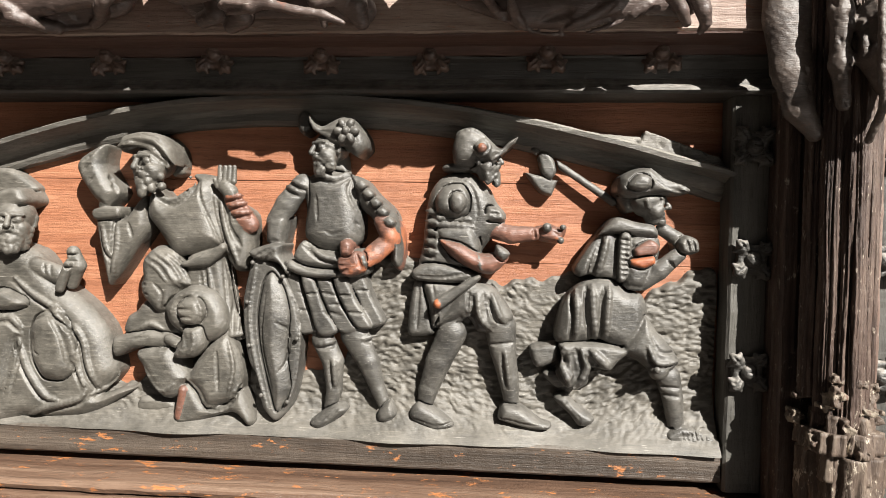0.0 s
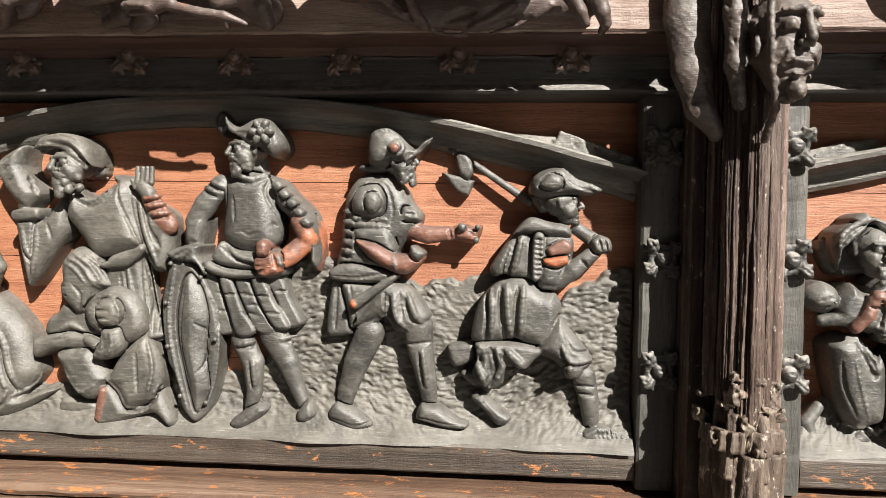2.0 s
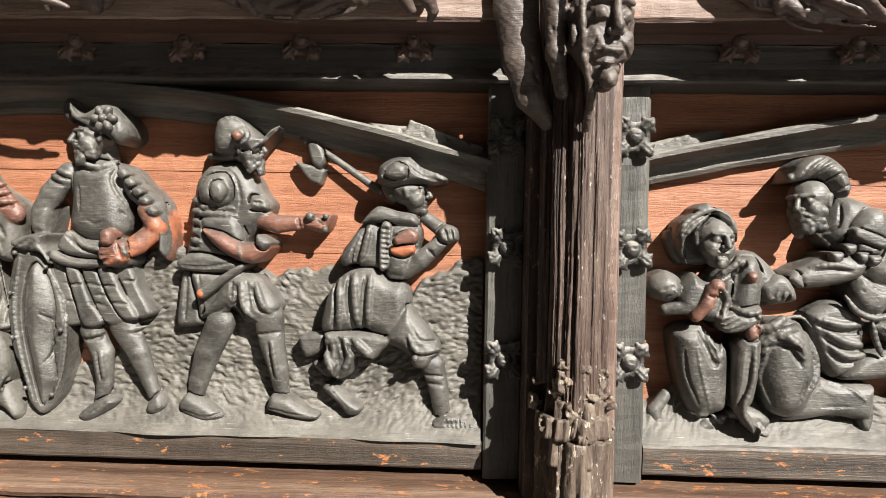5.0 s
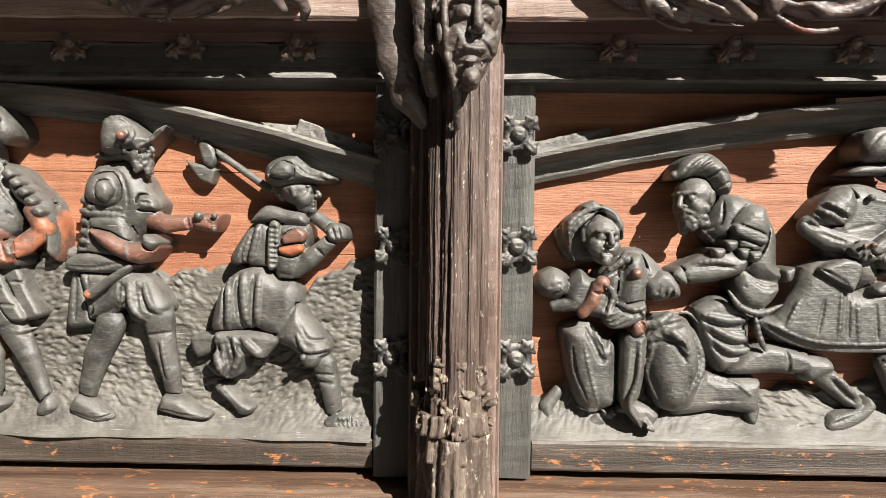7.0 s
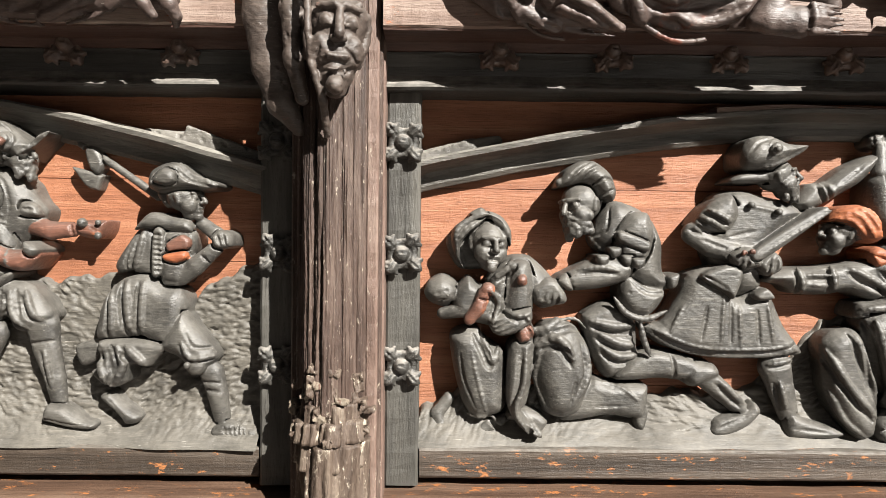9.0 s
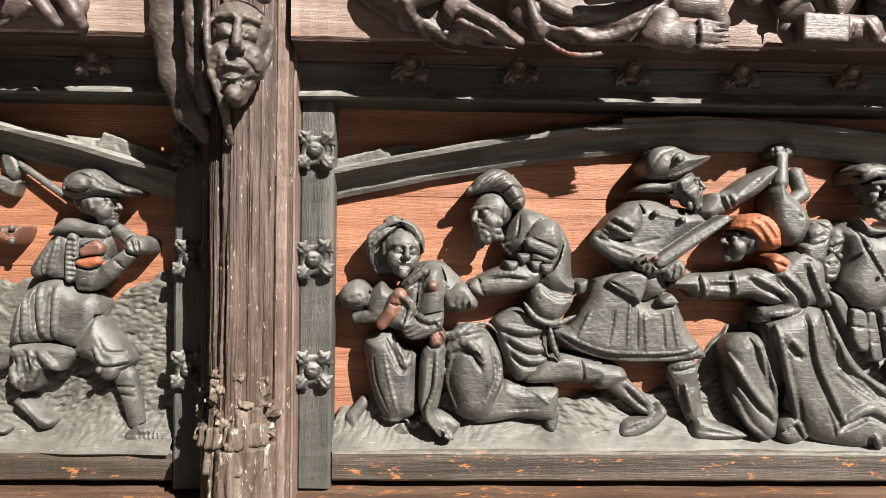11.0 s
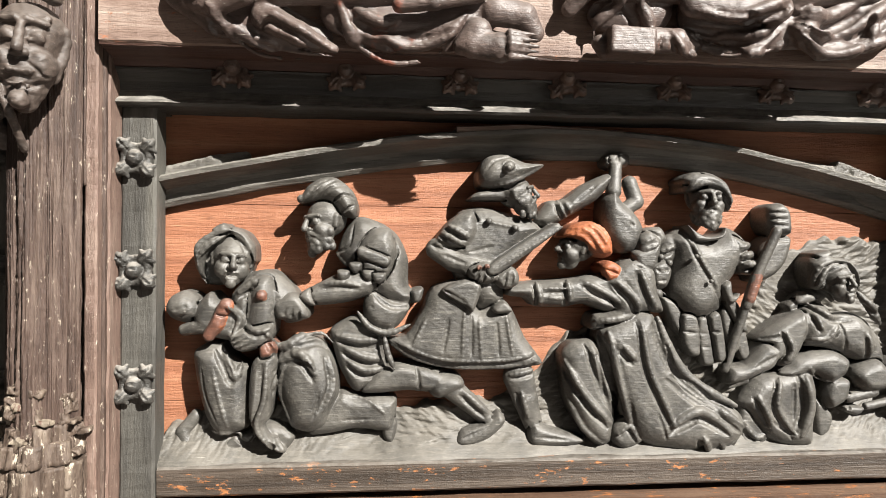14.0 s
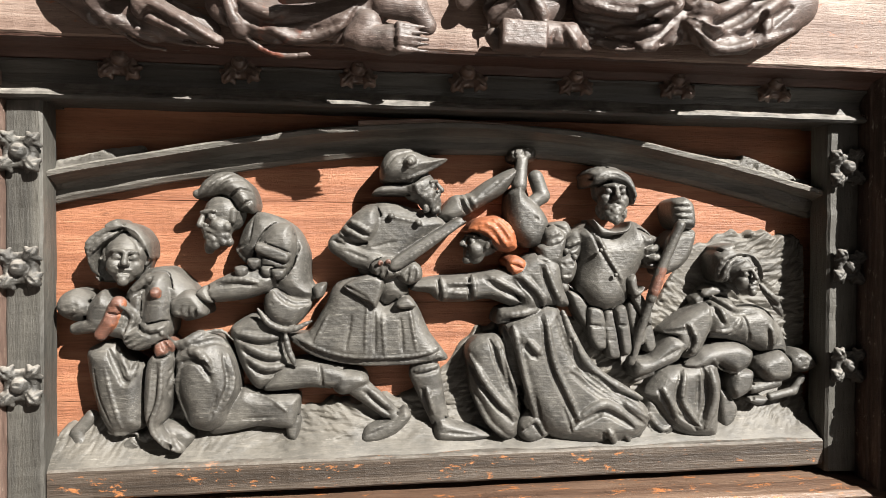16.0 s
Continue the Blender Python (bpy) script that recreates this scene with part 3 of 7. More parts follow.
# ledges, sill and the gap between them
for x0, yb, n in BAYS:
    ledge = slab("ledge", x0 + 0.001, x0 + WIDE - 0.001, LEDGE_Y, yb + 0.004, 0.9855, 1.007, LEDGE, rough=0.0004, seed=n + 11, bev=0.0016)
    tagged(ledge, "dark oak ledge with worn orange chips along its edge", "ledge", "ledges under the scenes", kind="structure")
sill_prof = [(-0.06, 0.0), (-0.03, 0.0), (0.010, -0.004), (0.022, -0.007), (0.026, -0.0105), (0.024, -0.014), (0.020, -0.016), (0.026, -0.019), (0.034, -0.026), (0.038, -0.036), (0.036, -0.05), (0.028, -0.064), (-0.06, -0.07)]
sill = sweep("sill", sill_prof, line(-0.95, 0.80, 0.9805, -0.012, 260), SILL, rough=0.0009, seed=21, smooth=False)
tagged(sill, "long rounded brown oak sill rubbed to a shine", "sill", kind="structure")
slab("stall_front", -1.6, 1.5, 0.0, 0.039, 0.0, 0.93, FASCIA, bev=0.002).name = "wall_lower"
tagged(bpy.data.objects["wall_lower"], "dark brown oak boards under the sill", "wall", kind="structure")

# upright frame stiles with carved bosses
STILES = ((-0.168, -0.141, 2), (-0.079, -0.055, 1), (0.532, 0.559, 2), (-0.779, -0.755, 1))
for xa, xb, _ in STILES:
    st = tagged(group_base("frame_stile", (xa, -0.016, 0.98)), "upright black oak stile with three carved leaf bosses", "stile", "stiles beside the scenes", kind="structure")
    slab("stile_board", xa, xb, -0.0145, 0.006, 0.981, 1.2608, FRAME, st, bev=0.0018, rough=0.0007, seed=int(xa * 100))
    slab("head_block", xa, xb, -0.0150, 0.03, 1.2612, 1.298, FRAME, st, bev=0.0018, rough=0.0006, seed=int(xa * 90))
    for z in (1.0535, 1.1325, 1.2105):
        put_boss(st, (xa + xb) / 2 + rnd.uniform(-.001, .001), -0.0150, z, rnd.uniform(-8, 8), rnd.uniform(0.97, 1.08), "leaf_boss")


# the shallow pointed arches
def arch(x0, yb, pts, tail_l, tail_r, n):
    ob = tagged(group_base("arch", (x0, yb, 1.2)), "shallow grey oak arch rib with torn leaf-shaped ends", "arch", "arches over the scenes", kind="structure")
    px, pz = [p[0] for p in pts], [p[1] for p in pts]
    xs = np.linspace(px[0], px[-1], 110)
    # smooth curve through the springing, the haunches and the crown
    zs = np.interp(xs, px, pz)
    for _ in range(60):
        zs[1:-1] = 0.25 * zs[:-2] + 0.5 * zs[1:-1] + 0.25 * zs[2:]
    rib = [(-0.004, -0.0115), (0.007, -0.0115), (0.0095, -0.0085), (0.0100, -0.003), (0.0135, 0.0005), (0.0215, 0.0035), (0.0265, 0.0050), (0.0270, 0.0082), (0.0225, 0.0102), (0.012, 0.0112), (-0.004, 0.0098)]
    sweep("rib", rib, [(x, z, yb) for x, z in zip(xs, zs)], ARCH, ob, rough=0.0006, seed=n)
    for torn, tail in ((0, tail_l), (1, tail_r)):
        c = Carving(1.0, 1.5)
        c.limb(*[(p[0], p[1], 8.0 - 0.05 * i, p[2] * 0.46) for i, p in enumerate(tail)])
        e = tail[1] if len(tail) < 4 else tail[2]
        c.block((tail[0][0] + e[0]) / 2, (tail[0][1] + e[1]) / 2 + 1.5 + 2 * torn, 9.0, abs(e[0] - tail[0][0]) / 2, tail[0][2] * (0.26 + 0.1 * torn), 5.5, -math.degrees(math.atan((e[1] - tail[0][1]) / (e[0] - tail[0][0]))), soft=0.8)
        for i in range(5 * torn):
            f = i / 5 + 0.12
            x = tail[0][0] + (tail[-1][0] - tail[0][0]) * f
            z = tail[0][1] + (tail[-1][1] - tail[0][1]) * f + tail[0][2] * 0.5 * (1 - f)
            c.cut((x, z + 3, 10, 2.2), (x + 3, z - 1, 13, 1.4))
        c.build("torn_leaf" if torn else "flat_leaf", [ARCH], (x0, yb, BASE_Z), "", parent=ob, tool=0.4)


RARCH = [(-0.062, 1.203), (-0.03, 1.2105), (0.03, 1.2225), (0.09, 1.2335), (0.15, 1.2415), (0.215, 1.2465), (0.28, 1.246), (0.35, 1.240), (0.42, 1.2275), (0.48, 1.2135), (0.538, 1.1975)]
LARCH = [(-0.775, 1.199), (-0.735, 1.212), (-0.68, 1.229), (-0.62, 1.243), (-0.56, 1.2515), (-0.495, 1.2545), (-0.42, 1.252), (-0.35, 1.244), (-0.28, 1.2295), (-0.22, 1.214), (-0.166, 1.199)]
arch(RIGHT_X, BACK_RIGHT, RARCH, ((4, 206, 24), (36, 217, 18), (56, 224, 9)), ((583, 196, 26), (555, 207, 28), (520, 219, 18), (490, 228, 8)), 1)
arch(LEFT_X, BACK_LEFT, LARCH, ((4, 206, 24), (36, 216, 18), (56, 222, 9)), ((583, 198, 28), (555, 209, 28), (525, 219, 18), (500, 226, 8)), 2)

arch_right = [o for o in bpy.data.objects if o.name.startswith("arch") and o.location.x > -0.1][0]
strip = [(0.0, 0.0), (0.0215, 0.0), (0.0235, 0.0012), (0.0235, 0.0052), (0.021, 0.0062), (0.0, 0.0062)]
sweep("worn_strip", strip, [(0.158 + 0.128 * i / 24, 1.2492 + 0.0022 * math.sin(math.pi * i / 24), BACK_RIGHT - 0.002) for i in range(25)], UPPER, arch_right, "bare pale strip of replaced wood", rough=0.0006, seed=31)


# pillars: a cluster of split, weathered shafts on a stepped base
def shaft(name, x, y, r, z0, z1, parent, seed, split=0.0012, flat=1.0, r1=None, label="", segs=110, mat=None):
    nz = max(6, int((z1 - z0) / 0.0018))
    th = np.linspace(0, 2 * math.pi, segs, endpoint=False)
    zz = np.linspace(z0, z1, nz)
    T, Zg = np.meshgrid(th, zz)
    R = r + ((r1 if r1 else r) - r) * (Zg - z0) / (z1 - z0)
    rr = np.random.RandomState(seed)
    for _ in range(60):
        a, w, d = rr.uniform(0, 2 * math.pi), rr.uniform(0.025, 0.11), rr.uniform(0.2, 1.0) * split * 1.7
        zc, zl = rr.uniform(z0, z1), rr.uniform(0.02, 0.12)
        drift = a + 0.05 * np.sin((Zg - zc) / 0.02)
        R = R - d * np.exp(-(((T - drift + math.pi) % (2 * math.pi) - math.pi) / w) ** 2) * np.exp(-((Zg - zc) / zl) ** 4)
    R = R + split * 0.3 * np.sin(T * 7 + 1.2 * np.sin(Zg * 17 + seed)) + split * 0.16 * np.sin(T * 23 + 2 * np.sin(Zg * 60)) + rr.normal(0, split * 0.10, R.shape)
    V = np.stack([x + R * np.cos(T), y + flat * R * np.sin(T), Zg], -1).reshape(-1, 3)
    F = [(i * segs + j, i * segs + (j + 1) % segs, (i + 1) * segs + (j + 1) % segs, (i + 1) * segs + j) for i in range(nz - 1) for j in range(segs)]
    F += [tuple(range(segs))[::-1], tuple((nz - 1) * segs + j for j in range(segs))]
    return link_mesh(name, V, F, [mat or SHAFT], parent, label)


def pillar(cx, label):
    p = tagged(group_base("pillar", (cx, 0, 0.93)), label, "pillar", "pillars between the scenes", kind="structure")
    slab("core_board", cx - 0.0305, cx + 0.0305, -0.036, 0.03, 0.94, 1.45, SHAFT, p, seed=3)
    slab("side_moulding", cx + 0.0205, cx + 0.0285, -0.043, -0.034, 0.962, 1.45, STRIP, p, seed=4, rough=0.001)
    slab("side_moulding", cx + 0.0270, cx + 0.0318, -0.032, -0.012, 0.962, 1.45, STRIP, p, seed=5, rough=0.001)
    slab("side_moulding", cx - 0.0318, cx - 0.0250, -0.026, -0.012, 0.962, 1.45, SHAFT, p, seed=6, rough=0.001)
    shaft("shaft", cx - 0.0105, -0.0570, 0.0072, 1.045, 1.45, p, 1, 0.0016)
    shaft("shaft", cx - 0.0005, -0.0625, 0.0082, 1.045, 1.45, p, 9, 0.0020)
    shaft("shaft", cx + 0.0085, -0.0575, 0.0056, 1.045, 1.45, p, 10, 0.0014)
    shaft("shaft_core", cx - 0.001, -0.050, 0.0120, 1.045, 1.45, p, 11, 0.0010)
    shaft("shaft", cx + 0.0145, -0.050, 0.0068, 1.05, 1.45, p, 2, 0.0012)
    shaft("shaft", cx - 0.0185, -0.048, 0.0052, 1.06, 1.45, p, 3, 0.0012)
    shaft("thin_shaft", cx - 0.0220, -0.034, 0.0030, 1.085, 1.45, p, 4, 0.0006, segs=48)
    shaft("thin_shaft", cx + 0.0205, -0.040, 0.0026, 1.203, 1.45, p, 5, 0.0005, segs=48)
    shaft("drum", cx + 0.000, -0.053, 0.0235, 1.012, 1.052, p, 6, 0.0026, r1=0.0185, mat=STUMP)
    shaft("collar", cx - 0.001, -0.0525, 0.0262, 1.029, 1.042, p, 7, 0.0024, r1=0.0245, mat=STUMP)
    shaft("base", cx + 0.001, -0.053, 0.0260, 0.90, 1.028, p, 8, 0.0030, r1=0.0245, mat=STUMP)
    # broken base mouldings of the small shafts, crumbling to pale splinters
    c = Carving(1.0, 0.6)
    r = random.Random(9)
    for dx, z, o in ((-24, 52, 62), (-20, 66, 62), (-9, 80, 78), (4, 78, 80), (16, 74, 70), (18, 58, 70), (22, 50, 64), (-13, 62, 76), (8, 60, 82), (-4, 50, 84), (14, 44, 78), (-18, 40, 78), (2, 36, 88), (-8, 70, 82), (20, 38, 70)):
        c.block(dx, z, o - 3, r.uniform(3, 7), r.uniform(1.4, 2.8), r.uniform(3, 6), r.uniform(-14, 14), m=r.randint(0, 1), soft=0.5)
        c.block(dx + r.uniform(-5, 5), z + r.uniform(-6, 6), o - 4, r.uniform(1.5, 3.5), r.uniform(3, 7), r.uniform(3, 6), r.uniform(-9, 9), m=r.randint(0, 1), soft=0.5)
        c.cut((dx + r.uniform(-4, 4), z + 5, o, 1.3), (dx + r.uniform(-4, 4), z - 6, o, 1.0))
    c.build("broken_moulding", [STUMP, CRUST], (cx, 0.012, 0.995), "crumbling splintered moulding", parent=p, clip=False, tool=0.9)
    return p


pillar(-0.1105, "split and worm-eaten brown oak pillar of clustered shafts")
pillar(0.5905, "dark clustered oak pillar at the edge of the scene")
pillar(-0.812, "dark clustered oak pillar at the edge of the scene")

# the register above: worn pale board behind reclining draped figures
for x0, yb, n in BAYS:
    ub = slab("upper_backboard", x0 - 0.024, x0 + WIDE + 0.024, -0.050, 0.02, 1.2949, 1.47, UPPER, rough=0.0006, seed=n)
    tagged(ub, "pale worn board behind the draped carvings above", "backboard", kind="structure")

# ---- the carved figures, in millimetres from each panel's lower corner ----
RIGHT = (RIGHT_X, BACK_RIGHT, BASE_Z)
LEFT = (LEFT_X, BACK_LEFT, BASE_Z)
ABOVE = (RIGHT_X, -0.046, 1.295)

STEP = 0.8
# right-hand scene
c = Carving(STEP, 1.0)
c.head(49.8, 146.4, 21, 0.95, face=15, nod=6, mouth=1)
c.plate(((22.7, 149.5), (24.6, 159.5), (35.9, 167.5), (47.3, 171.6), (58.8, 167.7), (65.8, 157.7), (66.1, 144.8), (62.7, 152.8), (56.9, 161.7), (48.1, 165.6), (39.7, 157.6), (30.6, 149.5), (28.7, 137.5), (32.5, 128.7), (26.4, 136.7)), 21, 8, 7)
c.plate(((19.5, 153.3), (61.9, 153.5), (58.7, 132.8), (29.2, 128.7)), 9, 4, 6)
c.plate(((35.2, 169.1), (43.6, 174), (48.9, 168.8), (39.8, 165.2)), 22, 6, 5)
c.fold((24.1, 150.3, 25, 1.8), (28.6, 159.9, 25, 1.8), (40, 167.1, 25, 1.8), (48.3, 169.6, 25, 1.8))
c.fold((27.1, 148.7, 25, 1.8), (33.2, 156.7, 25, 1.8), (44.5, 164.8, 25, 1.8))
c.fold((64.4, 151.2, 25, 1.8), (60.6, 160.1, 25, 1.8), (50.6, 167.2, 25, 1.8))
c.fold((29.8, 141.6, 25, 1.8), (32.4, 130.4, 25, 1.8))
c.plate(((48.6, 121.3), (62.1, 137.4), (77.6, 139.9), (87.4, 133.3), (98.1, 121.1), (102.1, 104.6), (89.4, 100.3), (81.6, 104.8), (77.7, 91.8), (62.1, 92), (49.8, 105.1)), 17, 13, 16)
c.plate(((64, 133.7), (77.4, 135.7), (82.8, 121.7), (82, 101.6), (77.8, 92.8), (61.7, 97), (62.8, 117.8)), 25, 9, 12)
c.limb((72.8, 122.1, 33, 3.9), m=1)
c.cut((61.4, 129.5, 25, 1.3), (59.9, 105.4, 25, 1.3))
c.fold((52.2, 121.5, 25, 2.2), (62.9, 129.5, 25, 2.2), (66.8, 135.9, 25, 2.2))
c.plate(((49.3, 93.7), (61.3, 98.3), (78.8, 102.1), (81.1, 94.1), (74.6, 85.4), (61.3, 81.6), (53, 84.1)), 30, 6, 6)
c.cut((50.7, 88.6, 25, 1.3), (62.9, 94.9, 25, 1.3))
c.cut((53, 85.7, 25, 1.3), (65.3, 92, 25, 1.3))
c.cut((56.8, 82.8, 25, 1.3), (69.1, 89.1, 25, 1.3))
c.fold((59.1, 101.3, 25, 1.8), (70.7, 96.4, 25, 1.8), (79.2, 98.7, 25, 1.8))
c.plate(((3, 111.4), (6, 119.7), (15.4, 124.9), (24.8, 121.2), (29.7, 113.6), (27, 104.9), (17.2, 101.4), (7.5, 104.6)), 20, 12, 12)
c.cut((11.7, 111.8, 25, 1.3), (14.3, 111.8, 25, 1.3))
c.cut((18.1, 113.7, 25, 1.3), (21.1, 113.7, 25, 1.3))
c.cut((14.3, 106.6, 25, 1.3), (19.6, 107.3, 25, 1.3))
c.limb((20.1, 110.7, 34, 1.3), k=0.3)
c.plate(((25.2, 113.8), (34.6, 124.1), (44.1, 117.6), (59.4, 113.5), (64, 101.4), (52.5, 88.7), (38.4, 90.9), (27.1, 95.4), (23.3, 103.8)), 22, 10, 10)
c.limb((46.1, 112.2, 32, 4.8), (42.4, 102.4, 32, 4.8), (36.1, 93.5, 30, 4.4), m=1)
c.limb((48.7, 115.1, 33, 5.3), m=1)
c.cut((41.9, 108.7, 25, 1.3), (50.7, 107.1, 25, 1.3))
c.limb((16.9, 96.6, 22, 4.4), (30.5, 99.2, 25, 5.3))
c.fold((51.4, 113.5, 25, 1.8), (57.2, 105.4, 25, 1.8), (53.3, 93.4, 25, 1.8))
c.plate(((22.1, 77.4), (27.8, 84.5), (41.2, 86.4), (47.7, 79), (56.5, 72.8), (63.1, 64.5), (63.1, 27.2), (47.7, 19.9), (39.3, 20.2), (31.6, 32.2), (25.9, 53.2)), 18, 12, 16)
c.fold((41.9, 85.5, 25, 2.6), (48.4, 73.3, 25, 2.6), (53.7, 62.8, 25, 2.6), (57.6, 73.2, 25, 2.6))
c.cut((29.4, 69.7, 25, 1.3), (32.4, 49.6, 25, 1.3), (40.8, 28.5, 25, 1.3))
c.fold((37.7, 69.5, 25, 1.3), (42.3, 49.3, 25, 1.3), (48.4, 27, 25, 1.3))
c.cut((46.9, 73.4, 25, 1.8), (51.4, 64.4, 25, 1.8))
c.plate(((65.5, 73.1), (81.6, 81.7), (82.4, 57.5), (78.2, 33.5), (74, 27.2), (79.7, 19.4), (90.2, 8.6), (81.7, 8.5), (72, 16.9), (63.6, 33.2)), 27, 7, 8)
c.cut((71.5, 72.9, 25, 1.3), (69.9, 48.7, 25, 1.3), (67.6, 34.5, 25, 1.3))
c.plate(((71, 86.1), (80.1, 88.4), (82.8, 79.9), (72.5, 76.5)), 30, 4, 5, m=1)
c.fold((76.5, 72.8, 25, 1.8), (75.4, 48.5, 25, 1.8), (69.9, 27.6, 25, 1.8), (79.3, 11.8, 25, 1.8))
c.plate(((82.2, 75.9), (90, 88.8), (101.8, 91.1), (113.6, 88.4), (124, 71.9), (127.2, 51.2), (122.5, 38.2), (117.7, 26), (105.8, 20.2), (92.1, 24.7), (87.7, 40), (83.8, 52.3)), 19, 14, 18)
c.fold((77.6, 93.9, 25, 3.5), (86.2, 84, 25, 3.5), (99.9, 90.7, 25, 3.5), (113.7, 93, 25, 3.5), (122.4, 85.9, 25, 3.5))
c.fold((83.1, 71.9, 25, 3.1), (96, 80.6, 25, 3.1), (104.2, 76.4, 25, 3.1), (110.6, 65.2, 25, 3.1))
c.cut((89.3, 71.8, 25, 2.2), (101.9, 73.6, 25, 2.2), (109.8, 66.5, 25, 2.2))
c.fold((87, 66.5, 25, 2.2), (85.1, 51.5, 25, 2.2), (91.7, 31, 25, 2.2))
c.fold((120.1, 76.1, 25, 1.8), (123.7, 55.5, 25, 1.8), (116.2, 37.2, 25, 1.8))
c.cut((113.8, 51.7, 25, 1.3), (109.1, 31.3, 25, 1.3))
c.plate(((112.3, 37.2), (128.4, 49.4), (140.7, 45.7), (167.9, 44.2), (170, 35.7), (166.3, 18), (140.8, 20.9), (120.4, 17.3), (104.2, 17.4)), 13, 9, 10)
c.plate(((159.2, 19.8), (165.4, 29), (170.8, 24.6), (167.9, 9.8), (161.3, 11.3)), 13, 5, 5)
c.cut((129.7, 28.6, 25, 1.3), (149.9, 29.3, 25, 1.3))
c.fold((129.7, 47.2, 25, 1.3), (149.8, 41.7, 25, 1.3), (160, 34, 25, 1.3))
c.limb((22, 31.8, 10, 4.4), (13.4, 19.9, 11, 5.3), (18.4, 6, 13, 4.8), (35.9, 2.9, 13, 4.8), (53.6, 12.2, 13, 4.8), (64.3, 18.5, 13, 3.5))
c.fold((34.3, 22.3, 25, 2.2), (51.5, 20.9, 25, 2.2), (63, 12.4, 25, 2.2))
c.plate(((65.3, 17.9), (77, 15.9), (85.7, 4.9), (95.2, 15.3), (90.9, 22), (79, 26.5), (65.3, 24.5)), 17, 6, 6)
c.plate(((66.5, 2.5), (78.4, 4.2), (72, -2.7)), 14, 3, 3, m=1)
c.fold((80.4, 19.9, 25, 2.2), (89.4, 7.4, 25, 2.2))
c.build("carved_figure", [FIGURE, RUBBED, FRESH], RIGHT, "kneeling robed woman clutching a baby, dark oak carving", group='figures of the scenes')

c = Carving(STEP, 1.0)
c.head(116.1, 175, 20, 0.98, face=-52, nod=-8, beard=1)
c.plate(((98.3, 189.1), (102.9, 200), (112.6, 207), (124.4, 207.6), (136.2, 198.5), (140.6, 186.4), (138.2, 178.7), (128.3, 181), (122.4, 189), (114.6, 191.7), (103, 189.2)), 27, 10, 12)
c.limb((99.4, 191.8, 27, 3.1))
c.cut((113.5, 192.2, 25, 1.3), (123.4, 200.5, 25, 1.3), (134.1, 202.3, 25, 1.3))
c.cut((121.4, 189.4, 25, 1.3), (131, 194.9, 25, 1.3), (139, 192.5, 25, 1.3))
c.cut((127.4, 181.7, 25, 1.3), (137.8, 187.6, 25, 1.3))
c.cut((103.3, 192, 25, 1.3), (111.1, 201.9, 25, 1.3), (121.4, 207, 25, 1.3))
c.cut((108.8, 192.1, 25, 1.3), (116.7, 201.2, 25, 1.3), (125.4, 206.2, 25, 1.3))
c.plate(((124.9, 153.9), (130.9, 170.4), (140.9, 180), (157.2, 175.6), (169.5, 166.6), (177.4, 149.9), (178.3, 129), (184.9, 120.6), (175.8, 113.9), (163.5, 116.1), (153.3, 120.3), (141, 137.4), (128.9, 144.8)), 16, 13, 18)
c.fold((123.5, 153.9, 25, 1.8), (133.5, 143.7, 25, 1.8), (141.5, 141.6, 25, 1.8))
c.cut((137.4, 174.5, 25, 1.3), (133.5, 158, 25, 1.3), (121.5, 151.8, 25, 1.3))
c.plate(((143.9, 162.2), (151.9, 170.4), (163.9, 170.9), (168.8, 158.2), (166.8, 143.8), (160.4, 133.2), (154, 131.1), (141.6, 137.3), (139.5, 152)), 25, 9, 12)
c.plate(((142.2, 157.7), (163.2, 150.1), (161.2, 142.8), (141, 150.4)), 33, 3, 3)
c.cut((165.7, 166.5, 25, 1.3), (169.8, 154.1, 25, 1.3), (165.7, 141.7, 25, 1.3))
c.plate(((134.6, 146), (143.3, 146), (143.3, 141.1), (139.4, 138.3), (135.4, 140.3)), 32, 3, 4)
c.plate(((144.1, 140.3), (152.8, 140.3), (152.8, 135.5), (148.9, 132.6), (144.9, 134.7)), 32, 3, 4)
c.plate(((126, 140.3), (134.7, 140.3), (134.7, 135.5), (130.7, 132.7), (126.8, 134.7)), 32, 3, 4)
c.plate(((151.6, 138.3), (160.4, 138.3), (160.4, 133.4), (156.4, 130.6), (152.4, 132.6)), 32, 3, 4)
c.plate(((104, 125.6), (118.1, 133.6), (133.9, 140.1), (154.3, 133.6), (150.3, 122.9), (134, 116.9), (110.3, 114.2), (106, 117.1)), 25, 8, 9)
c.plate(((97.7, 121.2), (105.8, 126.9), (110.9, 115.1), (104.7, 114.7)), 27, 6, 5)
c.plate(((80.5, 115.3), (90.9, 123.6), (99.5, 121.6), (105, 113.5), (105.8, 105.4), (92.9, 103.1), (82.5, 105.2)), 26, 7, 7)
c.cut((87, 103.9, 25, 1.3), (90.1, 113.2, 25, 1.3))
c.cut((92.4, 103, 25, 1.3), (94.8, 112.4, 25, 1.3))
c.cut((97.9, 103.8, 25, 1.3), (99.5, 111.1, 25, 1.3))
c.fold((113.6, 129.4, 25, 1.8), (129.5, 131.4, 25, 1.8), (141.5, 129.3, 25, 1.8))
c.plate(((144.7, 116.9), (151.6, 125.1), (165.8, 116.8), (178.9, 114.2), (174.8, 104.2), (165.9, 95.6), (153.7, 97.4), (145.2, 106.2)), 21, 9, 10)
c.cut((150.4, 114, 25, 1.3), (152, 112.4, 25, 1.3))
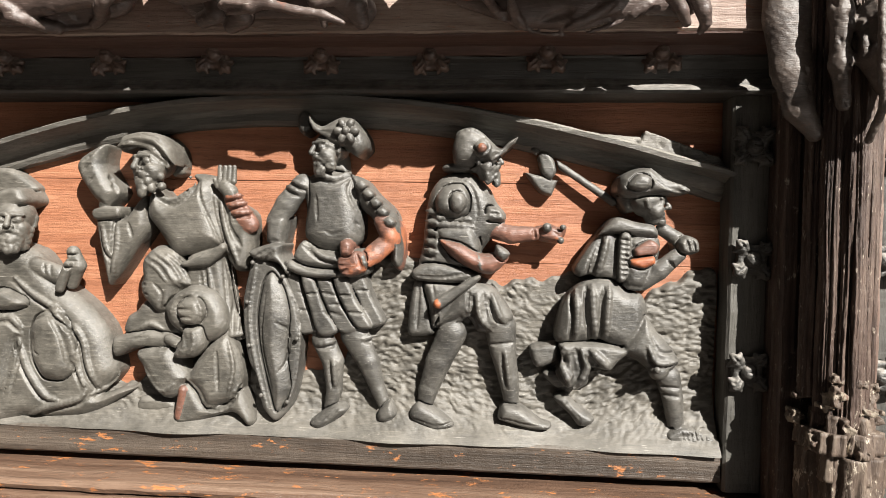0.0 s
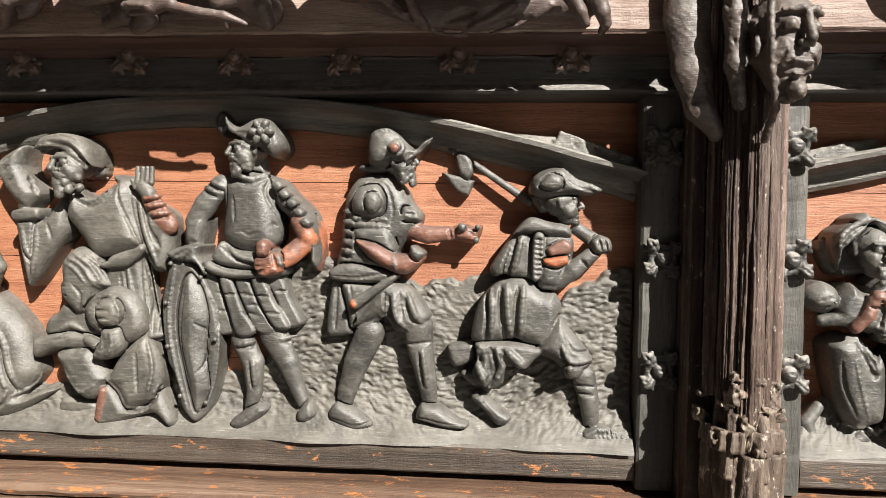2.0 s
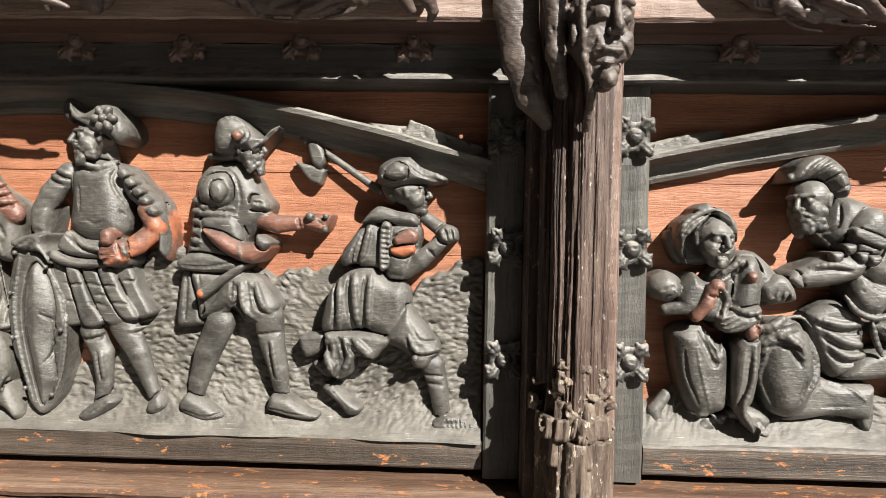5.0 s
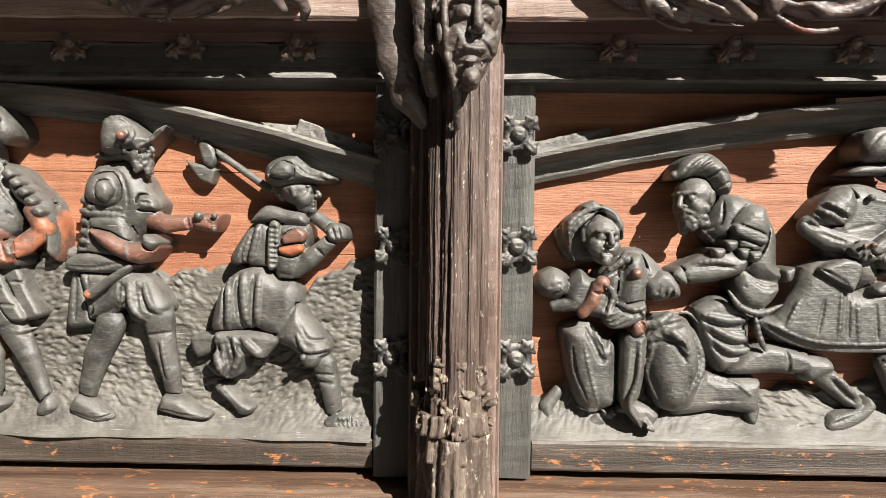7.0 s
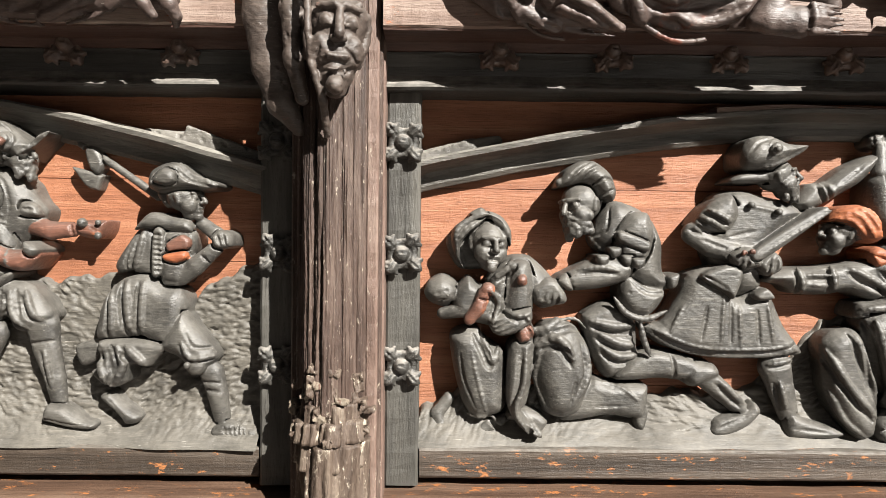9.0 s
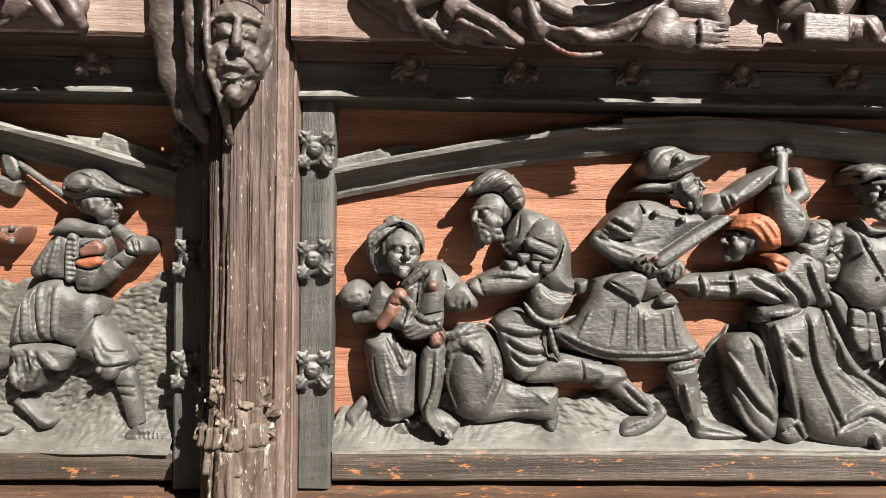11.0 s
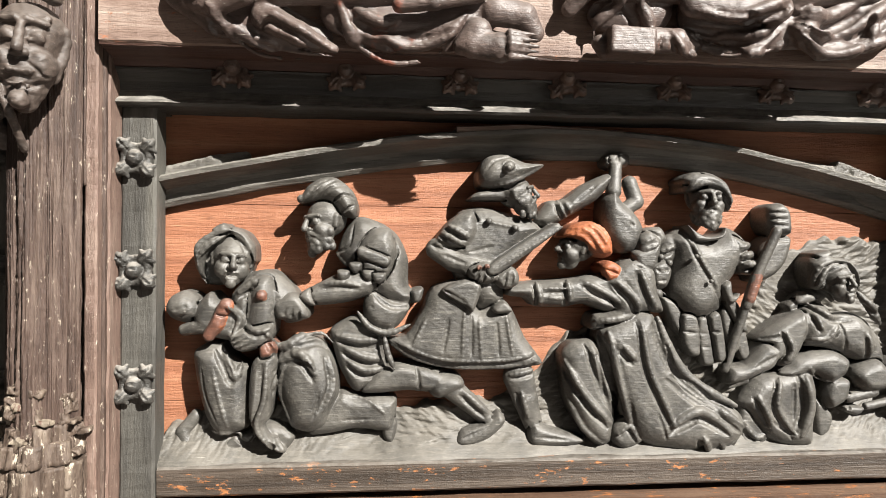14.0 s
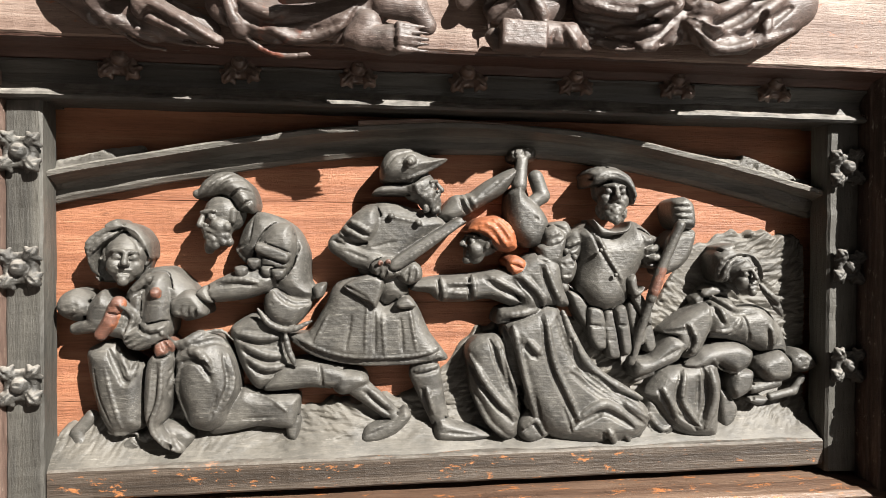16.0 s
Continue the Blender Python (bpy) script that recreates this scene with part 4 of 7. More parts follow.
c.fold((140.8, 109.6, 25, 2.2), (149.7, 98.3, 25, 2.2), (163.9, 94, 25, 2.2), (179, 100.1, 25, 2.2))
c.fold((152.8, 127.2, 25, 2.2), (165.8, 117.6, 25, 2.2), (183.8, 116.7, 25, 2.2))
c.plate(((180, 124.9), (189.1, 127.4), (187.5, 118.2), (182.1, 115.8)), 22, 4, 4)
c.plate(((120.2, 95.5), (140.5, 106.1), (159.1, 92.9), (161.6, 69.7), (170.4, 63.2), (140.7, 48.2), (127.6, 65.3), (121.9, 82.9)), 13, 9, 10)
c.fold((125.6, 91.6, 25, 2.6), (141.6, 88.1, 25, 2.6), (158.6, 88.7, 25, 2.6))
c.fold((129.6, 83.4, 25, 2.6), (145.7, 75.7, 25, 2.6), (160.3, 73.8, 25, 2.6))
c.fold((133.6, 72.6, 25, 2.6), (145.7, 65.8, 25, 2.6), (159.9, 67.1, 25, 2.6))
c.cut((128, 87.5, 25, 1.3), (143.7, 82.3, 25, 1.3), (157.8, 82.1, 25, 1.3))
c.cut((132.8, 78, 25, 1.3), (145.7, 70.3, 25, 1.3))
c.fold((160.2, 92, 25, 2.2), (162.7, 79.5, 25, 2.2), (168, 67, 25, 2.2))
c.build("carved_figure", [FIGURE, RUBBED, FRESH], RIGHT, "bearded turbaned man bending forward, dark oak carving", group='figures of the scenes')

c = Carving(STEP, 1.0)
c.head(259.6, 197.6, 20, 0.84, face=74, nod=-8, beard=1)
c.plate(((230.4, 203.7), (229.1, 214.5), (235.3, 225), (249.9, 227.4), (264.7, 221.5), (279.1, 220.5), (269.8, 214.9), (260.5, 208.4), (252.1, 202), (241.7, 201.4)), 27, 11, 14)
c.plate(((222.9, 193.7), (229.6, 199.6), (248.5, 202), (255.7, 200), (252.8, 194.1), (235.9, 193.4)), 24, 5, 4)
c.limb((250, 216.5, 35, 5.7), k=0.4)
c.cut((245.1, 217.2, 25, 1.3), (250.6, 222.8, 25, 1.3), (256.6, 217.9, 25, 1.3), (251.1, 212.3, 25, 1.3), (246.8, 216, 25, 1.3))
c.limb((249.3, 215.8, 41, 2.2), k=0.3)
c.fold((241, 203.3, 25, 1.8), (257.1, 208.6, 25, 1.8), (279.3, 220.5, 25, 1.8))
c.cut((232.5, 213.2, 25, 1.3), (240, 221.8, 25, 1.3), (252.7, 225.4, 25, 1.3))
c.plate(((215.2, 183.8), (232, 188.6), (253.4, 184.2), (270.6, 180.2), (280.2, 171.7), (266.4, 158.7), (253.6, 145.8), (250.2, 128.8), (250.3, 115.1), (232.4, 111), (219.6, 124.6), (211.1, 141.5), (208.5, 158.4)), 16, 13, 18)
c.fold((233.5, 187.2, 25, 1.3), (237.3, 177.5, 25, 1.3), (255.6, 173.1, 25, 1.3), (259.8, 170.6, 25, 1.3))
c.limb((236.9, 177.3, 30, 2.6), k=0.3)
c.limb((256.7, 172.5, 30, 2.6), k=0.3)
c.cut((223.5, 154.3, 25, 1.3), (240.4, 158.6, 25, 1.3))
c.plate(((202.6, 170.9), (212.9, 181.3), (225.3, 184.8), (230.4, 171.1), (223.4, 158.1), (208.8, 158), (198.1, 162.1)), 24, 9, 12)
c.fold((205.9, 174.3, 25, 1.8), (221.8, 165.2, 25, 1.8))
c.fold((201.8, 168.4, 25, 1.8), (219.3, 159.3, 25, 1.8))
c.cut((203.8, 171.3, 25, 1.3), (220.6, 162.3, 25, 1.3))
c.limb((198.9, 156.3, 20, 8.3), (211.1, 147.5, 22, 7.9), (227.7, 142.2, 27, 6.6))
c.fold((194.4, 162.5, 25, 1.8), (203.5, 159.2, 25, 1.8))
c.cut((202.7, 152.1, 25, 1.3), (219.4, 145.9, 25, 1.3))
c.plate(((222.3, 141.6), (233.5, 147.4), (244.7, 142.8), (242.7, 133.3), (229.4, 130.8), (222.4, 135.4)), 31, 6, 6)
c.limb((228.6, 143, 38, 2.2), m=1, k=0.3)
c.limb((234.4, 143.8, 38, 2.2), m=1, k=0.3)
c.cut((227.4, 132.4, 25, 1.3), (229.5, 143.4, 25, 1.3))
c.cut((232, 131.6, 25, 1.3), (234.5, 144.2, 25, 1.3))
c.cut((237.1, 132.4, 25, 1.3), (239.6, 142.5, 25, 1.3))
c.plate(((242, 137.4), (252.4, 144.5), (259.2, 139.9), (259.7, 131.1), (250.4, 126.5), (242.4, 131.1)), 29, 6, 6)
c.cut((248.1, 129, 25, 1.3), (249.8, 139.2, 25, 1.3))
c.cut((253.2, 129, 25, 1.3), (254.5, 140, 25, 1.3))
c.plate(((236.6, 144.6), (283.2, 175.1), (290.5, 173.9), (289.2, 171), (243.7, 138.4)), 35, 2, 3, k=0.2)
c.fold((241.3, 141.7, 25, 1.1), (290, 172.9, 25, 1.1))
c.plate(((273.2, 178.1), (284.1, 193.4), (297.2, 195.7), (312.7, 206.8), (332.7, 216.3), (335.9, 210.7), (323.9, 195.7), (301.7, 182.3), (284.2, 173.5)), 15, 9, 9)
c.fold((291.6, 193.9, 25, 2.2), (298.6, 182, 25, 2.2))
c.fold((295.9, 195.2, 25, 1.8), (302.1, 184.6, 25, 1.8))
c.cut((304.7, 193.2, 25, 1.3), (322.1, 207.2, 25, 1.3))
c.plate(((196.5, 126.9), (219.5, 133.6), (223.8, 124.7), (232.3, 109.5), (249.2, 118.3), (257.8, 109.7), (266.6, 90.4), (277.9, 75.2), (279.7, 68.3), (253.8, 66.2), (224, 65.5), (198.8, 69.8), (178.1, 74.3), (161.7, 89.2), (176, 91.5), (188.3, 110.2)), 19, 10, 14)
c.fold((163.1, 86.6, 25, 1.8), (182.3, 75.5, 25, 1.8), (207.2, 68.8, 25, 1.8), (240.8, 67.7, 25, 1.8), (262.1, 69.4, 25, 1.8), (278.4, 73.8, 25, 1.8))
c.fold((165.9, 90.7, 25, 1.3), (184.4, 80, 25, 1.3), (207.1, 73.8, 25, 1.3), (240.8, 72.8, 25, 1.3), (262.1, 75, 25, 1.3), (274.9, 80.3, 25, 1.3))
c.cut((164.3, 88.6, 25, 1.3), (183.1, 77.5, 25, 1.3), (207.2, 71.3, 25, 1.3), (240.8, 70.2, 25, 1.3), (262.1, 72, 25, 1.3), (276.7, 77.3, 25, 1.3))
c.fold((219.5, 110.2, 25, 1.3), (218, 76.5, 25, 1.3))
c.fold((230.5, 108.8, 25, 1.3), (232.3, 75, 25, 1.3))
c.fold((191.3, 104.1, 25, 1.3), (181.5, 85.1, 25, 1.3))
c.fold((249.9, 112.9, 25, 1.3), (256.1, 77.2, 25, 1.3))
c.cut((225, 108.9, 25, 1.3), (225.1, 76.4, 25, 1.3))
c.cut((244, 101.5, 25, 1.3), (245.8, 76.1, 25, 1.3))
c.cut((207.9, 104, 25, 1.3), (203.8, 79.7, 25, 1.3))
c.plate(((219.2, 134.1), (231.6, 129.5), (225.9, 110), (219.2, 114.2), (201.9, 125.4)), 30, 4, 4)
c.plate(((240.1, 112.3), (248.5, 118.1), (255.7, 110.5), (244.3, 108.5)), 29, 4, 3)
c.cut((202.8, 126.6, 25, 1.3), (220.3, 116.5, 25, 1.3))
c.limb((263.5, 58.8, 15, 12.3), (268.8, 41.3, 15, 9.6), (275.2, 22.5, 14, 7.4))
c.plate(((270.3, 10.8), (274.1, 24.6), (287.4, 19.8), (311.8, 12.9), (316.3, 8), (302.9, 4.9), (276.4, 5.4)), 15, 8, 7)
c.fold((255.7, 61, 25, 1.8), (275, 64.9, 25, 1.8))
c.fold((264.4, 48.1, 25, 2.2), (270.1, 28.7, 25, 2.2))
c.cut((279.6, 13.4, 25, 1.3), (305.8, 10.4, 25, 1.3))
c.plate(((143, 48.7), (153.2, 64), (169.7, 71.3), (184.2, 69.7), (206, 62.9), (204, 47.7), (178, 49.2), (157.4, 47.5)), 15, 10, 9)
c.cut((184, 70.9, 25, 1.3), (187.3, 49.9, 25, 1.3))
c.cut((188.5, 69.9, 25, 1.3), (198.9, 64.3, 25, 1.3))
c.plate(((198, 61.3), (215.7, 61.4), (221.2, 52.3), (203.1, 43.4), (194.3, 48.3)), 17, 9, 9)
c.limb((208.2, 53.3, 16, 8.8), (224.5, 39.8, 15, 7.4), (242.8, 23.4, 14, 5.7))
c.plate(((214.3, 10.8), (220.2, 19.6), (239.5, 25.5), (248.1, 32.1), (253.7, 25), (243.8, 13.7), (228.8, 6.9), (217.3, 6)), 15, 7, 6)
c.cut((219.9, 13.3, 25, 1.3), (241, 22.3, 25, 1.3))
c.fold((219.8, 49.1, 25, 2.2), (238.8, 31.7, 25, 2.2))
c.build("carved_figure", [FIGURE, RUBBED, FRESH], RIGHT, "lunging helmeted soldier gripping a short sword, dark oak carving", group='figures of the scenes')

c = Carving(STEP, 1.0)
c.head(306.2, 157.2, 19, 0.84, face=-78, nod=8)
c.plate(((293.3, 166.5), (301.4, 175.9), (316.6, 178.5), (328, 169.7), (332.9, 154.8), (325.5, 150.5), (314.6, 153.9), (308, 160.6), (299.3, 165.7)), 26, 11, 10, m=2)
c.fold((296.1, 168.3, 25, 1.5), (307, 166.7, 25, 1.5), (318.1, 155.5, 25, 1.5), m=2)
c.fold((299.6, 172.6, 25, 1.5), (311.4, 170.1, 25, 1.5), (323.4, 154.7, 25, 1.5), m=2)
c.fold((305.7, 176.1, 25, 1.5), (317.1, 171.9, 25, 1.5), (329.1, 155.6, 25, 1.5), m=2)
c.fold((312.7, 177, 25, 1.5), (323.3, 171.9, 25, 1.5), (331.3, 159.1, 25, 1.5), m=2)
c.plate(((324.2, 143.6), (330.7, 148.7), (339.6, 144), (337.9, 135.8), (328.6, 133.3)), 25, 6, 5, m=2)
c.cut((327, 141.8, 25, 1.3), (336.8, 138.3, 25, 1.3))
c.plate(((252.7, 128), (266.4, 131), (279.4, 132.6), (301.2, 134.3), (323.2, 137.8), (341.1, 139.9), (355.5, 128.6), (348, 110.7), (332.3, 108.2), (312.3, 114.8), (296.9, 112.8), (275.1, 112.9), (266.5, 119.4), (252.7, 121.6)), 19, 9, 9)
c.fold((274.6, 133.2, 25, 1.8), (278.2, 113.6, 25, 1.8))
c.fold((298.5, 134.5, 25, 2.2), (300.8, 114.3, 25, 2.2))
c.fold((279.9, 127.2, 25, 1.3), (297.2, 127.2, 25, 1.3))
c.fold((279.9, 120.4, 25, 1.3), (297.3, 119.5, 25, 1.3))
c.cut((279.9, 123.8, 25, 1.3), (297.2, 123.7, 25, 1.3))
c.fold((309.4, 133.2, 25, 2.2), (327.1, 124.5, 25, 2.2), (345, 113.6, 25, 2.2))
c.cut((313.9, 126.7, 25, 1.3), (329.4, 115.8, 25, 1.3))
c.plate(((326, 132.3), (340.1, 146.6), (353.5, 150.9), (368, 141.8), (370.4, 124.4), (375, 109), (353.8, 108.3), (336, 97.7), (317.5, 95.7), (320, 106.9), (335.9, 111.1)), 22, 9, 12)
c.fold((335.1, 133.1, 25, 2.6), (349.4, 120.1, 25, 2.6), (354.9, 108.3, 25, 2.6))
c.fold((353.8, 141.8, 25, 2.2), (360.6, 124.4, 25, 2.2), (367.5, 111.2, 25, 2.2))
c.cut((342.6, 133.1, 25, 1.3), (353.9, 117.9, 25, 1.3))
c.cut((349.3, 145.3, 25, 1.3), (358.3, 141.8, 25, 1.3))
c.fold((320.6, 102.9, 25, 2.6), (336.2, 104.5, 25, 2.6), (354, 107.8, 25, 2.6))
c.plate(((349.2, 154.8), (362.7, 160.1), (372.6, 163.6), (368.3, 141.8), (353.8, 141.8)), 22, 7, 7)
c.plate(((323.5, 95.7), (353.6, 109.3), (367.1, 107.4), (374.5, 89.5), (388.4, 63), (413.3, 44.8), (437.6, 30.9), (442.5, 17.4), (432.3, 3.9), (409.1, -0.2), (381.6, 3), (354.4, 10.9), (336.3, 41.4), (327.2, 68.5)), 21, 13, 20)
c.plate(((295.6, 76), (303.9, 85.4), (317.1, 87.8), (327, 80.7), (331.6, 58.8), (338.4, 41.2), (336.8, 10.1), (324.3, 5.7), (310.9, 19.2), (299.7, 41.3), (297, 59.5)), 17, 12, 14)
c.fold((329.6, 94.2, 25, 3.5), (337.3, 63.7, 25, 3.5), (343.3, 41.8, 25, 3.5), (348.4, 23.4, 25, 3.5))
c.fold((297.6, 72.2, 25, 2.6), (312.2, 46.9, 25, 2.6), (333.2, 23.8, 25, 2.6))
c.fold((301.3, 42, 25, 2.6), (312.4, 21, 25, 2.6), (326.6, 8.8, 25, 2.6))
c.fold((369.4, 104.7, 25, 3.9), (381.4, 76, 25, 3.9), (399.9, 54.5, 25, 3.9), (433.5, 36, 25, 3.9))
c.fold((354.1, 102.6, 25, 2.2), (360.6, 67.6, 25, 2.2), (372.6, 41.1, 25, 2.2), (382.8, 18, 25, 2.2))
c.fold((339.9, 84.5, 25, 2.6), (349.8, 73.9, 25, 2.6))
c.fold((377, 62.9, 25, 3.1), (404.6, 43, 25, 3.1), (438.3, 20.7, 25, 3.1))
c.fold((377.3, 22.5, 25, 3.5), (400.1, 34.2, 25, 3.5), (424.3, 21.1, 25, 3.5))
c.fold((336.8, 10.7, 25, 2.6), (354.8, 5.3, 25, 2.6), (382, 2.1, 25, 2.6), (405.9, -0.5, 25, 2.6))
c.fold((404, 13.8, 25, 2.6), (412.4, 1.1, 25, 2.6))
c.fold((316.3, 85.7, 25, 2.6), (325.4, 59.6, 25, 2.6), (333, 42.1, 25, 2.6))
c.cut((375, 84, 25, 2.2), (386.1, 58.4, 25, 2.2), (410.2, 39.3, 25, 2.2))
c.cut((334.5, 84.6, 25, 2.2), (342.8, 50.5, 25, 2.2), (351.1, 23.3, 25, 2.2))
c.cut((381.9, 19.7, 25, 2.2), (400.2, 27.2, 25, 2.2))
c.cut((305.6, 51.4, 25, 1.8), (321.1, 29.4, 25, 1.8))
c.cut((320.8, 77, 25, 1.8), (327.7, 46.6, 25, 1.8), (337.6, 26.7, 25, 1.8))
c.cut((390.7, 58.3, 25, 1.8), (418.6, 37.3, 25, 1.8))
c.cut((368.1, 32.4, 25, 1.3), (375.1, 12.5, 25, 1.3))
c.plate(((335.2, 18.8), (344.1, 28.6), (354, 21.3), (360.9, 9.6), (346.5, 3.1), (336.6, 7.8)), 20, 7, 7)
c.fold((339, 15.8, 25, 1.8), (347.9, 22.1, 25, 1.8), (354.7, 11, 25, 1.8))
c.plate(((441.1, 37.6), (458, 21.2), (466.3, 9.6), (458.6, 2), (441.4, 5.3)), 15, 6, 6)
c.fold((439.7, 23.8, 25, 2.2), (453.5, 9.5, 25, 2.2), (460.6, 12, 25, 2.2))
c.fold((418.8, 8.8, 25, 2.2), (428.2, -0.4, 25, 2.2), (433.8, 8.4, 25, 2.2))
c.build("carved_figure", [FIGURE, RUBBED, FRESH], RIGHT, "kneeling long-robed woman with bare orange hair, oak carving", group='figures of the scenes')

c = Carving(STEP, 1.0)
c.plate(((327.2, 195.4), (336, 202.9), (342.8, 193.9), (354.1, 183.6), (359.6, 172.3), (355.2, 158.7), (343.1, 153.9), (331.9, 163), (326.9, 176.3)), 19, 10, 12)
c.cut((346.8, 177.3, 25, 1.3), (349, 175.6, 25, 1.3))
c.limb((338.7, 221.7, 15, 4.8), (335.8, 201.9, 19, 6.1))
c.limb((350.4, 208.8, 14, 6.1), (355.3, 194.6, 15, 6.1), (345.1, 187.3, 17, 5.3))
c.plate(((329.3, 229.5), (338.4, 233.7), (350.2, 232.2), (350.3, 222.9), (338.5, 219.6), (329.8, 222.5)), 11, 8, 6)
c.cut((333, 230.3, 25, 1.3), (333.1, 221.6, 25, 1.3))
c.cut((339.7, 230.4, 25, 1.3), (339.8, 221.8, 25, 1.3))
c.plate(((353.8, 165.3), (362.7, 172.3), (372.8, 163.6), (368.3, 152.3), (355.7, 149.6)), 22, 6, 6)
c.fold((355.9, 161.3, 25, 1.3), (367.1, 167.1, 25, 1.3))
c.fold((355.9, 156.1, 25, 1.3), (368.9, 161, 25, 1.3))
c.plate(((358.7, 171.5), (373.2, 175.1), (378.8, 165.9), (371.5, 159.2)), 18, 6, 6)
c.cut((362.5, 172.3, 25, 1.3), (371.6, 167.1, 25, 1.3))
c.plate(((362.5, 145.2), (374.7, 150.9), (382.6, 141.7), (378.1, 127.7), (365.8, 127.7)), 19, 10, 8)
c.cut((367.3, 141.8, 25, 1.3), (370, 140.9, 25, 1.3))
c.cut((374.5, 140.9, 25, 1.3), (377.2, 141.8, 25, 1.3))
c.cut((369.2, 133.1, 25, 1.3), (375.5, 133.9, 25, 1.3))
c.limb((362.2, 132.7, 19, 4.4), (372.3, 123, 19, 3.9))
c.limb((364.6, 148.3, 26, 2.6), k=0.3)
c.limb((371.4, 151.4, 26, 2.6), k=0.3)
c.limb((378.2, 147.1, 26, 2.6), k=0.3)
c.build("carved_figure", [FIGURE, RUBBED, FRESH], RIGHT, "small child swung upside down by a leg, oak carving", group='figures of the scenes')

c = Carving(STEP, 1.0)
c.head(409.7, 196.4, 19, 0.96, face=-4, nod=2, beard=1.3)
c.plate(((389.4, 202), (390.7, 213.3), (399.3, 217.4), (410.7, 216.7), (422.7, 209.9), (428.4, 196.9), (425.7, 187.2), (421, 193.7), (417.7, 202.4), (408.5, 206.2), (397.1, 202.5)), 25, 9, 8)
c.plate(((388.1, 211.1), (394.8, 216.9), (403, 216.1), (403.1, 209.2), (392.6, 206.8)), 26, 6, 5)
c.fold((394.1, 203.2, 25, 1.8), (403.2, 208.6, 25, 1.8), (417.1, 206.2, 25, 1.8), (426.4, 194.9, 25, 1.8))
c.plate(((380.1, 165.5), (393.8, 174.9), (412.4, 166.1), (428.7, 175.6), (445.8, 164.1), (443.6, 148.4), (429.2, 128.3), (422.8, 110), (406, 103), (392.1, 107.5), (382.7, 123.5), (385.8, 146.1)), 15, 14, 20)
c.plate(((392.3, 176.8), (400.1, 170.8), (409.3, 167.8), (418.5, 169.6), (424, 175.4), (421.3, 167), (411.6, 164.3), (397.9, 164.2)), 26, 4, 3)
c.cut((389.8, 170.3, 25, 1.3), (399.1, 150.6, 25, 1.3), (413.1, 128.6, 25, 1.3), (423, 114.8, 25, 1.3))
c.fold((393.4, 170.3, 25, 1.3), (402.8, 150.6, 25, 1.3), (416.8, 128.6, 25, 1.3))
c.fold((375.5, 126.9, 25, 2.2), (383.3, 119.4, 25, 2.2), (390.3, 108, 25, 2.2), (406.4, 103, 25, 2.2), (423.5, 114.8, 25, 2.2))
c.limb((397.5, 152.5, 31, 1.8), k=0.3)
c.limb((409.5, 133.3, 31, 1.8), k=0.3)
c.cut((408.2, 161.6, 25, 1.3), (411.9, 160.3, 25, 1.3))
c.limb((382.7, 161.5, 15, 7.9), (378.2, 149.5, 15, 7))
c.fold((371.7, 154.9, 25, 1.8), (383.5, 159.3, 25, 1.8))
c.fold((369.9, 148.3, 25, 1.8), (381.7, 151.4, 25, 1.8))
c.plate(((429.9, 168.4), (441.7, 164.1), (449.8, 150.7), (449.9, 139.1), (439.5, 138.6), (431.5, 150.7)), 20, 8, 8)
c.fold((435.2, 159.6, 25, 2.6), (453, 162.3, 25, 2.6))
c.fold((436.6, 152.9, 25, 2.6), (454.9, 155.2, 25, 2.6))
c.fold((438.6, 146.3, 25, 2.6), (453.6, 147.2, 25, 2.6))
c.fold((441, 140.5, 25, 2.6), (451.3, 141, 25, 2.6))
c.plate(((453.8, 154.7), (463.2, 167.8), (480.9, 168.4), (478.2, 150.8), (469.7, 139), (455, 131.8), (449.2, 136.3)), 17, 10, 9)
c.plate(((459.2, 190.5), (468.6, 195), (476.8, 188.9), (478.4, 170.6), (464.2, 170), (458.8, 179.3)), 22, 8, 7)
c.fold((463.3, 169.5, 25, 1.8), (478.6, 167.9, 25, 1.8))
c.cut((459.4, 186.9, 25, 1.3), (472.2, 186.6, 25, 1.3))
c.cut((459.4, 182, 25, 1.3), (472.2, 181.7, 25, 1.3))
c.cut((459.5, 177.1, 25, 1.3), (472.3, 176.8, 25, 1.3))
c.limb((461.8, 172.1, 31, 3.9), (446.5, 135.3, 28, 3.9), (440.7, 114.4, 26, 3.9), k=0.3)
c.limb((447.9, 137.5, 28, 4.4), (442.5, 119.8, 27, 4.4), m=1, k=0.3)
c.limb((441.2, 115.2, 25, 3.5), (427.7, 63.5, 19, 3.5), k=0.3)
c.plate(((376.4, 119.2), (386.6, 117), (393.7, 107.5), (397.1, 86.9), (386.8, 96)), 15, 4, 4, k=0.2)
c.plate(((392, 106.5), (404.6, 104.2), (407.6, 76.5), (399.7, 73.9), (393.1, 83.8)), 18, 4, 4, k=0.2)
c.plate(((405.4, 103.1), (414.8, 103), (420.3, 68.7), (410, 66.7), (406.1, 83.3)), 16, 4, 4, k=0.2)
c.plate(((413.5, 104.7), (422.8, 107.7), (428.3, 73.6), (420.3, 69.3), (416.4, 88.1)), 19, 4, 4, k=0.2)
c.plate(((424.2, 109.6), (433.6, 112.3), (441.5, 81.9), (433.5, 75.3), (426.7, 92.1)), 16, 4, 4, k=0.2)
c.plate(((435.2, 100.6), (444.7, 100.6), (451.7, 73.1), (442.2, 70.6)), 13, 4, 4, k=0.2)
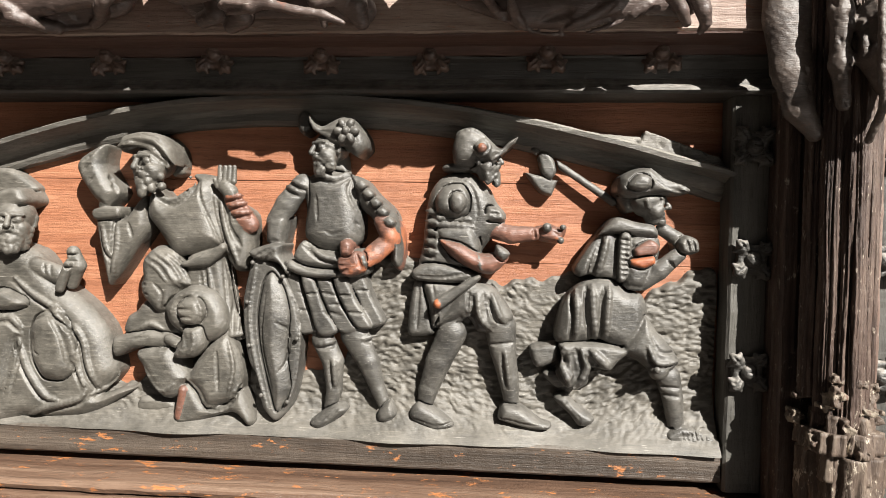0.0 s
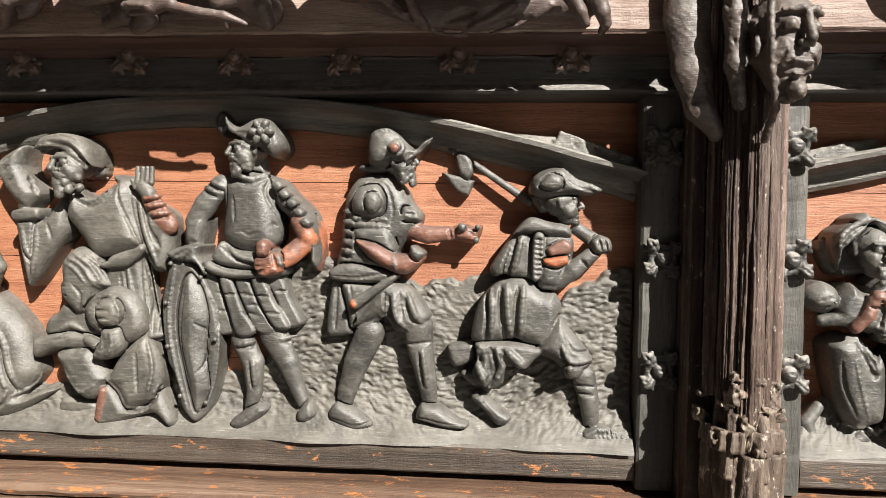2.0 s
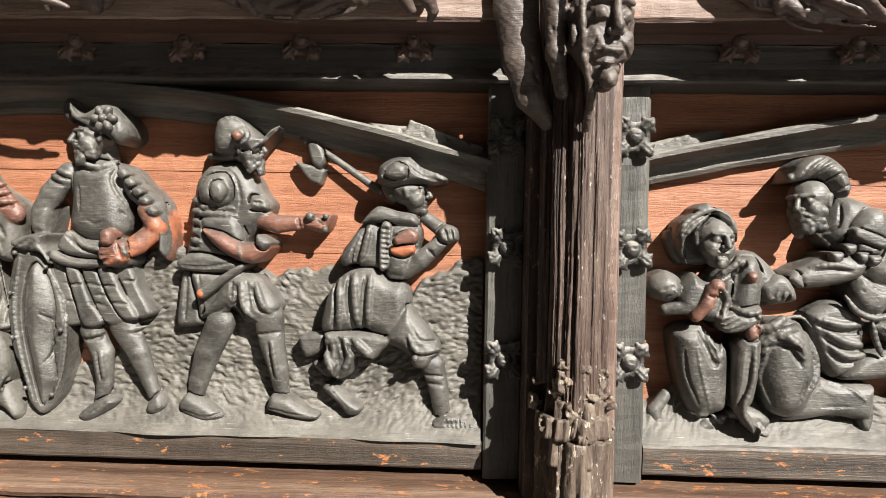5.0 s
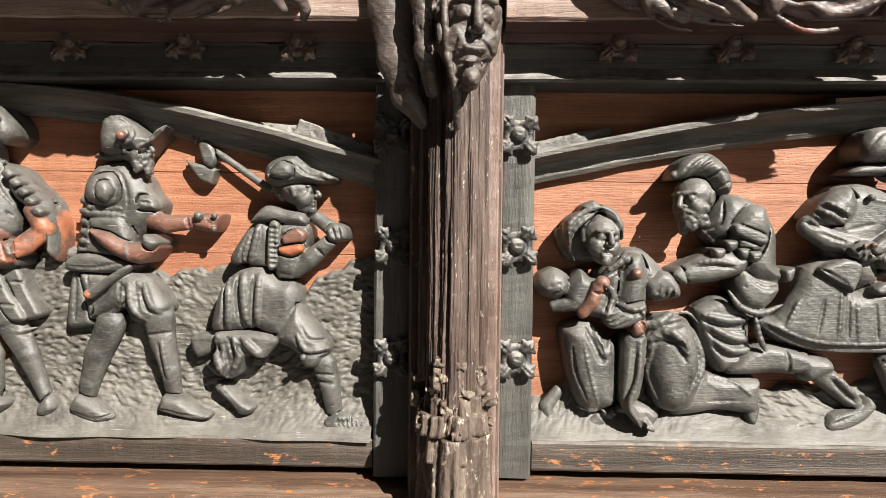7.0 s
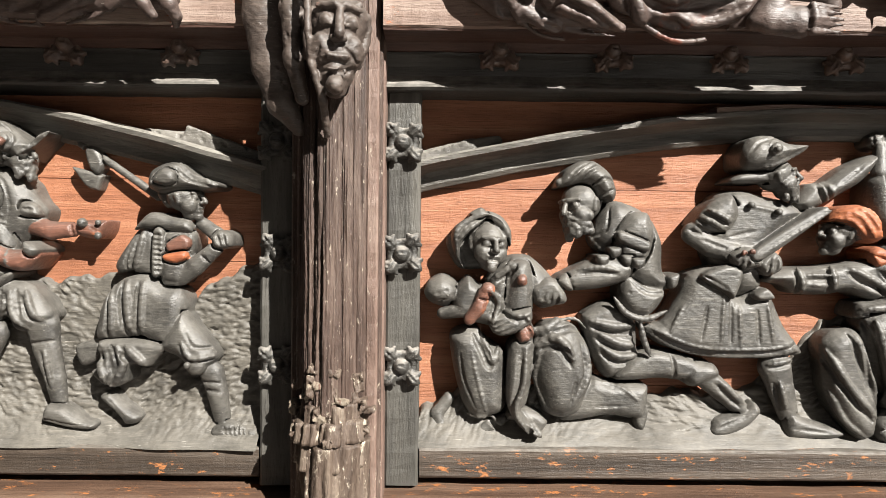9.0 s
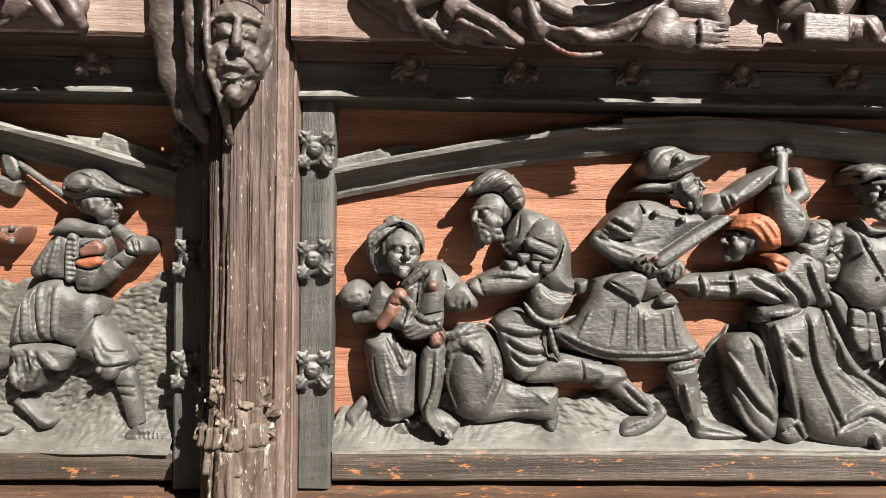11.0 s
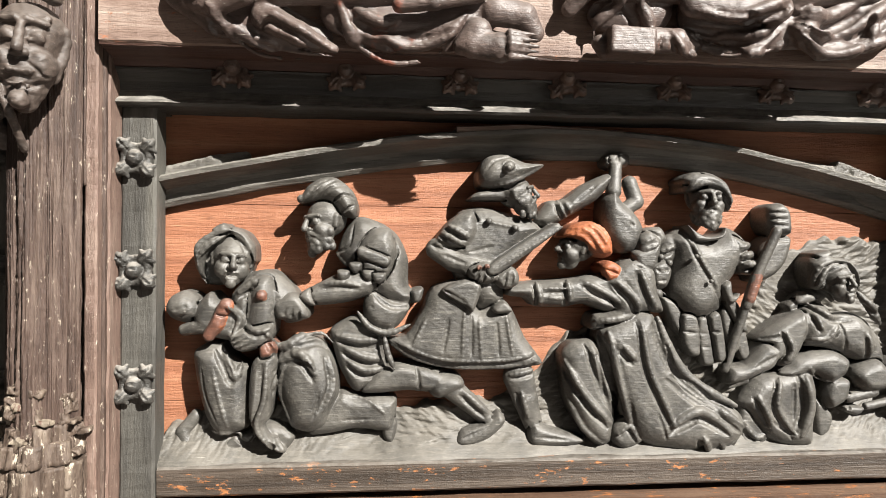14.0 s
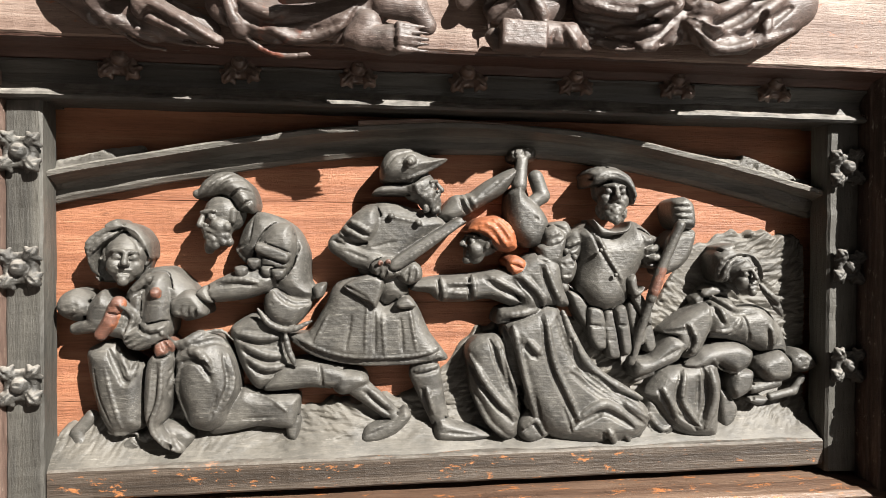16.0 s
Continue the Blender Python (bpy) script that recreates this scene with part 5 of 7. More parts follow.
c.cut((392.2, 93.5, 25, 1.3), (402.4, 92.5, 25, 1.3))
c.cut((404.2, 92.4, 25, 1.3), (412.5, 91.5, 25, 1.3))
c.cut((405.2, 81.8, 25, 1.3), (414.5, 80.8, 25, 1.3))
c.cut((415.3, 93.2, 25, 1.3), (422.7, 93.1, 25, 1.3))
c.cut((424.5, 97.5, 25, 1.3), (432.9, 96.5, 25, 1.3))
c.plate(((421.2, 128.6), (428.6, 133.4), (431, 121.9), (437.1, 124.1), (432.5, 116.6), (425.9, 116.2)), 24, 4, 4)
c.plate(((426.2, 116.2), (436.5, 116.6), (445.2, 95.9), (439.6, 93.7)), 20, 3, 3)
c.build("carved_figure", [FIGURE, RUBBED, FRESH], RIGHT, "bearded soldier in breastplate holding a staff, dark oak carving", group='figures of the scenes')

c = Carving(STEP, 1.0)
c.head(520.5, 132.8, 19, 0.86, face=12, nod=-8, mouth=0.5)
c.plate(((496.5, 136.8), (496.4, 148.6), (507, 156.3), (516.8, 153.2), (529.1, 150.5), (537.6, 141.8), (540.2, 127.1), (534.2, 136.3), (526.7, 145.9), (515.4, 145.9), (510.1, 137.2), (508.3, 127.2), (499.5, 127.3)), 19, 8, 7)
c.plate(((500.3, 154.9), (511.9, 158.2), (515.4, 153.2), (504.7, 149.5)), 20, 5, 5)
c.fold((497.2, 132.9, 25, 1.8), (501.9, 145.5, 25, 1.8), (514.9, 150, 25, 1.8))
c.fold((501.1, 130.1, 25, 1.8), (506.8, 141.9, 25, 1.8), (518.4, 147.3, 25, 1.8))
c.fold((534.2, 128.3, 25, 1.8), (532.2, 139.2, 25, 1.8), (523.2, 148.2, 25, 1.8))
c.fold((534.3, 124.6, 25, 3.1), (544.8, 112.2, 25, 3.1), (553.3, 99.8, 25, 3.1))
c.fold((538.3, 119.1, 25, 2.2), (550.3, 109.9, 25, 2.2))
c.plate(((488.3, 118.1), (497.6, 124.5), (510.9, 118.4), (505, 115.2), (490.3, 113)), 12, 6, 5)
c.plate(((482.9, 113.7), (491.7, 118.3), (492.8, 109.1), (484.9, 106.8)), 10, 5, 4)
c.plate(((485.6, 100.9), (496.2, 112.2), (510.8, 114.8), (520.7, 105.6), (535.5, 107.8), (549, 100.3), (556.7, 81.8), (546.9, 69.4), (530.9, 72), (511.2, 79.6), (493.1, 82.2)), 16, 12, 16)
c.fold((497.4, 115.3, 25, 1.8), (513, 105.2, 25, 1.8), (531.1, 105.1, 25, 1.8))
c.cut((518.9, 102.9, 25, 1.3), (526, 77.4, 25, 1.3))
c.fold((492.9, 87.8, 25, 1.8), (508.3, 88.5, 25, 1.8), (517.4, 99.3, 25, 1.8))
c.cut((490.5, 82.4, 25, 1.3), (513.3, 78, 25, 1.3), (529, 75.5, 25, 1.3))
c.fold((498.4, 108, 25, 1.8), (504.4, 94.4, 25, 1.8))
c.plate(((454.4, 87.2), (472, 101), (491.2, 110.4), (497.2, 96.3), (487.7, 73.6), (477.2, 64.3), (464.6, 71.3), (462.1, 82.6)), 17, 10, 9)
c.cut((452.3, 87.4, 25, 2.2), (475.6, 89.8, 25, 2.2))
c.fold((474.6, 92.5, 25, 2.2), (479.5, 79, 25, 2.2), (472.5, 66.5, 25, 2.2))
c.plate(((429.9, 65.6), (442.6, 68), (459, 83.5), (471.9, 78.8), (466.8, 64.9), (452.1, 58.4), (442.7, 54.1), (427.7, 52.2)), 20, 8, 8)
c.cut((448.7, 66, 25, 1.3), (465.2, 74.7, 25, 1.3))
c.limb((443.7, 63, 23, 1.8), (431.5, 59.8, 19, 1.3), k=0.3)
c.limb((443.7, 60.4, 23, 1.8), (431.6, 56.2, 19, 1.3), k=0.3)
c.limb((443.7, 57.7, 23, 1.8), (431.6, 52.6, 19, 1.3), k=0.3)
c.limb((443.7, 55, 23, 1.8), (431.6, 49, 19, 1.3), k=0.3)
c.plate(((487.2, 73.9), (514.9, 78), (530.7, 70.9), (528.4, 59.1), (515.2, 52), (500.5, 59.6), (481.2, 55.5), (470.5, 60.2), (478.6, 66.8)), 19, 9, 10)
c.fold((494.1, 65.2, 25, 2.2), (503.8, 56, 25, 2.2), (516, 53.9, 25, 2.2))
c.plate(((468.8, 60), (496.3, 64.5), (504.8, 46.1), (502.6, 18.7), (500.4, 1.9), (477.6, 2.6), (460.7, 10), (447.7, 28.4), (438.1, 37.7), (453.1, 56.3)), 17, 11, 14)
c.fold((491.2, 58, 25, 3.5), (494.4, 33.5, 25, 3.5), (486.9, 12, 25, 3.5))
c.fold((470.2, 56.6, 25, 2.2), (467.5, 34.2, 25, 2.2), (483.6, 10.3, 25, 2.2))
c.cut((461, 24.5, 25, 1.8), (481.2, 12.2, 25, 1.8))
c.cut((480.7, 54.2, 25, 1.8), (480.1, 24.9, 25, 1.8))
c.fold((451.3, 43.6, 25, 2.2), (463.4, 20.9, 25, 2.2))
c.plate(((504.9, 39.9), (521.9, 25.5), (519.6, 11.6), (507.7, 6.4)), 12, 6, 6)
c.plate(((544.9, 100), (557.5, 90.6), (563.9, 69.6), (555.4, 61.9), (545.3, 69), (539.6, 86.2)), 15, 8, 9)
c.fold((542.6, 91.7, 25, 1.8), (547.7, 71.1, 25, 1.8))
c.plate(((559.6, 62.6), (569, 71.7), (581.7, 68.7), (589, 57.8), (579.9, 51.5), (566.7, 52.7)), 16, 10, 8)
c.cut((568.7, 63.8, 25, 1.3), (570.7, 63.3, 25, 1.3))
c.cut((575.8, 63.7, 25, 1.3), (577.3, 62.7, 25, 1.3))
c.cut((571.8, 57.3, 25, 1.3), (576.8, 58.1, 25, 1.3))
c.plate(((535.2, 63.8), (553.5, 71.3), (564.5, 61.4), (562.2, 47.2), (543.8, 44.8), (532.9, 54.7)), 20, 10, 10)
c.limb((531.6, 39.8, 19, 4.4), (552, 44.4, 21, 3.9))
c.limb((549.1, 32, 17, 3.1), (569.2, 36.1, 17, 3.5), (577.2, 47.6, 17, 3.1))
c.plate(((515.4, 54.4), (532.1, 54.5), (529.8, 38.5), (516.6, 31), (510.6, 40.8)), 18, 7, 7)
c.plate(((528.8, 33.1), (545.7, 31.8), (540.3, 25.4), (529.3, 28.5)), 18, 4, 3)
c.cut((529.5, 29.9, 25, 1.3), (533.4, 33.4, 25, 1.3))
c.build("carved_figure", [FIGURE, RUBBED, FRESH], RIGHT, "seated woman with loose hair and baby, dark oak carving", group='figures of the scenes')

# left-hand scene
c = Carving(STEP, 1.0)
c.head(49.7, 157.3, 21, 0.98, face=22, beard=1.6)
c.plate(((22.1, 135.7), (62.1, 136.5), (83, 112.7), (106.2, 94.3), (122.4, 76.3), (129.3, 54.5), (131.2, 40.5), (118.4, 24.1), (132.2, 28.1), (144.1, 28.6), (125.8, 16.4), (106.4, 6.3), (83.1, 4), (55, 2.9), (21.8, 1.5)), 15, 12, 16)
c.plate(((32.5, 173.2), (39.5, 180.7), (55.7, 183.9), (61.2, 177.9), (61.2, 171.4), (41.8, 165.1)), 24, 6, 6)
c.plate(((18.3, 198.7), (37.5, 199.8), (57.5, 186.5), (57.5, 181.1), (42.3, 178.2), (18.3, 177.9)), 8, 4, 6)
c.plate(((69.8, 83.8), (86.7, 90.4), (98.1, 81.2), (102.7, 63), (101.8, 45.6), (92.7, 35.7), (77.6, 36), (68.4, 49.7), (66.1, 67.1)), 24, 10, 15)
c.fold((53.6, 113.7, 25, 2.2), (68.4, 101.8, 25, 2.2), (86.8, 90, 25, 2.2), (98.3, 72, 25, 2.2), (103, 50.3, 25, 2.2), (109.9, 32.1, 25, 2.2))
c.fold((86.8, 93.5, 25, 2.2), (107.9, 69.7, 25, 2.2), (112.6, 50.6, 25, 2.2), (119.9, 29, 25, 2.2))
c.fold((56.8, 66.3, 25, 2.6), (63.7, 44.5, 25, 2.6), (77.6, 23.9, 25, 2.6), (88.7, 19.9, 25, 2.6))
c.fold((61.4, 6.4, 25, 2.2), (77.7, 13.3, 25, 2.2), (105.3, 21.4, 25, 2.2), (110.8, 28.6, 25, 2.2))
c.cut((73, 71.2, 25, 1.3), (71.2, 58.9, 25, 1.3), (78.6, 55.6, 25, 1.3))
c.fold((113.5, 24.4, 25, 1.8), (128.1, 33.7, 25, 1.8), (132.6, 42.6, 25, 1.8))
c.cut((105.2, 67.8, 25, 1.8), (109.8, 46.1, 25, 1.8), (115.4, 28.8, 25, 1.8))
c.fold((69.3, 84.3, 25, 1.8), (84.5, 90, 25, 1.8), (96.9, 80.7, 25, 1.8))
c.limb((67.3, 123.4, 20, 6.6), (85, 116.7, 20, 7.4))
c.limb((94.7, 110.6, 18, 5.3), (102.1, 124.2, 22, 6.1), (99.8, 134.7, 24, 4.8))
c.limb((91, 106.9, 27, 3.5), (99, 126.2, 28, 3.5))
c.cut((95, 132.1, 25, 1.3), (105.1, 133.1, 25, 1.3))
c.cut((94.1, 127.7, 25, 1.3), (104.2, 127.9, 25, 1.3))
c.cut((94.1, 123.3, 25, 1.3), (103.3, 122.7, 25, 1.3))
c.cut((75.8, 126, 25, 1.3), (77.6, 117.3, 25, 1.3))
c.cut((80.4, 127.4, 25, 1.3), (83.1, 115.3, 25, 1.3))
c.plate(((30.1, 101.2), (44, 105.9), (60.1, 99.8), (64.3, 93.4), (53.2, 88.7), (30.1, 89.9)), 26, 8, 7)
c.plate(((26.6, 85.3), (40.7, 87.9), (59.3, 81.8), (62, 68.7), (54.6, 65.4), (49.9, 48.5), (45.2, 26.2), (26.5, 21.1)), 22, 8, 9)
c.fold((38.1, 81.2, 25, 2.2), (49.8, 83.7, 25, 2.2), (60, 75.2, 25, 2.2))
c.cut((59.1, 63.8, 25, 1.8), (54.4, 44.2, 25, 1.8), (48.8, 21.9, 25, 1.8))
c.build("carved_figure", [PALE, RUBBED, FRESH], LEFT, "enthroned bearded ruler in heavy mantle, dusty oak carving", group='figures of the scenes')

c = Carving(STEP, 1.0)
c.head(163.6, 202.6, 21, 1.0, face=-24, nod=-6, beard=0.8)
c.plate(((139.1, 215.5), (142.2, 223.1), (155.4, 226.5), (170.8, 224.5), (180.5, 214.9), (182.4, 201.5), (178.8, 204), (166.5, 213.1), (153.3, 215.1), (142.2, 210.9)), 27, 9, 9)
c.fold((137.4, 213.7, 25, 1.8), (150, 217.2, 25, 1.8), (164.2, 214.7, 25, 1.8), (176.7, 204.6, 25, 1.8))
c.plate(((169.8, 213), (178, 208.7), (181.7, 197.4), (172.2, 194.6)), 10, 5, 6)
c.cut((154.4, 225.7, 25, 1.3), (170, 221.5, 25, 1.3), (176.7, 214.8, 25, 1.3))
c.plate(((100.3, 198.3), (102.6, 206.9), (114, 214.8), (124, 218.3), (121.8, 202.8), (128.2, 189.9), (133.2, 181.3), (125.5, 170.8), (116.4, 174.1), (107.2, 185.3)), 18, 9, 10)
c.cut((127.5, 214.5, 25, 2.6), (124.9, 198.1, 25, 2.6), (134, 178.9, 25, 2.6))
c.cut((109.5, 204.5, 25, 1.3), (116.2, 210.9, 25, 1.3))
c.cut((107.2, 195.8, 25, 1.3), (114, 202.3, 25, 1.3))
c.cut((111.8, 187.3, 25, 1.3), (117.6, 193.8, 25, 1.3))
c.limb((120.1, 167.4, 16, 4.4), (123.5, 183.4, 20, 4.8))
c.plate(((114.2, 167.2), (131.5, 167.5), (133.4, 161.4), (140.2, 164.1), (153.7, 179.5), (157.9, 155.7), (144.9, 135.1), (126.7, 108.9), (122.1, 120.2), (117.4, 141.9)), 16, 9, 9)
c.plate(((116.7, 167.9), (136.5, 170.3), (137.5, 162.2), (118.5, 159.7)), 25, 3, 4)
c.fold((135.4, 160.5, 25, 1.8), (134.1, 138, 25, 1.8), (129.7, 113.7, 25, 1.8))
c.fold((123.2, 155.1, 25, 1.8), (126, 139.6, 25, 1.8), (131, 130.2, 25, 1.8))
c.cut((143.5, 157.6, 25, 1.3), (146.7, 146.9, 25, 1.3))
c.plate(((158.5, 179.4), (164.3, 185.9), (175.5, 175.7), (193.3, 186.2), (199.8, 194.8), (211, 186.4), (213.3, 165.2), (217, 143.9), (198.1, 136.6), (180.2, 133.7), (164.5, 153.7), (156.8, 164.3)), 18, 11, 17)
c.fold((164.4, 179.7, 25, 2.2), (176.9, 175.2, 25, 2.2), (190.2, 183, 25, 2.2), (195.4, 194.6, 25, 2.2))
c.cut((199.8, 191.2, 25, 1.3), (201.7, 177.7, 25, 1.3), (210.6, 156.5, 25, 1.3), (215.1, 143.9, 25, 1.3))
c.limb((196.2, 192.4, 31, 1.3))
c.plate(((191, 195.2), (206.7, 194.9), (217.9, 180.4), (226.8, 174.1), (238.4, 165.7), (239.9, 144.2), (236.6, 124.4), (225.1, 122.8), (216, 139.5), (209.2, 156.6), (202.3, 178.1)), 14, 10, 10)
c.cut((219.3, 172.8, 25, 2.6), (222, 156.7, 25, 2.6), (231.8, 141.6, 25, 2.6))
c.fold((215.7, 177.8, 25, 1.8), (219.4, 156.7, 25, 1.8), (230.2, 127.2, 25, 1.8))
c.limb((225, 177.3, 22, 6.6), (236.7, 157.9, 18, 7.4), m=1)
c.limb((220.5, 186.4, 24, 6.1), (224.4, 182.2, 25, 5.7))
c.fold((220.1, 177.9, 25, 1.8), (234.1, 180.2, 25, 1.8), m=1)
c.fold((221.9, 172, 25, 1.8), (237.6, 174.7, 25, 1.8), m=1)
c.fold((225.4, 166.1, 25, 1.8), (241.1, 168, 25, 1.8), m=1)
c.limb((216.5, 189.6, 26, 2.2), (216.9, 200.6, 26, 1.8), k=0.3)
c.limb((220.4, 189.7, 26, 2.2), (220.8, 200.6, 26, 1.8), k=0.3)
c.limb((223.9, 189.7, 26, 2.2), (224.3, 200.7, 26, 1.8), k=0.3)
c.limb((227.4, 189.7, 26, 2.2), (227.8, 200.7, 26, 1.8), k=0.3)
c.limb((215.2, 186.2, 26, 2.2), (212.6, 191.3, 26, 1.8), k=0.3)
c.plate(((186.6, 132.3), (211.2, 143.7), (217, 135.1), (222.7, 96.3), (231.8, 79.1), (232.8, 70.5), (220.7, 67.5), (200.5, 68.6), (186.8, 104)), 14, 8, 10)
c.plate(((185.3, 127.9), (208.2, 136.9), (217.8, 143.9), (221, 138.9), (208.3, 126.7), (190.6, 124.6)), 24, 3, 4)
c.fold((206, 124.5, 25, 1.8), (210.6, 96.8, 25, 1.8), (213, 75.5, 25, 1.8))
c.fold((220, 133.3, 25, 1.8), (226, 97.2, 25, 1.8), (228.9, 76, 25, 1.8))
c.cut((216.1, 131.1, 25, 1.3), (219.9, 97.1, 25, 1.3), (221.8, 75.7, 25, 1.3))
c.cut((199.4, 122.2, 25, 1.3), (202.2, 100.9, 25, 1.3))
c.fold((213.1, 71.2, 25, 1.8), (235, 75.3, 25, 1.8))
c.build("carved_figure", [PALE, RUBBED, FRESH], LEFT, "bearded man lifting his hat, dusty oak carving", group='figures of the scenes')

c = Carving(STEP, 1.0)
c.plate(((153.6, 129.7), (164.7, 140.7), (180.4, 137.6), (187.2, 124), (194, 111.2), (185.1, 106.7), (180.7, 93.6), (167.3, 88.5), (157.3, 97.3), (152.8, 103.7), (151.8, 112.4), (153.6, 115.9)), 18, 12, 12)
c.fold((158.4, 129.9, 25, 1.3), (168.3, 124.1, 25, 1.3), (177.3, 113.1, 25, 1.3))
c.fold((161.1, 133.4, 25, 1.3), (173.6, 126.8, 25, 1.3), (185.3, 109.9, 25, 1.3))
c.fold((164.6, 136.9, 25, 1.3), (178.1, 128.6, 25, 1.3), (190.6, 109.2, 25, 1.3))
c.fold((170, 138.7, 25, 1.3), (182.5, 128.7, 25, 1.3), (193.3, 110.9, 25, 1.3))
c.fold((175.3, 138.8, 25, 1.3), (185.2, 129.6, 25, 1.3), (190.6, 119.5, 25, 1.3))
c.cut((155.8, 110.5, 25, 1.3), (160.3, 111.4, 25, 1.3))
c.cut((157.7, 104, 25, 1.3), (162.1, 103.3, 25, 1.3))
c.cut((166.1, 112.9, 25, 1.3), (172.9, 104.4, 25, 1.3), (170.7, 93.6, 25, 1.3))
c.plate(((145.9, 89.8), (155, 98.8), (177.8, 92.9), (186.9, 86.6), (182.5, 68.9), (146, 66.9), (135.9, 73.7), (139.1, 85.2)), 14, 8, 9)
c.plate(((130, 68.2), (140, 72), (158.1, 75.1), (176.1, 73.9), (186, 69.9), (176.2, 62.7), (149.1, 60.9), (132.3, 54.2)), 20, 6, 6)
c.fold((150.6, 75.7, 25, 1.8), (160.5, 80.4, 25, 1.8), (170.8, 76.4, 25, 1.8))
c.cut((146.1, 69.1, 25, 1.3), (160.5, 71.7, 25, 1.3))
c.limb((177, 69.9, 24, 3.9), (192.5, 63.3, 28, 3.9))
c.cut((185.6, 67.7, 25, 1.3), (194.5, 65.4, 25, 1.3))
c.plate(((174.1, 94), (182.9, 104.9), (196.2, 111.6), (211.6, 107.7), (220.4, 95.2), (222.8, 79.5), (214.1, 70.7), (200.9, 66.9), (187.6, 75), (178.6, 81.2)), 24, 8, 11)
c.plate(((186.8, 94.7), (193.2, 102.5), (204.1, 101.9), (209, 91.6), (202.5, 82.5), (191.2, 83.5)), 32, 6, 8)
c.fold((181, 90.9, 25, 1.3), (185.4, 101.3, 25, 1.3), (197.3, 105, 25, 1.3), (206.7, 94.6, 25, 1.3), (204.1, 81.6, 25, 1.3))
c.cut((187.2, 94.1, 25, 1.3), (199.6, 94.4, 25, 1.3))
c.cut((186.3, 88.4, 25, 1.3), (200.6, 88, 25, 1.3))
c.plate(((191.9, 80.1), (205, 81.3), (208.1, 67.9), (200.8, 58.3), (189.8, 56.2), (182.8, 58.5), (189.7, 71.5)), 29, 6, 8)
c.fold((191.8, 77.4, 25, 1.3), (193.2, 66.3, 25, 1.3), (185.7, 57.4, 25, 1.3))
c.fold((199.7, 77.6, 25, 1.3), (200.7, 67.4, 25, 1.3), (194.5, 58.5, 25, 1.3))
c.cut((188.6, 80.3, 25, 1.3), (202.4, 81.2, 25, 1.3))
c.plate(((149.8, 59.4), (176.8, 64.6), (190.4, 44.3), (197, 53.2), (208, 66.5), (221.2, 75.5), (230.6, 60.8), (234.3, 41.5), (228.7, 24.1), (217.3, 20.6), (206.2, 18), (199.4, 30.8), (190.4, 36.9), (183.8, 25.8), (172.6, 23.6), (161.3, 33.7), (154.4, 47.4)), 20, 9, 12)
c.cut((215.3, 62.7, 25, 1.3), (216.9, 32.6, 25, 1.3))
c.fold((222.8, 71.5, 25, 1.3), (228.2, 50.2, 25, 1.3), (224, 26.9, 25, 1.3))
c.fold((157.9, 47.8, 25, 1.3), (171.1, 30.9, 25, 1.3), (182.2, 35.7, 25, 1.3))
c.plate(((191.5, 38.6), (183.9, 30.4), (180, 8.4), (182.2, 2.8), (196.2, 5.2), (225.1, 14.2), (237.7, 3.9), (243.4, 8.4), (237.5, 23.8), (231.6, 32.2), (220.6, 20.5), (205, 19.9), (198.2, 30.1)), 18, 8, 8)
c.limb((188.4, 31.3, 24, 3.5), (184.4, 11, 22, 3.9), m=1)
c.fold((192, 39.5, 25, 1.8), (200.1, 31.1, 25, 1.8), (207.3, 20.2, 25, 1.8), (222.3, 22.5, 25, 1.8), (232.7, 39.2, 25, 1.8))
c.plate(((149.3, 22.2), (172.3, 21.3), (177.8, 14.4), (167.8, 10.9), (146.6, 11.4)), 13, 4, 5)
c.build("carved_figure", [PALE, RUBBED, FRESH], LEFT, "kneeling figure in a hooded cape, dusty oak carving", group='figures of the scenes')

c = Carving(STEP, 1.0)
c.head(299.6, 214.5, 21, 0.86, face=-48, nod=-4, beard=0.8)
c.plate(((284.1, 240.7), (287.1, 234.9), (294.8, 231.6), (307.3, 237.8), (317.8, 236.6), (326.7, 226.4), (328.6, 216.2), (321.1, 209.1), (311.8, 214.8), (303.3, 220.5), (292.7, 225.4), (286.3, 229.9)), 25, 9, 8)
c.plate(((271.7, 238.7), (276, 245), (283, 241.3), (285.7, 232.4), (278.4, 226), (273.1, 230.2)), 14, 6, 5)
c.fold((284.3, 238.8, 25, 1.8), (289.5, 229.7, 25, 1.8), (302.4, 223.1, 25, 1.8), (311.8, 217.4, 25, 1.8))
c.petals(314.4, 226.6, 35, 9.6, 6)
c.limb((304.7, 207.4, 13, 7.9), (304.8, 200.2, 13, 8.8))
c.plate(((282.6, 194.9), (295.4, 200.1), (308.3, 198.1), (316.8, 196.1), (320.4, 183.6), (324.1, 162.7), (323.1, 147.9), (313.3, 140.6), (294, 140.2), (280.1, 149.3), (280.7, 170.4), (279.3, 185.2)), 17, 12, 18)
c.fold((289.9, 198, 25, 2.2), (302.8, 193.2, 25, 2.2), (315.4, 199.1, 25, 2.2))
c.cut((316.3, 195, 25, 1.3), (313.9, 183.3, 25, 1.3), (319.2, 171.7, 25, 1.3), (324.4, 164.3, 25, 1.3))
c.cut((282.7, 192.9, 25, 1.3), (284.1, 180.8, 25, 1.3), (282.1, 170.3, 25, 1.3))
c.cut((296.9, 154.6, 25, 1.3), (303.3, 151.4, 25, 1.3), (309.2, 154, 25, 1.3))
c.cut((290.1, 180.9, 25, 1.3), (291.2, 162.1, 25, 1.3))
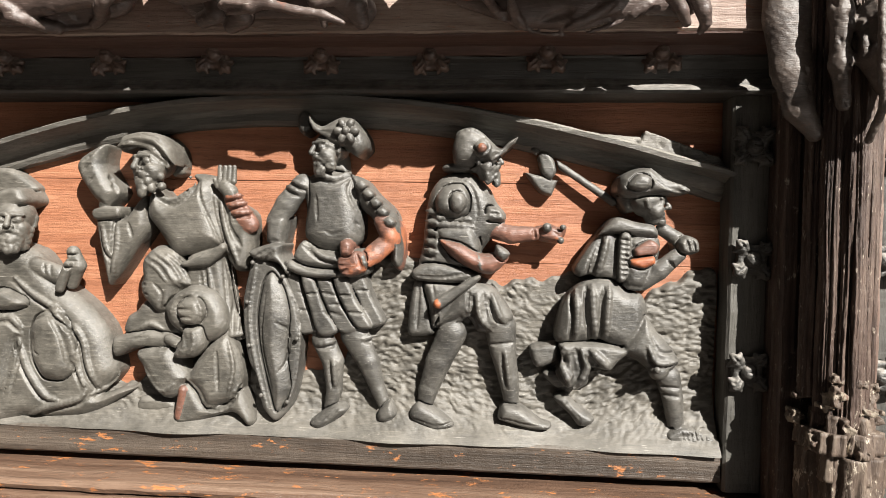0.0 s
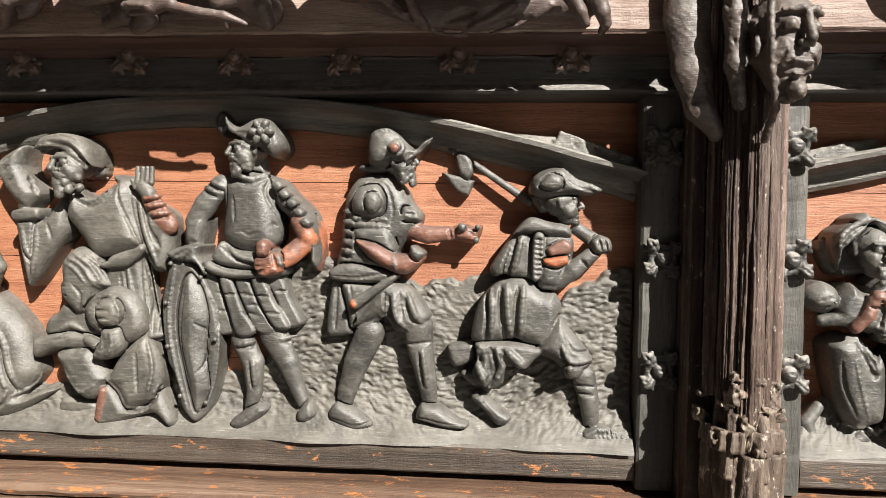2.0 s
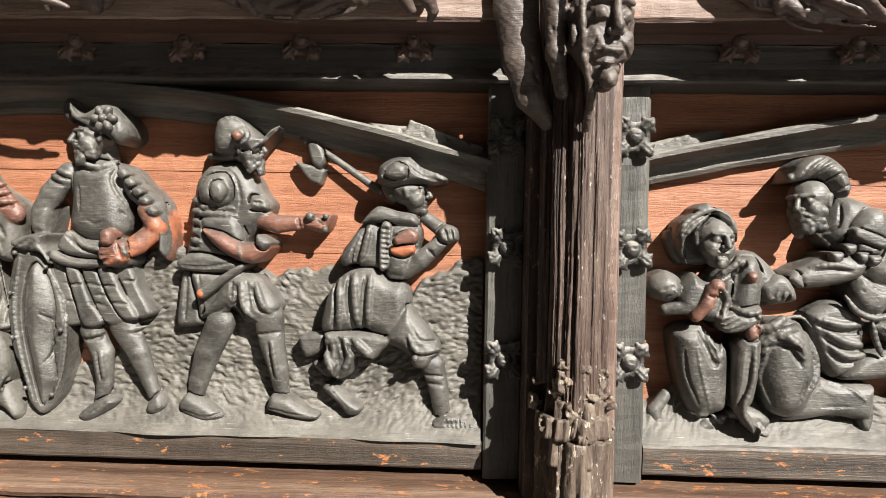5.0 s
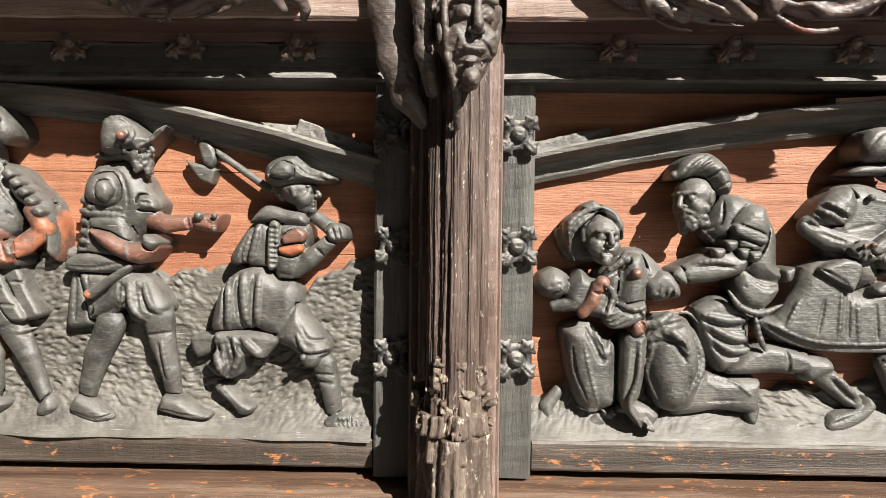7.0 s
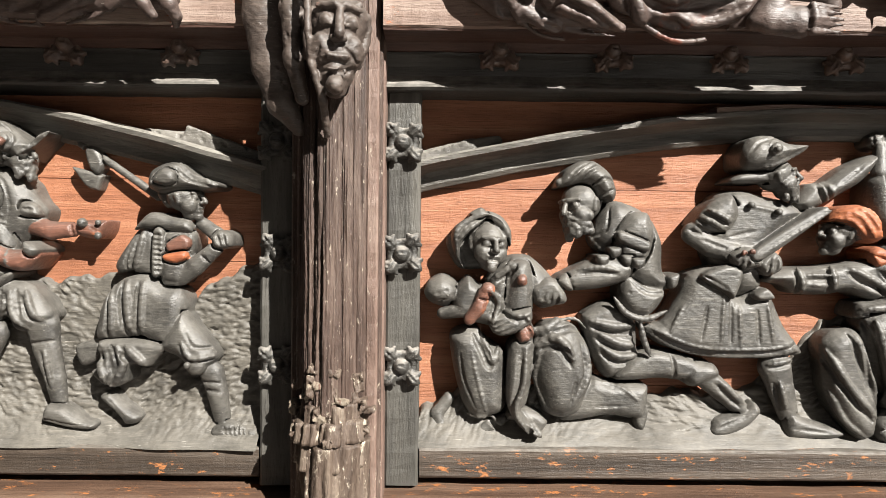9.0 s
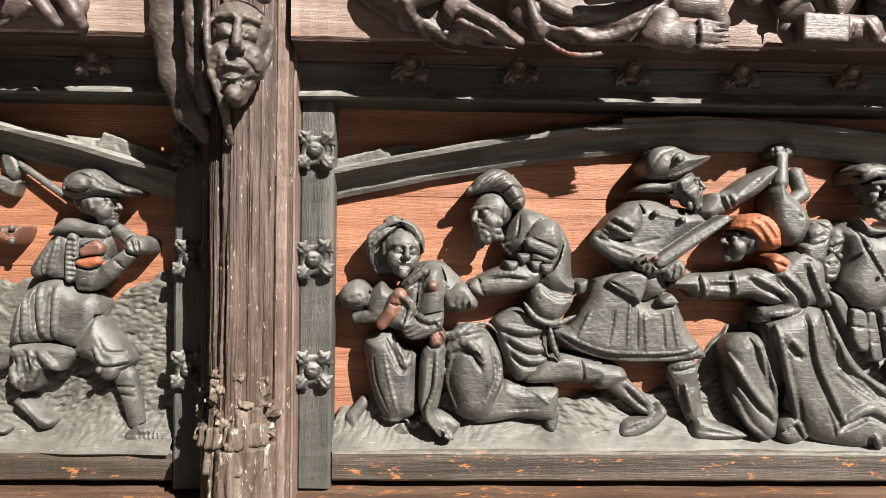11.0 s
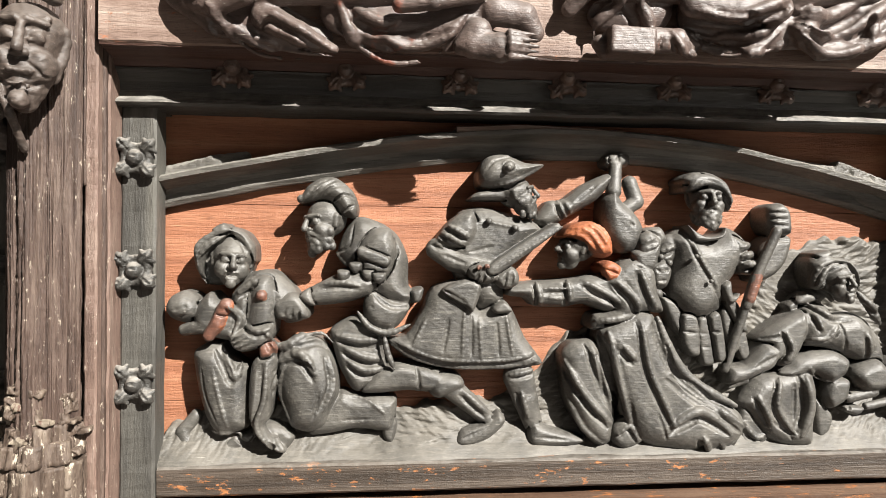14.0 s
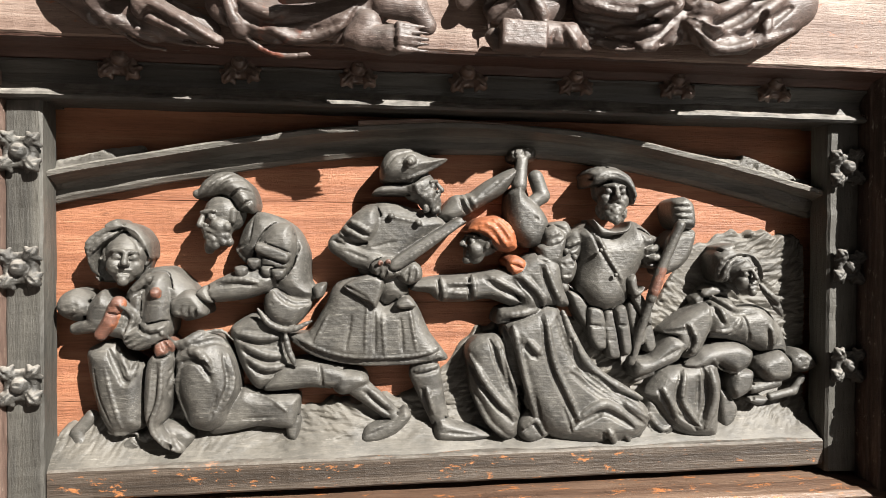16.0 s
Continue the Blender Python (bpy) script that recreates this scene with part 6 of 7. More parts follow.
c.cut((319.3, 161.7, 25, 1.3), (321.9, 158.4, 25, 1.3))
c.limb((277.3, 189.7, 17, 7.4), (265.6, 173.8, 18, 8.8), (257.8, 160.8, 18, 7.9))
c.fold((269.4, 192, 25, 1.8), (281.5, 187.1, 25, 1.8))
c.fold((266, 187.7, 25, 1.8), (278.1, 182, 25, 1.8))
c.plate(((251.5, 163.2), (267.6, 165.6), (265.6, 149), (263.1, 143.4), (250.4, 144.9)), 16, 10, 8)
c.fold((251.8, 146.2, 25, 1.8), (265.2, 144.4, 25, 1.8))
c.plate(((252.9, 143.4), (265.4, 144), (264.2, 136.4), (270.7, 125.7), (268.2, 121.4), (261.7, 129.7), (250.9, 131.5), (242.2, 133.5), (240, 138.1)), 26, 5, 5)
c.cut((245.4, 133.8, 25, 1.3), (256.2, 140.4, 25, 1.3))
c.cut((251.9, 131, 25, 1.3), (259.6, 138.4, 25, 1.3))
c.plate(((314.5, 195.3), (325.2, 193.3), (336, 181.7), (348.9, 169.4), (353.8, 150.6), (354.9, 133.8), (351.7, 127.1), (345.2, 131.5), (345.1, 142), (340.7, 150.4), (329.9, 164.9), (321.2, 173.1)), 16, 12, 12)
c.plate(((319.4, 189.3), (324, 192.2), (328.7, 188.6), (327, 184.4), (322, 184.8)), 28, 3, 4)
c.plate(((325, 183.2), (329.5, 186.1), (334.2, 182.4), (332.6, 178.3), (327.6, 178.7)), 28, 3, 4)
c.plate(((330.5, 176.6), (335.1, 179.6), (339.7, 175.9), (338.1, 171.8), (333.1, 172.1)), 28, 3, 4)
c.plate(((335.6, 170.1), (340.2, 173.1), (344.8, 169.4), (343.2, 165.3), (338.2, 165.6)), 28, 3, 4)
c.plate(((340.7, 162.8), (345.3, 165.7), (349.9, 162.1), (348.3, 158), (343.3, 158.3)), 28, 3, 4)
c.plate(((343.7, 170.7), (353.7, 158.2), (355.8, 133.6), (352.6, 124.6), (346.9, 129.2), (346.6, 146.2)), 12, 8, 5, m=1)
c.limb((345.7, 148.8, 20, 7.4), (333.8, 137.7, 24, 7.4), (326.3, 131.9, 28, 6.1), m=1)
c.limb((339.4, 162, 24, 6.1), (345.1, 150.4, 22, 6.6), m=1)
c.plate(((308.4, 134.6), (320, 139.8), (328.8, 137.9), (329, 125.6), (316.1, 120.7), (308.9, 125.1)), 30, 6, 6, m=1)
c.plate(((309.8, 145.8), (314.7, 148.7), (319, 145.1), (318.2, 136.9), (310.7, 136.3)), 32, 4, 5, m=1)
c.cut((307, 132.2, 25, 1.3), (318, 133.7, 25, 1.3))
c.cut((307, 128.8, 25, 1.3), (318.1, 129.1, 25, 1.3))
c.cut((308.8, 125.1, 25, 1.3), (318.1, 124.5, 25, 1.3))
c.fold((325.6, 139.3, 25, 1.8), (330, 126.8, 25, 1.8))
c.plate(((279.8, 146.8), (290.6, 140.7), (309.9, 138.9), (324.7, 141.7), (325.6, 133.4), (307.9, 126.3), (284.3, 127.9), (272.7, 134)), 23, 5, 6)
c.plate(((270.6, 132.3), (284.8, 126.7), (308.3, 125.6), (327.7, 131), (329.5, 122.7), (308.4, 118.9), (282.8, 119.6), (268.1, 125.5)), 25, 4, 5)
c.fold((282, 146, 25, 1.8), (295, 136.1, 25, 1.8), (307.8, 132.2, 25, 1.8))
c.cut((271.4, 132.3, 25, 1.3), (286.5, 125.9, 25, 1.3), (307.9, 124.6, 25, 1.3), (327, 129.3, 25, 1.3))
c.plate(((265, 122.4), (276, 120.1), (282.8, 98), (290.4, 78.9), (280.9, 75.2), (273, 78), (270.1, 97.7)), 17, 4, 4, k=0.2)
c.plate(((278, 120.1), (288.8, 118.6), (297.6, 96.9), (307.7, 80.2), (299.6, 75.3), (291, 77.6), (284.3, 98.6)), 22, 4, 4, k=0.2)
c.plate(((289.1, 118.5), (301.1, 118.4), (310, 99.1), (323.1, 82.5), (314.2, 76.7), (305.5, 80.7), (296.6, 98.7)), 20, 4, 4, k=0.2)
c.plate(((302.8, 119), (313.4, 120.1), (321.3, 103.9), (333.5, 84.1), (325.4, 81.3), (319, 84.9), (310.3, 99.4)), 23, 4, 4, k=0.2)
c.plate(((312, 120.7), (324.4, 123.9), (333.3, 103.8), (342, 87.2), (335.3, 82.3), (328.8, 84.7), (320, 105.6)), 19, 4, 4, k=0.2)
c.cut((274.7, 107.8, 25, 1.3), (283.3, 107.2, 25, 1.3))
c.cut((274, 94.3, 25, 1.3), (287.8, 93.8, 25, 1.3))
c.cut((283.3, 107.2, 25, 1.3), (291.9, 107.4, 25, 1.3))
c.cut((293.2, 108.3, 25, 1.3), (304.7, 106.1, 25, 1.3))
c.cut((296.3, 94.1, 25, 1.3), (310.9, 91.1, 25, 1.3))
c.cut((299.7, 99.2, 25, 1.3), (310, 99.5, 25, 1.3))
c.cut((307.3, 107, 25, 1.3), (317.5, 106.4, 25, 1.3))
c.cut((313.4, 94.5, 25, 1.3), (327.1, 93.2, 25, 1.3))
c.cut((320, 110.2, 25, 1.3), (330.2, 110.1, 25, 1.3))
c.limb((293.9, 72, 15, 8.8), (302, 55, 15, 8.3), (302.6, 32.9, 13, 6.1), (299.7, 20.6, 13, 4.8))
c.plate(((284.4, 8.6), (296.9, 19), (307.7, 23.3), (313.9, 18.4), (299.2, 7), (291.4, 3.2)), 16, 7, 6)
c.limb((318.3, 76.2, 15, 10.9), (329, 55.9, 15, 8.3), (336.7, 34.1, 13, 5.7), (341.2, 23.5, 13, 4.8))
c.plate(((337.3, 11.6), (337.2, 18.5), (346.5, 27), (351.8, 16.9), (345, 10.7)), 16, 7, 6)
c.fold((289.8, 68.5, 25, 1.8), (305.2, 71.5, 25, 1.8))
c.fold((325.6, 73.8, 25, 1.8), (339.2, 76.8, 25, 1.8))
c.cut((296.5, 10.9, 25, 1.3), (307.6, 20.8, 25, 1.3))
c.fold((303.7, 57.1, 25, 1.8), (304.8, 35.9, 25, 1.8))
c.build("carved_figure", [FIGURE, RUBBED, FRESH], LEFT, "standing captain in plumed hat with reddened arm, oak carving", group='figures of the scenes')

c = Carving(STEP, 1.0)
c.plate(((239.7, 131.5), (244, 135.8), (259.4, 127.6), (268.3, 115), (275, 98.2), (278.3, 76.9), (276, 46.9), (271.9, 23.1), (259.8, 9.2), (249.1, 20), (245, 41.5), (238.2, 54.2), (234.5, 75.6), (233.4, 101.3)), 20, 4, 4)
c.plate(((250, 114.9), (256.4, 122.7), (265.2, 111), (270.2, 90), (267.9, 64.4), (271.2, 34.7), (261, 16.8), (255.2, 34.1), (248.3, 63.8), (245.9, 89.3)), 22, 8, 20)
c.fold((244.1, 128.3, 25, 1.3), (239.3, 89.1, 25, 1.3), (244, 55.1, 25, 1.3), (253.9, 19.5, 25, 1.3))
c.fold((262.8, 123.6, 25, 1.3), (276.6, 90.1, 25, 1.3), (275.4, 47.6, 25, 1.3), (269.6, 22.6, 25, 1.3))
c.cut((261.1, 85.4, 25, 1.3), (269.8, 77.2, 25, 1.3), (268.3, 55.9, 25, 1.3), (262.4, 47.1, 25, 1.3))
c.cut((252.2, 106.4, 25, 1.3), (249, 72.3, 25, 1.3), (257.3, 34.1, 25, 1.3))
c.limb((242.7, 129.6, 27, 1.8), k=0.3)
c.limb((238.6, 99.9, 27, 1.8), k=0.3)
c.limb((240.3, 67.3, 27, 1.8), k=0.3)
c.limb((250.2, 30.1, 27, 1.8), k=0.3)
c.limb((270.2, 25.8, 27, 1.8), k=0.3)
c.limb((277, 73.5, 27, 1.8), k=0.3)
c.limb((265.7, 119.6, 27, 1.8), k=0.3)
c.build("carved_shield", [FIGURE, RUBBED, FRESH], LEFT, "long kite-shaped carved shield with riveted rim, dark oak", category='shield')

c = Carving(STEP, 1.0)
c.head(411.8, 207.3, 20, 0.8, face=78, nod=-4, beard=0.9)
c.plate(((391.4, 219.5), (394.5, 228), (404.6, 230.9), (413.2, 226.5), (425.1, 215.7), (431, 220.6), (438.1, 224.2), (433.4, 218.2), (424.8, 210.1), (420.1, 204), (411.1, 205.9), (405.1, 202.7), (392.9, 203.8), (390.7, 212.2)), 27, 9, 12)
c.limb((412.2, 215.3, 33, 7), k=0.4)
c.limb((412.4, 214.4, 40, 3.5), m=1, k=0.3)
c.cut((405.9, 216.3, 25, 1.3), (411.9, 222.5, 25, 1.3), (418.2, 216.4, 25, 1.3), (412.2, 210.3, 25, 1.3), (405.9, 216.3, 25, 1.3))
c.fold((419.2, 207, 25, 1.3), (431.2, 216.5, 25, 1.3), (437.9, 224.3, 25, 1.3))
c.fold((393.4, 225.2, 25, 1.3), (404.5, 228.6, 25, 1.3), (414.8, 222.9, 25, 1.3))
c.plate(((383.3, 200.5), (386.1, 205), (402.7, 206), (409.4, 202.8), (398.7, 198.6)), 20, 5, 4)
c.plate(((373.8, 183.5), (384, 196.5), (402.7, 199.2), (417.4, 189), (423.9, 176.7), (430.6, 168.5), (428.3, 159.4), (420.2, 151), (412.2, 139.2), (412.4, 125.8), (368, 124.8), (369.4, 146.7), (370.8, 163.4)), 15, 12, 16)
c.cut((386.6, 193.2, 25, 1.3), (403.1, 190.5, 25, 1.3), (409.6, 172.2, 25, 1.3), (407.8, 159.8, 25, 1.3))
c.plate(((378.9, 179), (384.9, 187.6), (397.1, 190.2), (403.8, 182.2), (403.2, 169.5), (393.5, 165.3), (380.7, 169.2)), 25, 8, 10)
c.plate(((389.6, 177.2), (391.9, 183.3), (398.8, 183.4), (402.1, 175.7), (397.8, 169.2), (391.7, 170.4)), 32, 5, 6)
c.fold((378, 165.1, 25, 1.8), (404.4, 164.3, 25, 1.8))
c.fold((377.2, 160.6, 25, 2.2), (406.2, 159, 25, 2.2))
c.fold((370.4, 170.8, 25, 2.2), (379.6, 168.8, 25, 2.2))
c.fold((370.5, 163.3, 25, 2.2), (379.7, 161.4, 25, 2.2))
c.fold((370.6, 155.9, 25, 2.2), (379.8, 154, 25, 2.2))
c.fold((370.8, 148.4, 25, 2.2), (379.9, 146.5, 25, 2.2))
c.fold((370.9, 141.8, 25, 2.2), (380.1, 139.9, 25, 2.2))
c.plate(((380.5, 158.5), (405.7, 161.4), (413, 143.5), (408.3, 131), (387.5, 138), (380.7, 147)), 21, 9, 10)
c.plate(((382, 149.5), (398, 147.4), (412.4, 139.5), (424.5, 140.6), (433.1, 137.5), (428.8, 131.3), (420.8, 125), (408.6, 126.8), (392.1, 136.7)), 27, 8, 8, m=1)
c.plate(((423.6, 146.3), (429.7, 144), (433.8, 140), (428.7, 134.7), (423, 138.6)), 31, 5, 5)
c.fold((410.2, 140.1, 25, 1.3), (413.3, 127.8, 25, 1.3))
c.limb((418.4, 158, 15, 6.6), (434.7, 153.7, 17, 6.6), (451.6, 154.8, 18, 5.3), m=1)
c.cut((450.2, 160.5, 25, 1.3), (452.1, 148.3, 25, 1.3))
c.plate(((452.2, 159.8), (463.2, 162), (469.4, 160.1), (475, 161.8), (474, 154.8), (469.6, 148.1), (459.4, 148.8), (453.2, 151.6)), 16, 8, 6, m=1)
c.limb((460, 159.5, 24, 3.5), k=0.3)
c.limb((471.3, 159.7, 24, 2.2), k=0.3)
c.limb((470.1, 150.2, 22, 2.6), k=0.3)
c.cut((462.8, 158.7, 25, 1.3), (468.9, 153.5, 25, 1.3))
c.plate(((416.9, 174.4), (426, 172.4), (429.8, 164.3), (420, 162.9), (414.6, 165.7)), 22, 5, 5)
c.cut((419.1, 169, 25, 1.3), (427.3, 168.3, 25, 1.3))
c.plate(((367.6, 130.1), (379.3, 132.4), (404.2, 127.6), (413, 122.8), (400.3, 118), (383.7, 117.6), (364.9, 119.2), (361.4, 124.9)), 22, 5, 6)
c.cut((364.9, 122.6, 25, 1.3), (383.7, 121.4, 25, 1.3), (402.3, 125.1, 25, 1.3))
c.plate(((363, 117.7), (371.1, 117), (374.9, 98.1), (379, 79.1), (366.7, 76.1), (358.5, 78.5), (359.9, 99.8)), 14, 5, 6)
c.plate(((370.8, 117.4), (391.8, 117), (404.4, 109.8), (403.1, 93.1), (388.1, 85.9), (377.7, 83.5), (374.4, 100.7)), 18, 6, 8)
c.cut((367.1, 115.6, 25, 1.3), (365.6, 82.2, 25, 1.3))
c.cut((377.6, 115.8, 25, 1.3), (382.2, 86.9, 25, 1.3))
c.fold((379.3, 84.7, 25, 1.8), (392.6, 89.2, 25, 1.8), (404, 97, 25, 1.8))
c.plate(((380.2, 105.1), (408.6, 123.5), (412.3, 120.7), (388.5, 101.6), (383.2, 99)), 28, 3, 3)
c.limb((382.2, 102.6, 28, 3.5), m=2)
c.plate(((400.3, 118.3), (420.9, 115.5), (433.6, 100.6), (437, 91.1), (423.7, 82.5), (411.3, 82.1), (402.8, 92.7), (380, 84.5), (388.1, 99.3)), 20, 9, 13)
c.fold((410.8, 110.4, 25, 2.2), (413.1, 94, 25, 2.2), (421.6, 83.9, 25, 2.2))
c.fold((421, 110.7, 25, 2.2), (427.5, 94.4, 25, 2.2), (433.8, 88.4, 25, 2.2))
c.fold((406.8, 102.1, 25, 2.2), (398.7, 91.5, 25, 2.2), (386.4, 85.7, 25, 2.2))
c.cut((414.9, 112.6, 25, 1.3), (418.1, 94.1, 25, 1.3))
c.cut((404.5, 113.6, 25, 1.3), (404, 97.8, 25, 1.3))
c.limb((392.2, 79.6, 17, 10.9), (382.3, 57.9, 16, 9.6), (374.8, 35.8, 14, 7.4), (372.4, 24.7, 13, 6.1))
c.plate(((361.2, 19.2), (367.9, 27.5), (380.7, 22.5), (392.3, 14.5), (394.5, 9.5), (381, 6.3), (363.9, 12.9)), 16, 8, 7)
c.cut((363.7, 16.3, 25, 1.3), (380.6, 10.7, 25, 1.3), (393.9, 13.3, 25, 1.3))
c.limb((427.8, 85.8, 17, 11.8), (430.2, 68, 16, 9.6), (434.9, 46.6, 14, 7.4), (437.3, 29.4, 13, 5.7))
c.plate(((427.4, 19.3), (431, 27.9), (443.4, 27.1), (458.1, 17.6), (466.8, 14.6), (464.5, 9.9), (450, 10.2), (429.1, 15.6)), 16, 8, 7)
c.cut((428.6, 19, 25, 1.3), (449.6, 14, 25, 1.3), (464.7, 13.8, 25, 1.3))
c.cut((419.7, 72.6, 25, 1.3), (440.2, 74.9, 25, 1.3))
c.fold((432.1, 67.7, 25, 1.8), (435.6, 40.8, 25, 1.8))
c.build("carved_figure", [FIGURE, RUBBED, FRESH], LEFT, "armoured soldier in beaked helmet with red arms, oak carving", group='figures of the scenes')

c = Carving(STEP, 1.0)
c.limb((450.5, 217.2, 8, 2.6), (473.6, 203, 9, 2.6), (508.8, 179.1, 11, 3.1))
c.plate(((443.6, 201), (443.6, 201), (468.3, 194.5), (468.3, 194.5), (464, 183.2), (464, 183.2), (455.2, 186)), 9, 3, 3)
c.plate(((453.4, 211.2), (455.8, 216.3), (462.5, 215.5), (467.8, 203), (463.4, 195.4), (457, 199.5)), 8, 3, 4)
c.build("carved_axe", [FIGURE, RUBBED, FRESH], LEFT, "long-handled carved axe raised under the arch, dark oak", category='axe')

c = Carving(STEP, 1.0)
c.head(532, 177.1, 19, 0.78, face=80, nod=-2)
c.plate(((509, 184.5), (509.9, 195.3), (518.4, 201.3), (530, 202.6), (541.8, 193.6), (558.1, 188.3), (555.9, 184.3), (542.1, 183.4), (530.5, 183.2), (518.9, 181.1)), 27, 9, 10)
c.cut((511.4, 181.7, 25, 1.3), (531.8, 184, 25, 1.3), (549.8, 183.4, 25, 1.3))
c.fold((531.3, 202, 25, 1.8), (540.2, 193.3, 25, 1.8), (558.3, 187.1, 25, 1.8))
c.plate(((514.3, 188.9), (521, 197.6), (529.5, 196.1), (530.8, 189.1), (523.2, 185.9)), 35, 4, 6)
c.plate(((510.4, 182.8), (519.2, 183.7), (527.8, 175.7), (518.3, 170.7), (512.2, 177.1)), 17, 6, 6)
c.fold((512.2, 179.3, 25, 1.3), (520.3, 173, 25, 1.3))
c.plate(((496.7, 154.8), (508.3, 167.5), (524.2, 164.2), (536, 161.9), (538.6, 153.6), (524.5, 154.1), (504.7, 156.2)), 24, 5, 6)
c.plate(((497.6, 155.2), (507.6, 160.7), (514.3, 145.3), (515, 120), (502.5, 121.8), (492.3, 126), (484.3, 123.8), (480.9, 129.9), (489.8, 144.9)), 18, 6, 10)
c.fold((503.3, 153.3, 25, 2.2), (499.7, 137.1, 25, 2.2), (496, 124, 25, 2.2))
c.cut((497, 151.2, 25, 1.3), (491.3, 136.9, 25, 1.3), (489.6, 126.7, 25, 1.3))
c.plate(((511.5, 153.9), (519.3, 154.4), (517.3, 125.5), (510.7, 122.9)), 27, 2, 3)
c.cut((512.1, 151.5, 25, 1.3), (518.4, 150.8, 25, 1.3))
c.cut((512.2, 147.8, 25, 1.3), (518.5, 147.1, 25, 1.3))
c.cut((512.3, 144.2, 25, 1.3), (518.6, 143.5, 25, 1.3))
c.cut((512.4, 140.6, 25, 1.3), (518.7, 139.9, 25, 1.3))
c.cut((512.5, 136.9, 25, 1.3), (518.8, 136.2, 25, 1.3))
c.cut((512.5, 133.3, 25, 1.3), (518.9, 132.6, 25, 1.3))
c.cut((512.6, 129.6, 25, 1.3), (519, 129, 25, 1.3))
c.cut((512.7, 126, 25, 1.3), (519.1, 125.3, 25, 1.3))
c.plate(((518.9, 154.4), (538.7, 154), (540.5, 141.9), (535.4, 129.7), (530.6, 116.6), (515.4, 118.3), (515.3, 141.4)), 21, 8, 10)
c.plate(((520.8, 144.9), (531.6, 151.9), (538.3, 148.4), (536.6, 141.6), (524.1, 138.9)), 28, 3, 4, m=1)
c.plate(((518.8, 137.6), (534, 140.7), (536.5, 135.6), (528.4, 131), (520.1, 132.8)), 27, 4, 4, m=2)
c.cut((520.3, 138.7, 25, 1.3), (536.8, 141.9, 25, 1.3))
c.fold((515.3, 117.9, 25, 1.8), (530.4, 116.7, 25, 1.8))
c.limb((543.1, 159.7, 17, 4.8), (553.9, 152.2, 19, 5.3), (558.1, 149.4, 21, 4.8))
c.limb((529.6, 121.2, 21, 5.7), (540.2, 129.7, 22, 6.6), (554.1, 142.1, 22, 5.3))
c.plate(((551.9, 150.2), (557.6, 155.5), (565.8, 152.5), (567.2, 144.1), (559.9, 141.6), (553.6, 143)), 24, 6, 5)
c.cut((556.9, 152.7, 25, 1.3), (559.5, 143.9, 25, 1.3))
c.cut((560.8, 153.6, 25, 1.3), (563.4, 144, 25, 1.3))
c.cut((544.8, 138, 25, 1.3), (550.8, 132.1, 25, 1.3))
c.plate(((488, 120.4), (506, 123.3), (518.2, 115), (528.1, 113.2), (533.2, 103.2), (531.3, 84), (519.2, 71.4), (507.1, 75.5), (499, 79.3), (487, 76.9), (468.4, 76.3), (470.4, 95.3), (476.2, 109.8)), 19, 10, 14)
c.fold((493, 119, 25, 2.6), (494.3, 96.2, 25, 2.6), (497.1, 79.2, 25, 2.6))
c.fold((505, 117.7, 25, 2.2), (503.9, 96.5, 25, 2.2), (503.5, 80.2, 25, 2.2))
c.fold((481.8, 114.7, 25, 2.2), (482.7, 95.9, 25, 2.2), (481.9, 77.9, 25, 2.2))
c.cut((488.2, 115.7, 25, 1.3), (489.6, 90, 25, 1.3))
c.cut((499.5, 112.7, 25, 1.3), (500.2, 84.2, 25, 1.3))
c.plate(((470.7, 75), (475, 62.8), (469.1, 54.3), (473.4, 45.8), (481.6, 42), (491.5, 46.5), (493.7, 58.5), (507.3, 56.9), (513.6, 63.7), (523.3, 72.6), (506.9, 75.7), (490.8, 76.8)), 22, 6, 6)
c.fold((473.9, 73.5, 25, 2.6), (473.4, 58.7, 25, 2.6), (481, 43.8, 25, 2.6))
c.fold((486, 72.3, 25, 2.6), (490.4, 59.3, 25, 2.6), (483.5, 43.5, 25, 2.6))
c.fold((492.9, 71.7, 25, 3.1), (506.4, 59.1, 25, 3.1))
c.cut((479.6, 71.3, 25, 2.2), (482.5, 52.9, 25, 2.2))
c.cut((495.1, 63.6, 25, 1.3), (501.6, 57.3, 25, 1.3))
c.plate(((450.2, 70.3), (469.5, 74.7), (471, 62.6), (455.5, 55.4)), 14, 5, 5)
c.plate(((459.9, 50.9), (472.2, 54.2), (477.4, 43.5), (470.5, 40.7)), 12, 5, 5)
c.plate(((514.8, 72), (530.1, 97.3), (540.6, 85.4), (551.2, 73.6), (555.8, 63.2), (541.1, 54.2), (527, 64.3)), 21, 10, 12)
c.cut((534.3, 85.2, 25, 1.3), (540.6, 73.2, 25, 1.3), (552.4, 71.6, 25, 1.3))
c.fold((532.6, 76.2, 25, 1.8), (538.8, 65.1, 25, 1.8), (554.5, 65.6, 25, 1.8))
c.limb((541.2, 58.8, 24, 7.4))
c.limb((538.1, 60.3, 33, 2.6), k=0.3)
c.cut((544.3, 81.5, 25, 1.3), (550.3, 75.6, 25, 1.3))
c.limb((549.9, 52.3, 17, 8.8), (553.8, 36.8, 16, 7.4), (556.9, 16.9, 14, 6.1))
c.cut((541, 40.7, 25, 1.3), (557.6, 38.9, 25, 1.3))
c.cut((540.9, 46.4, 25, 1.3), (557.4, 45.4, 25, 1.3))
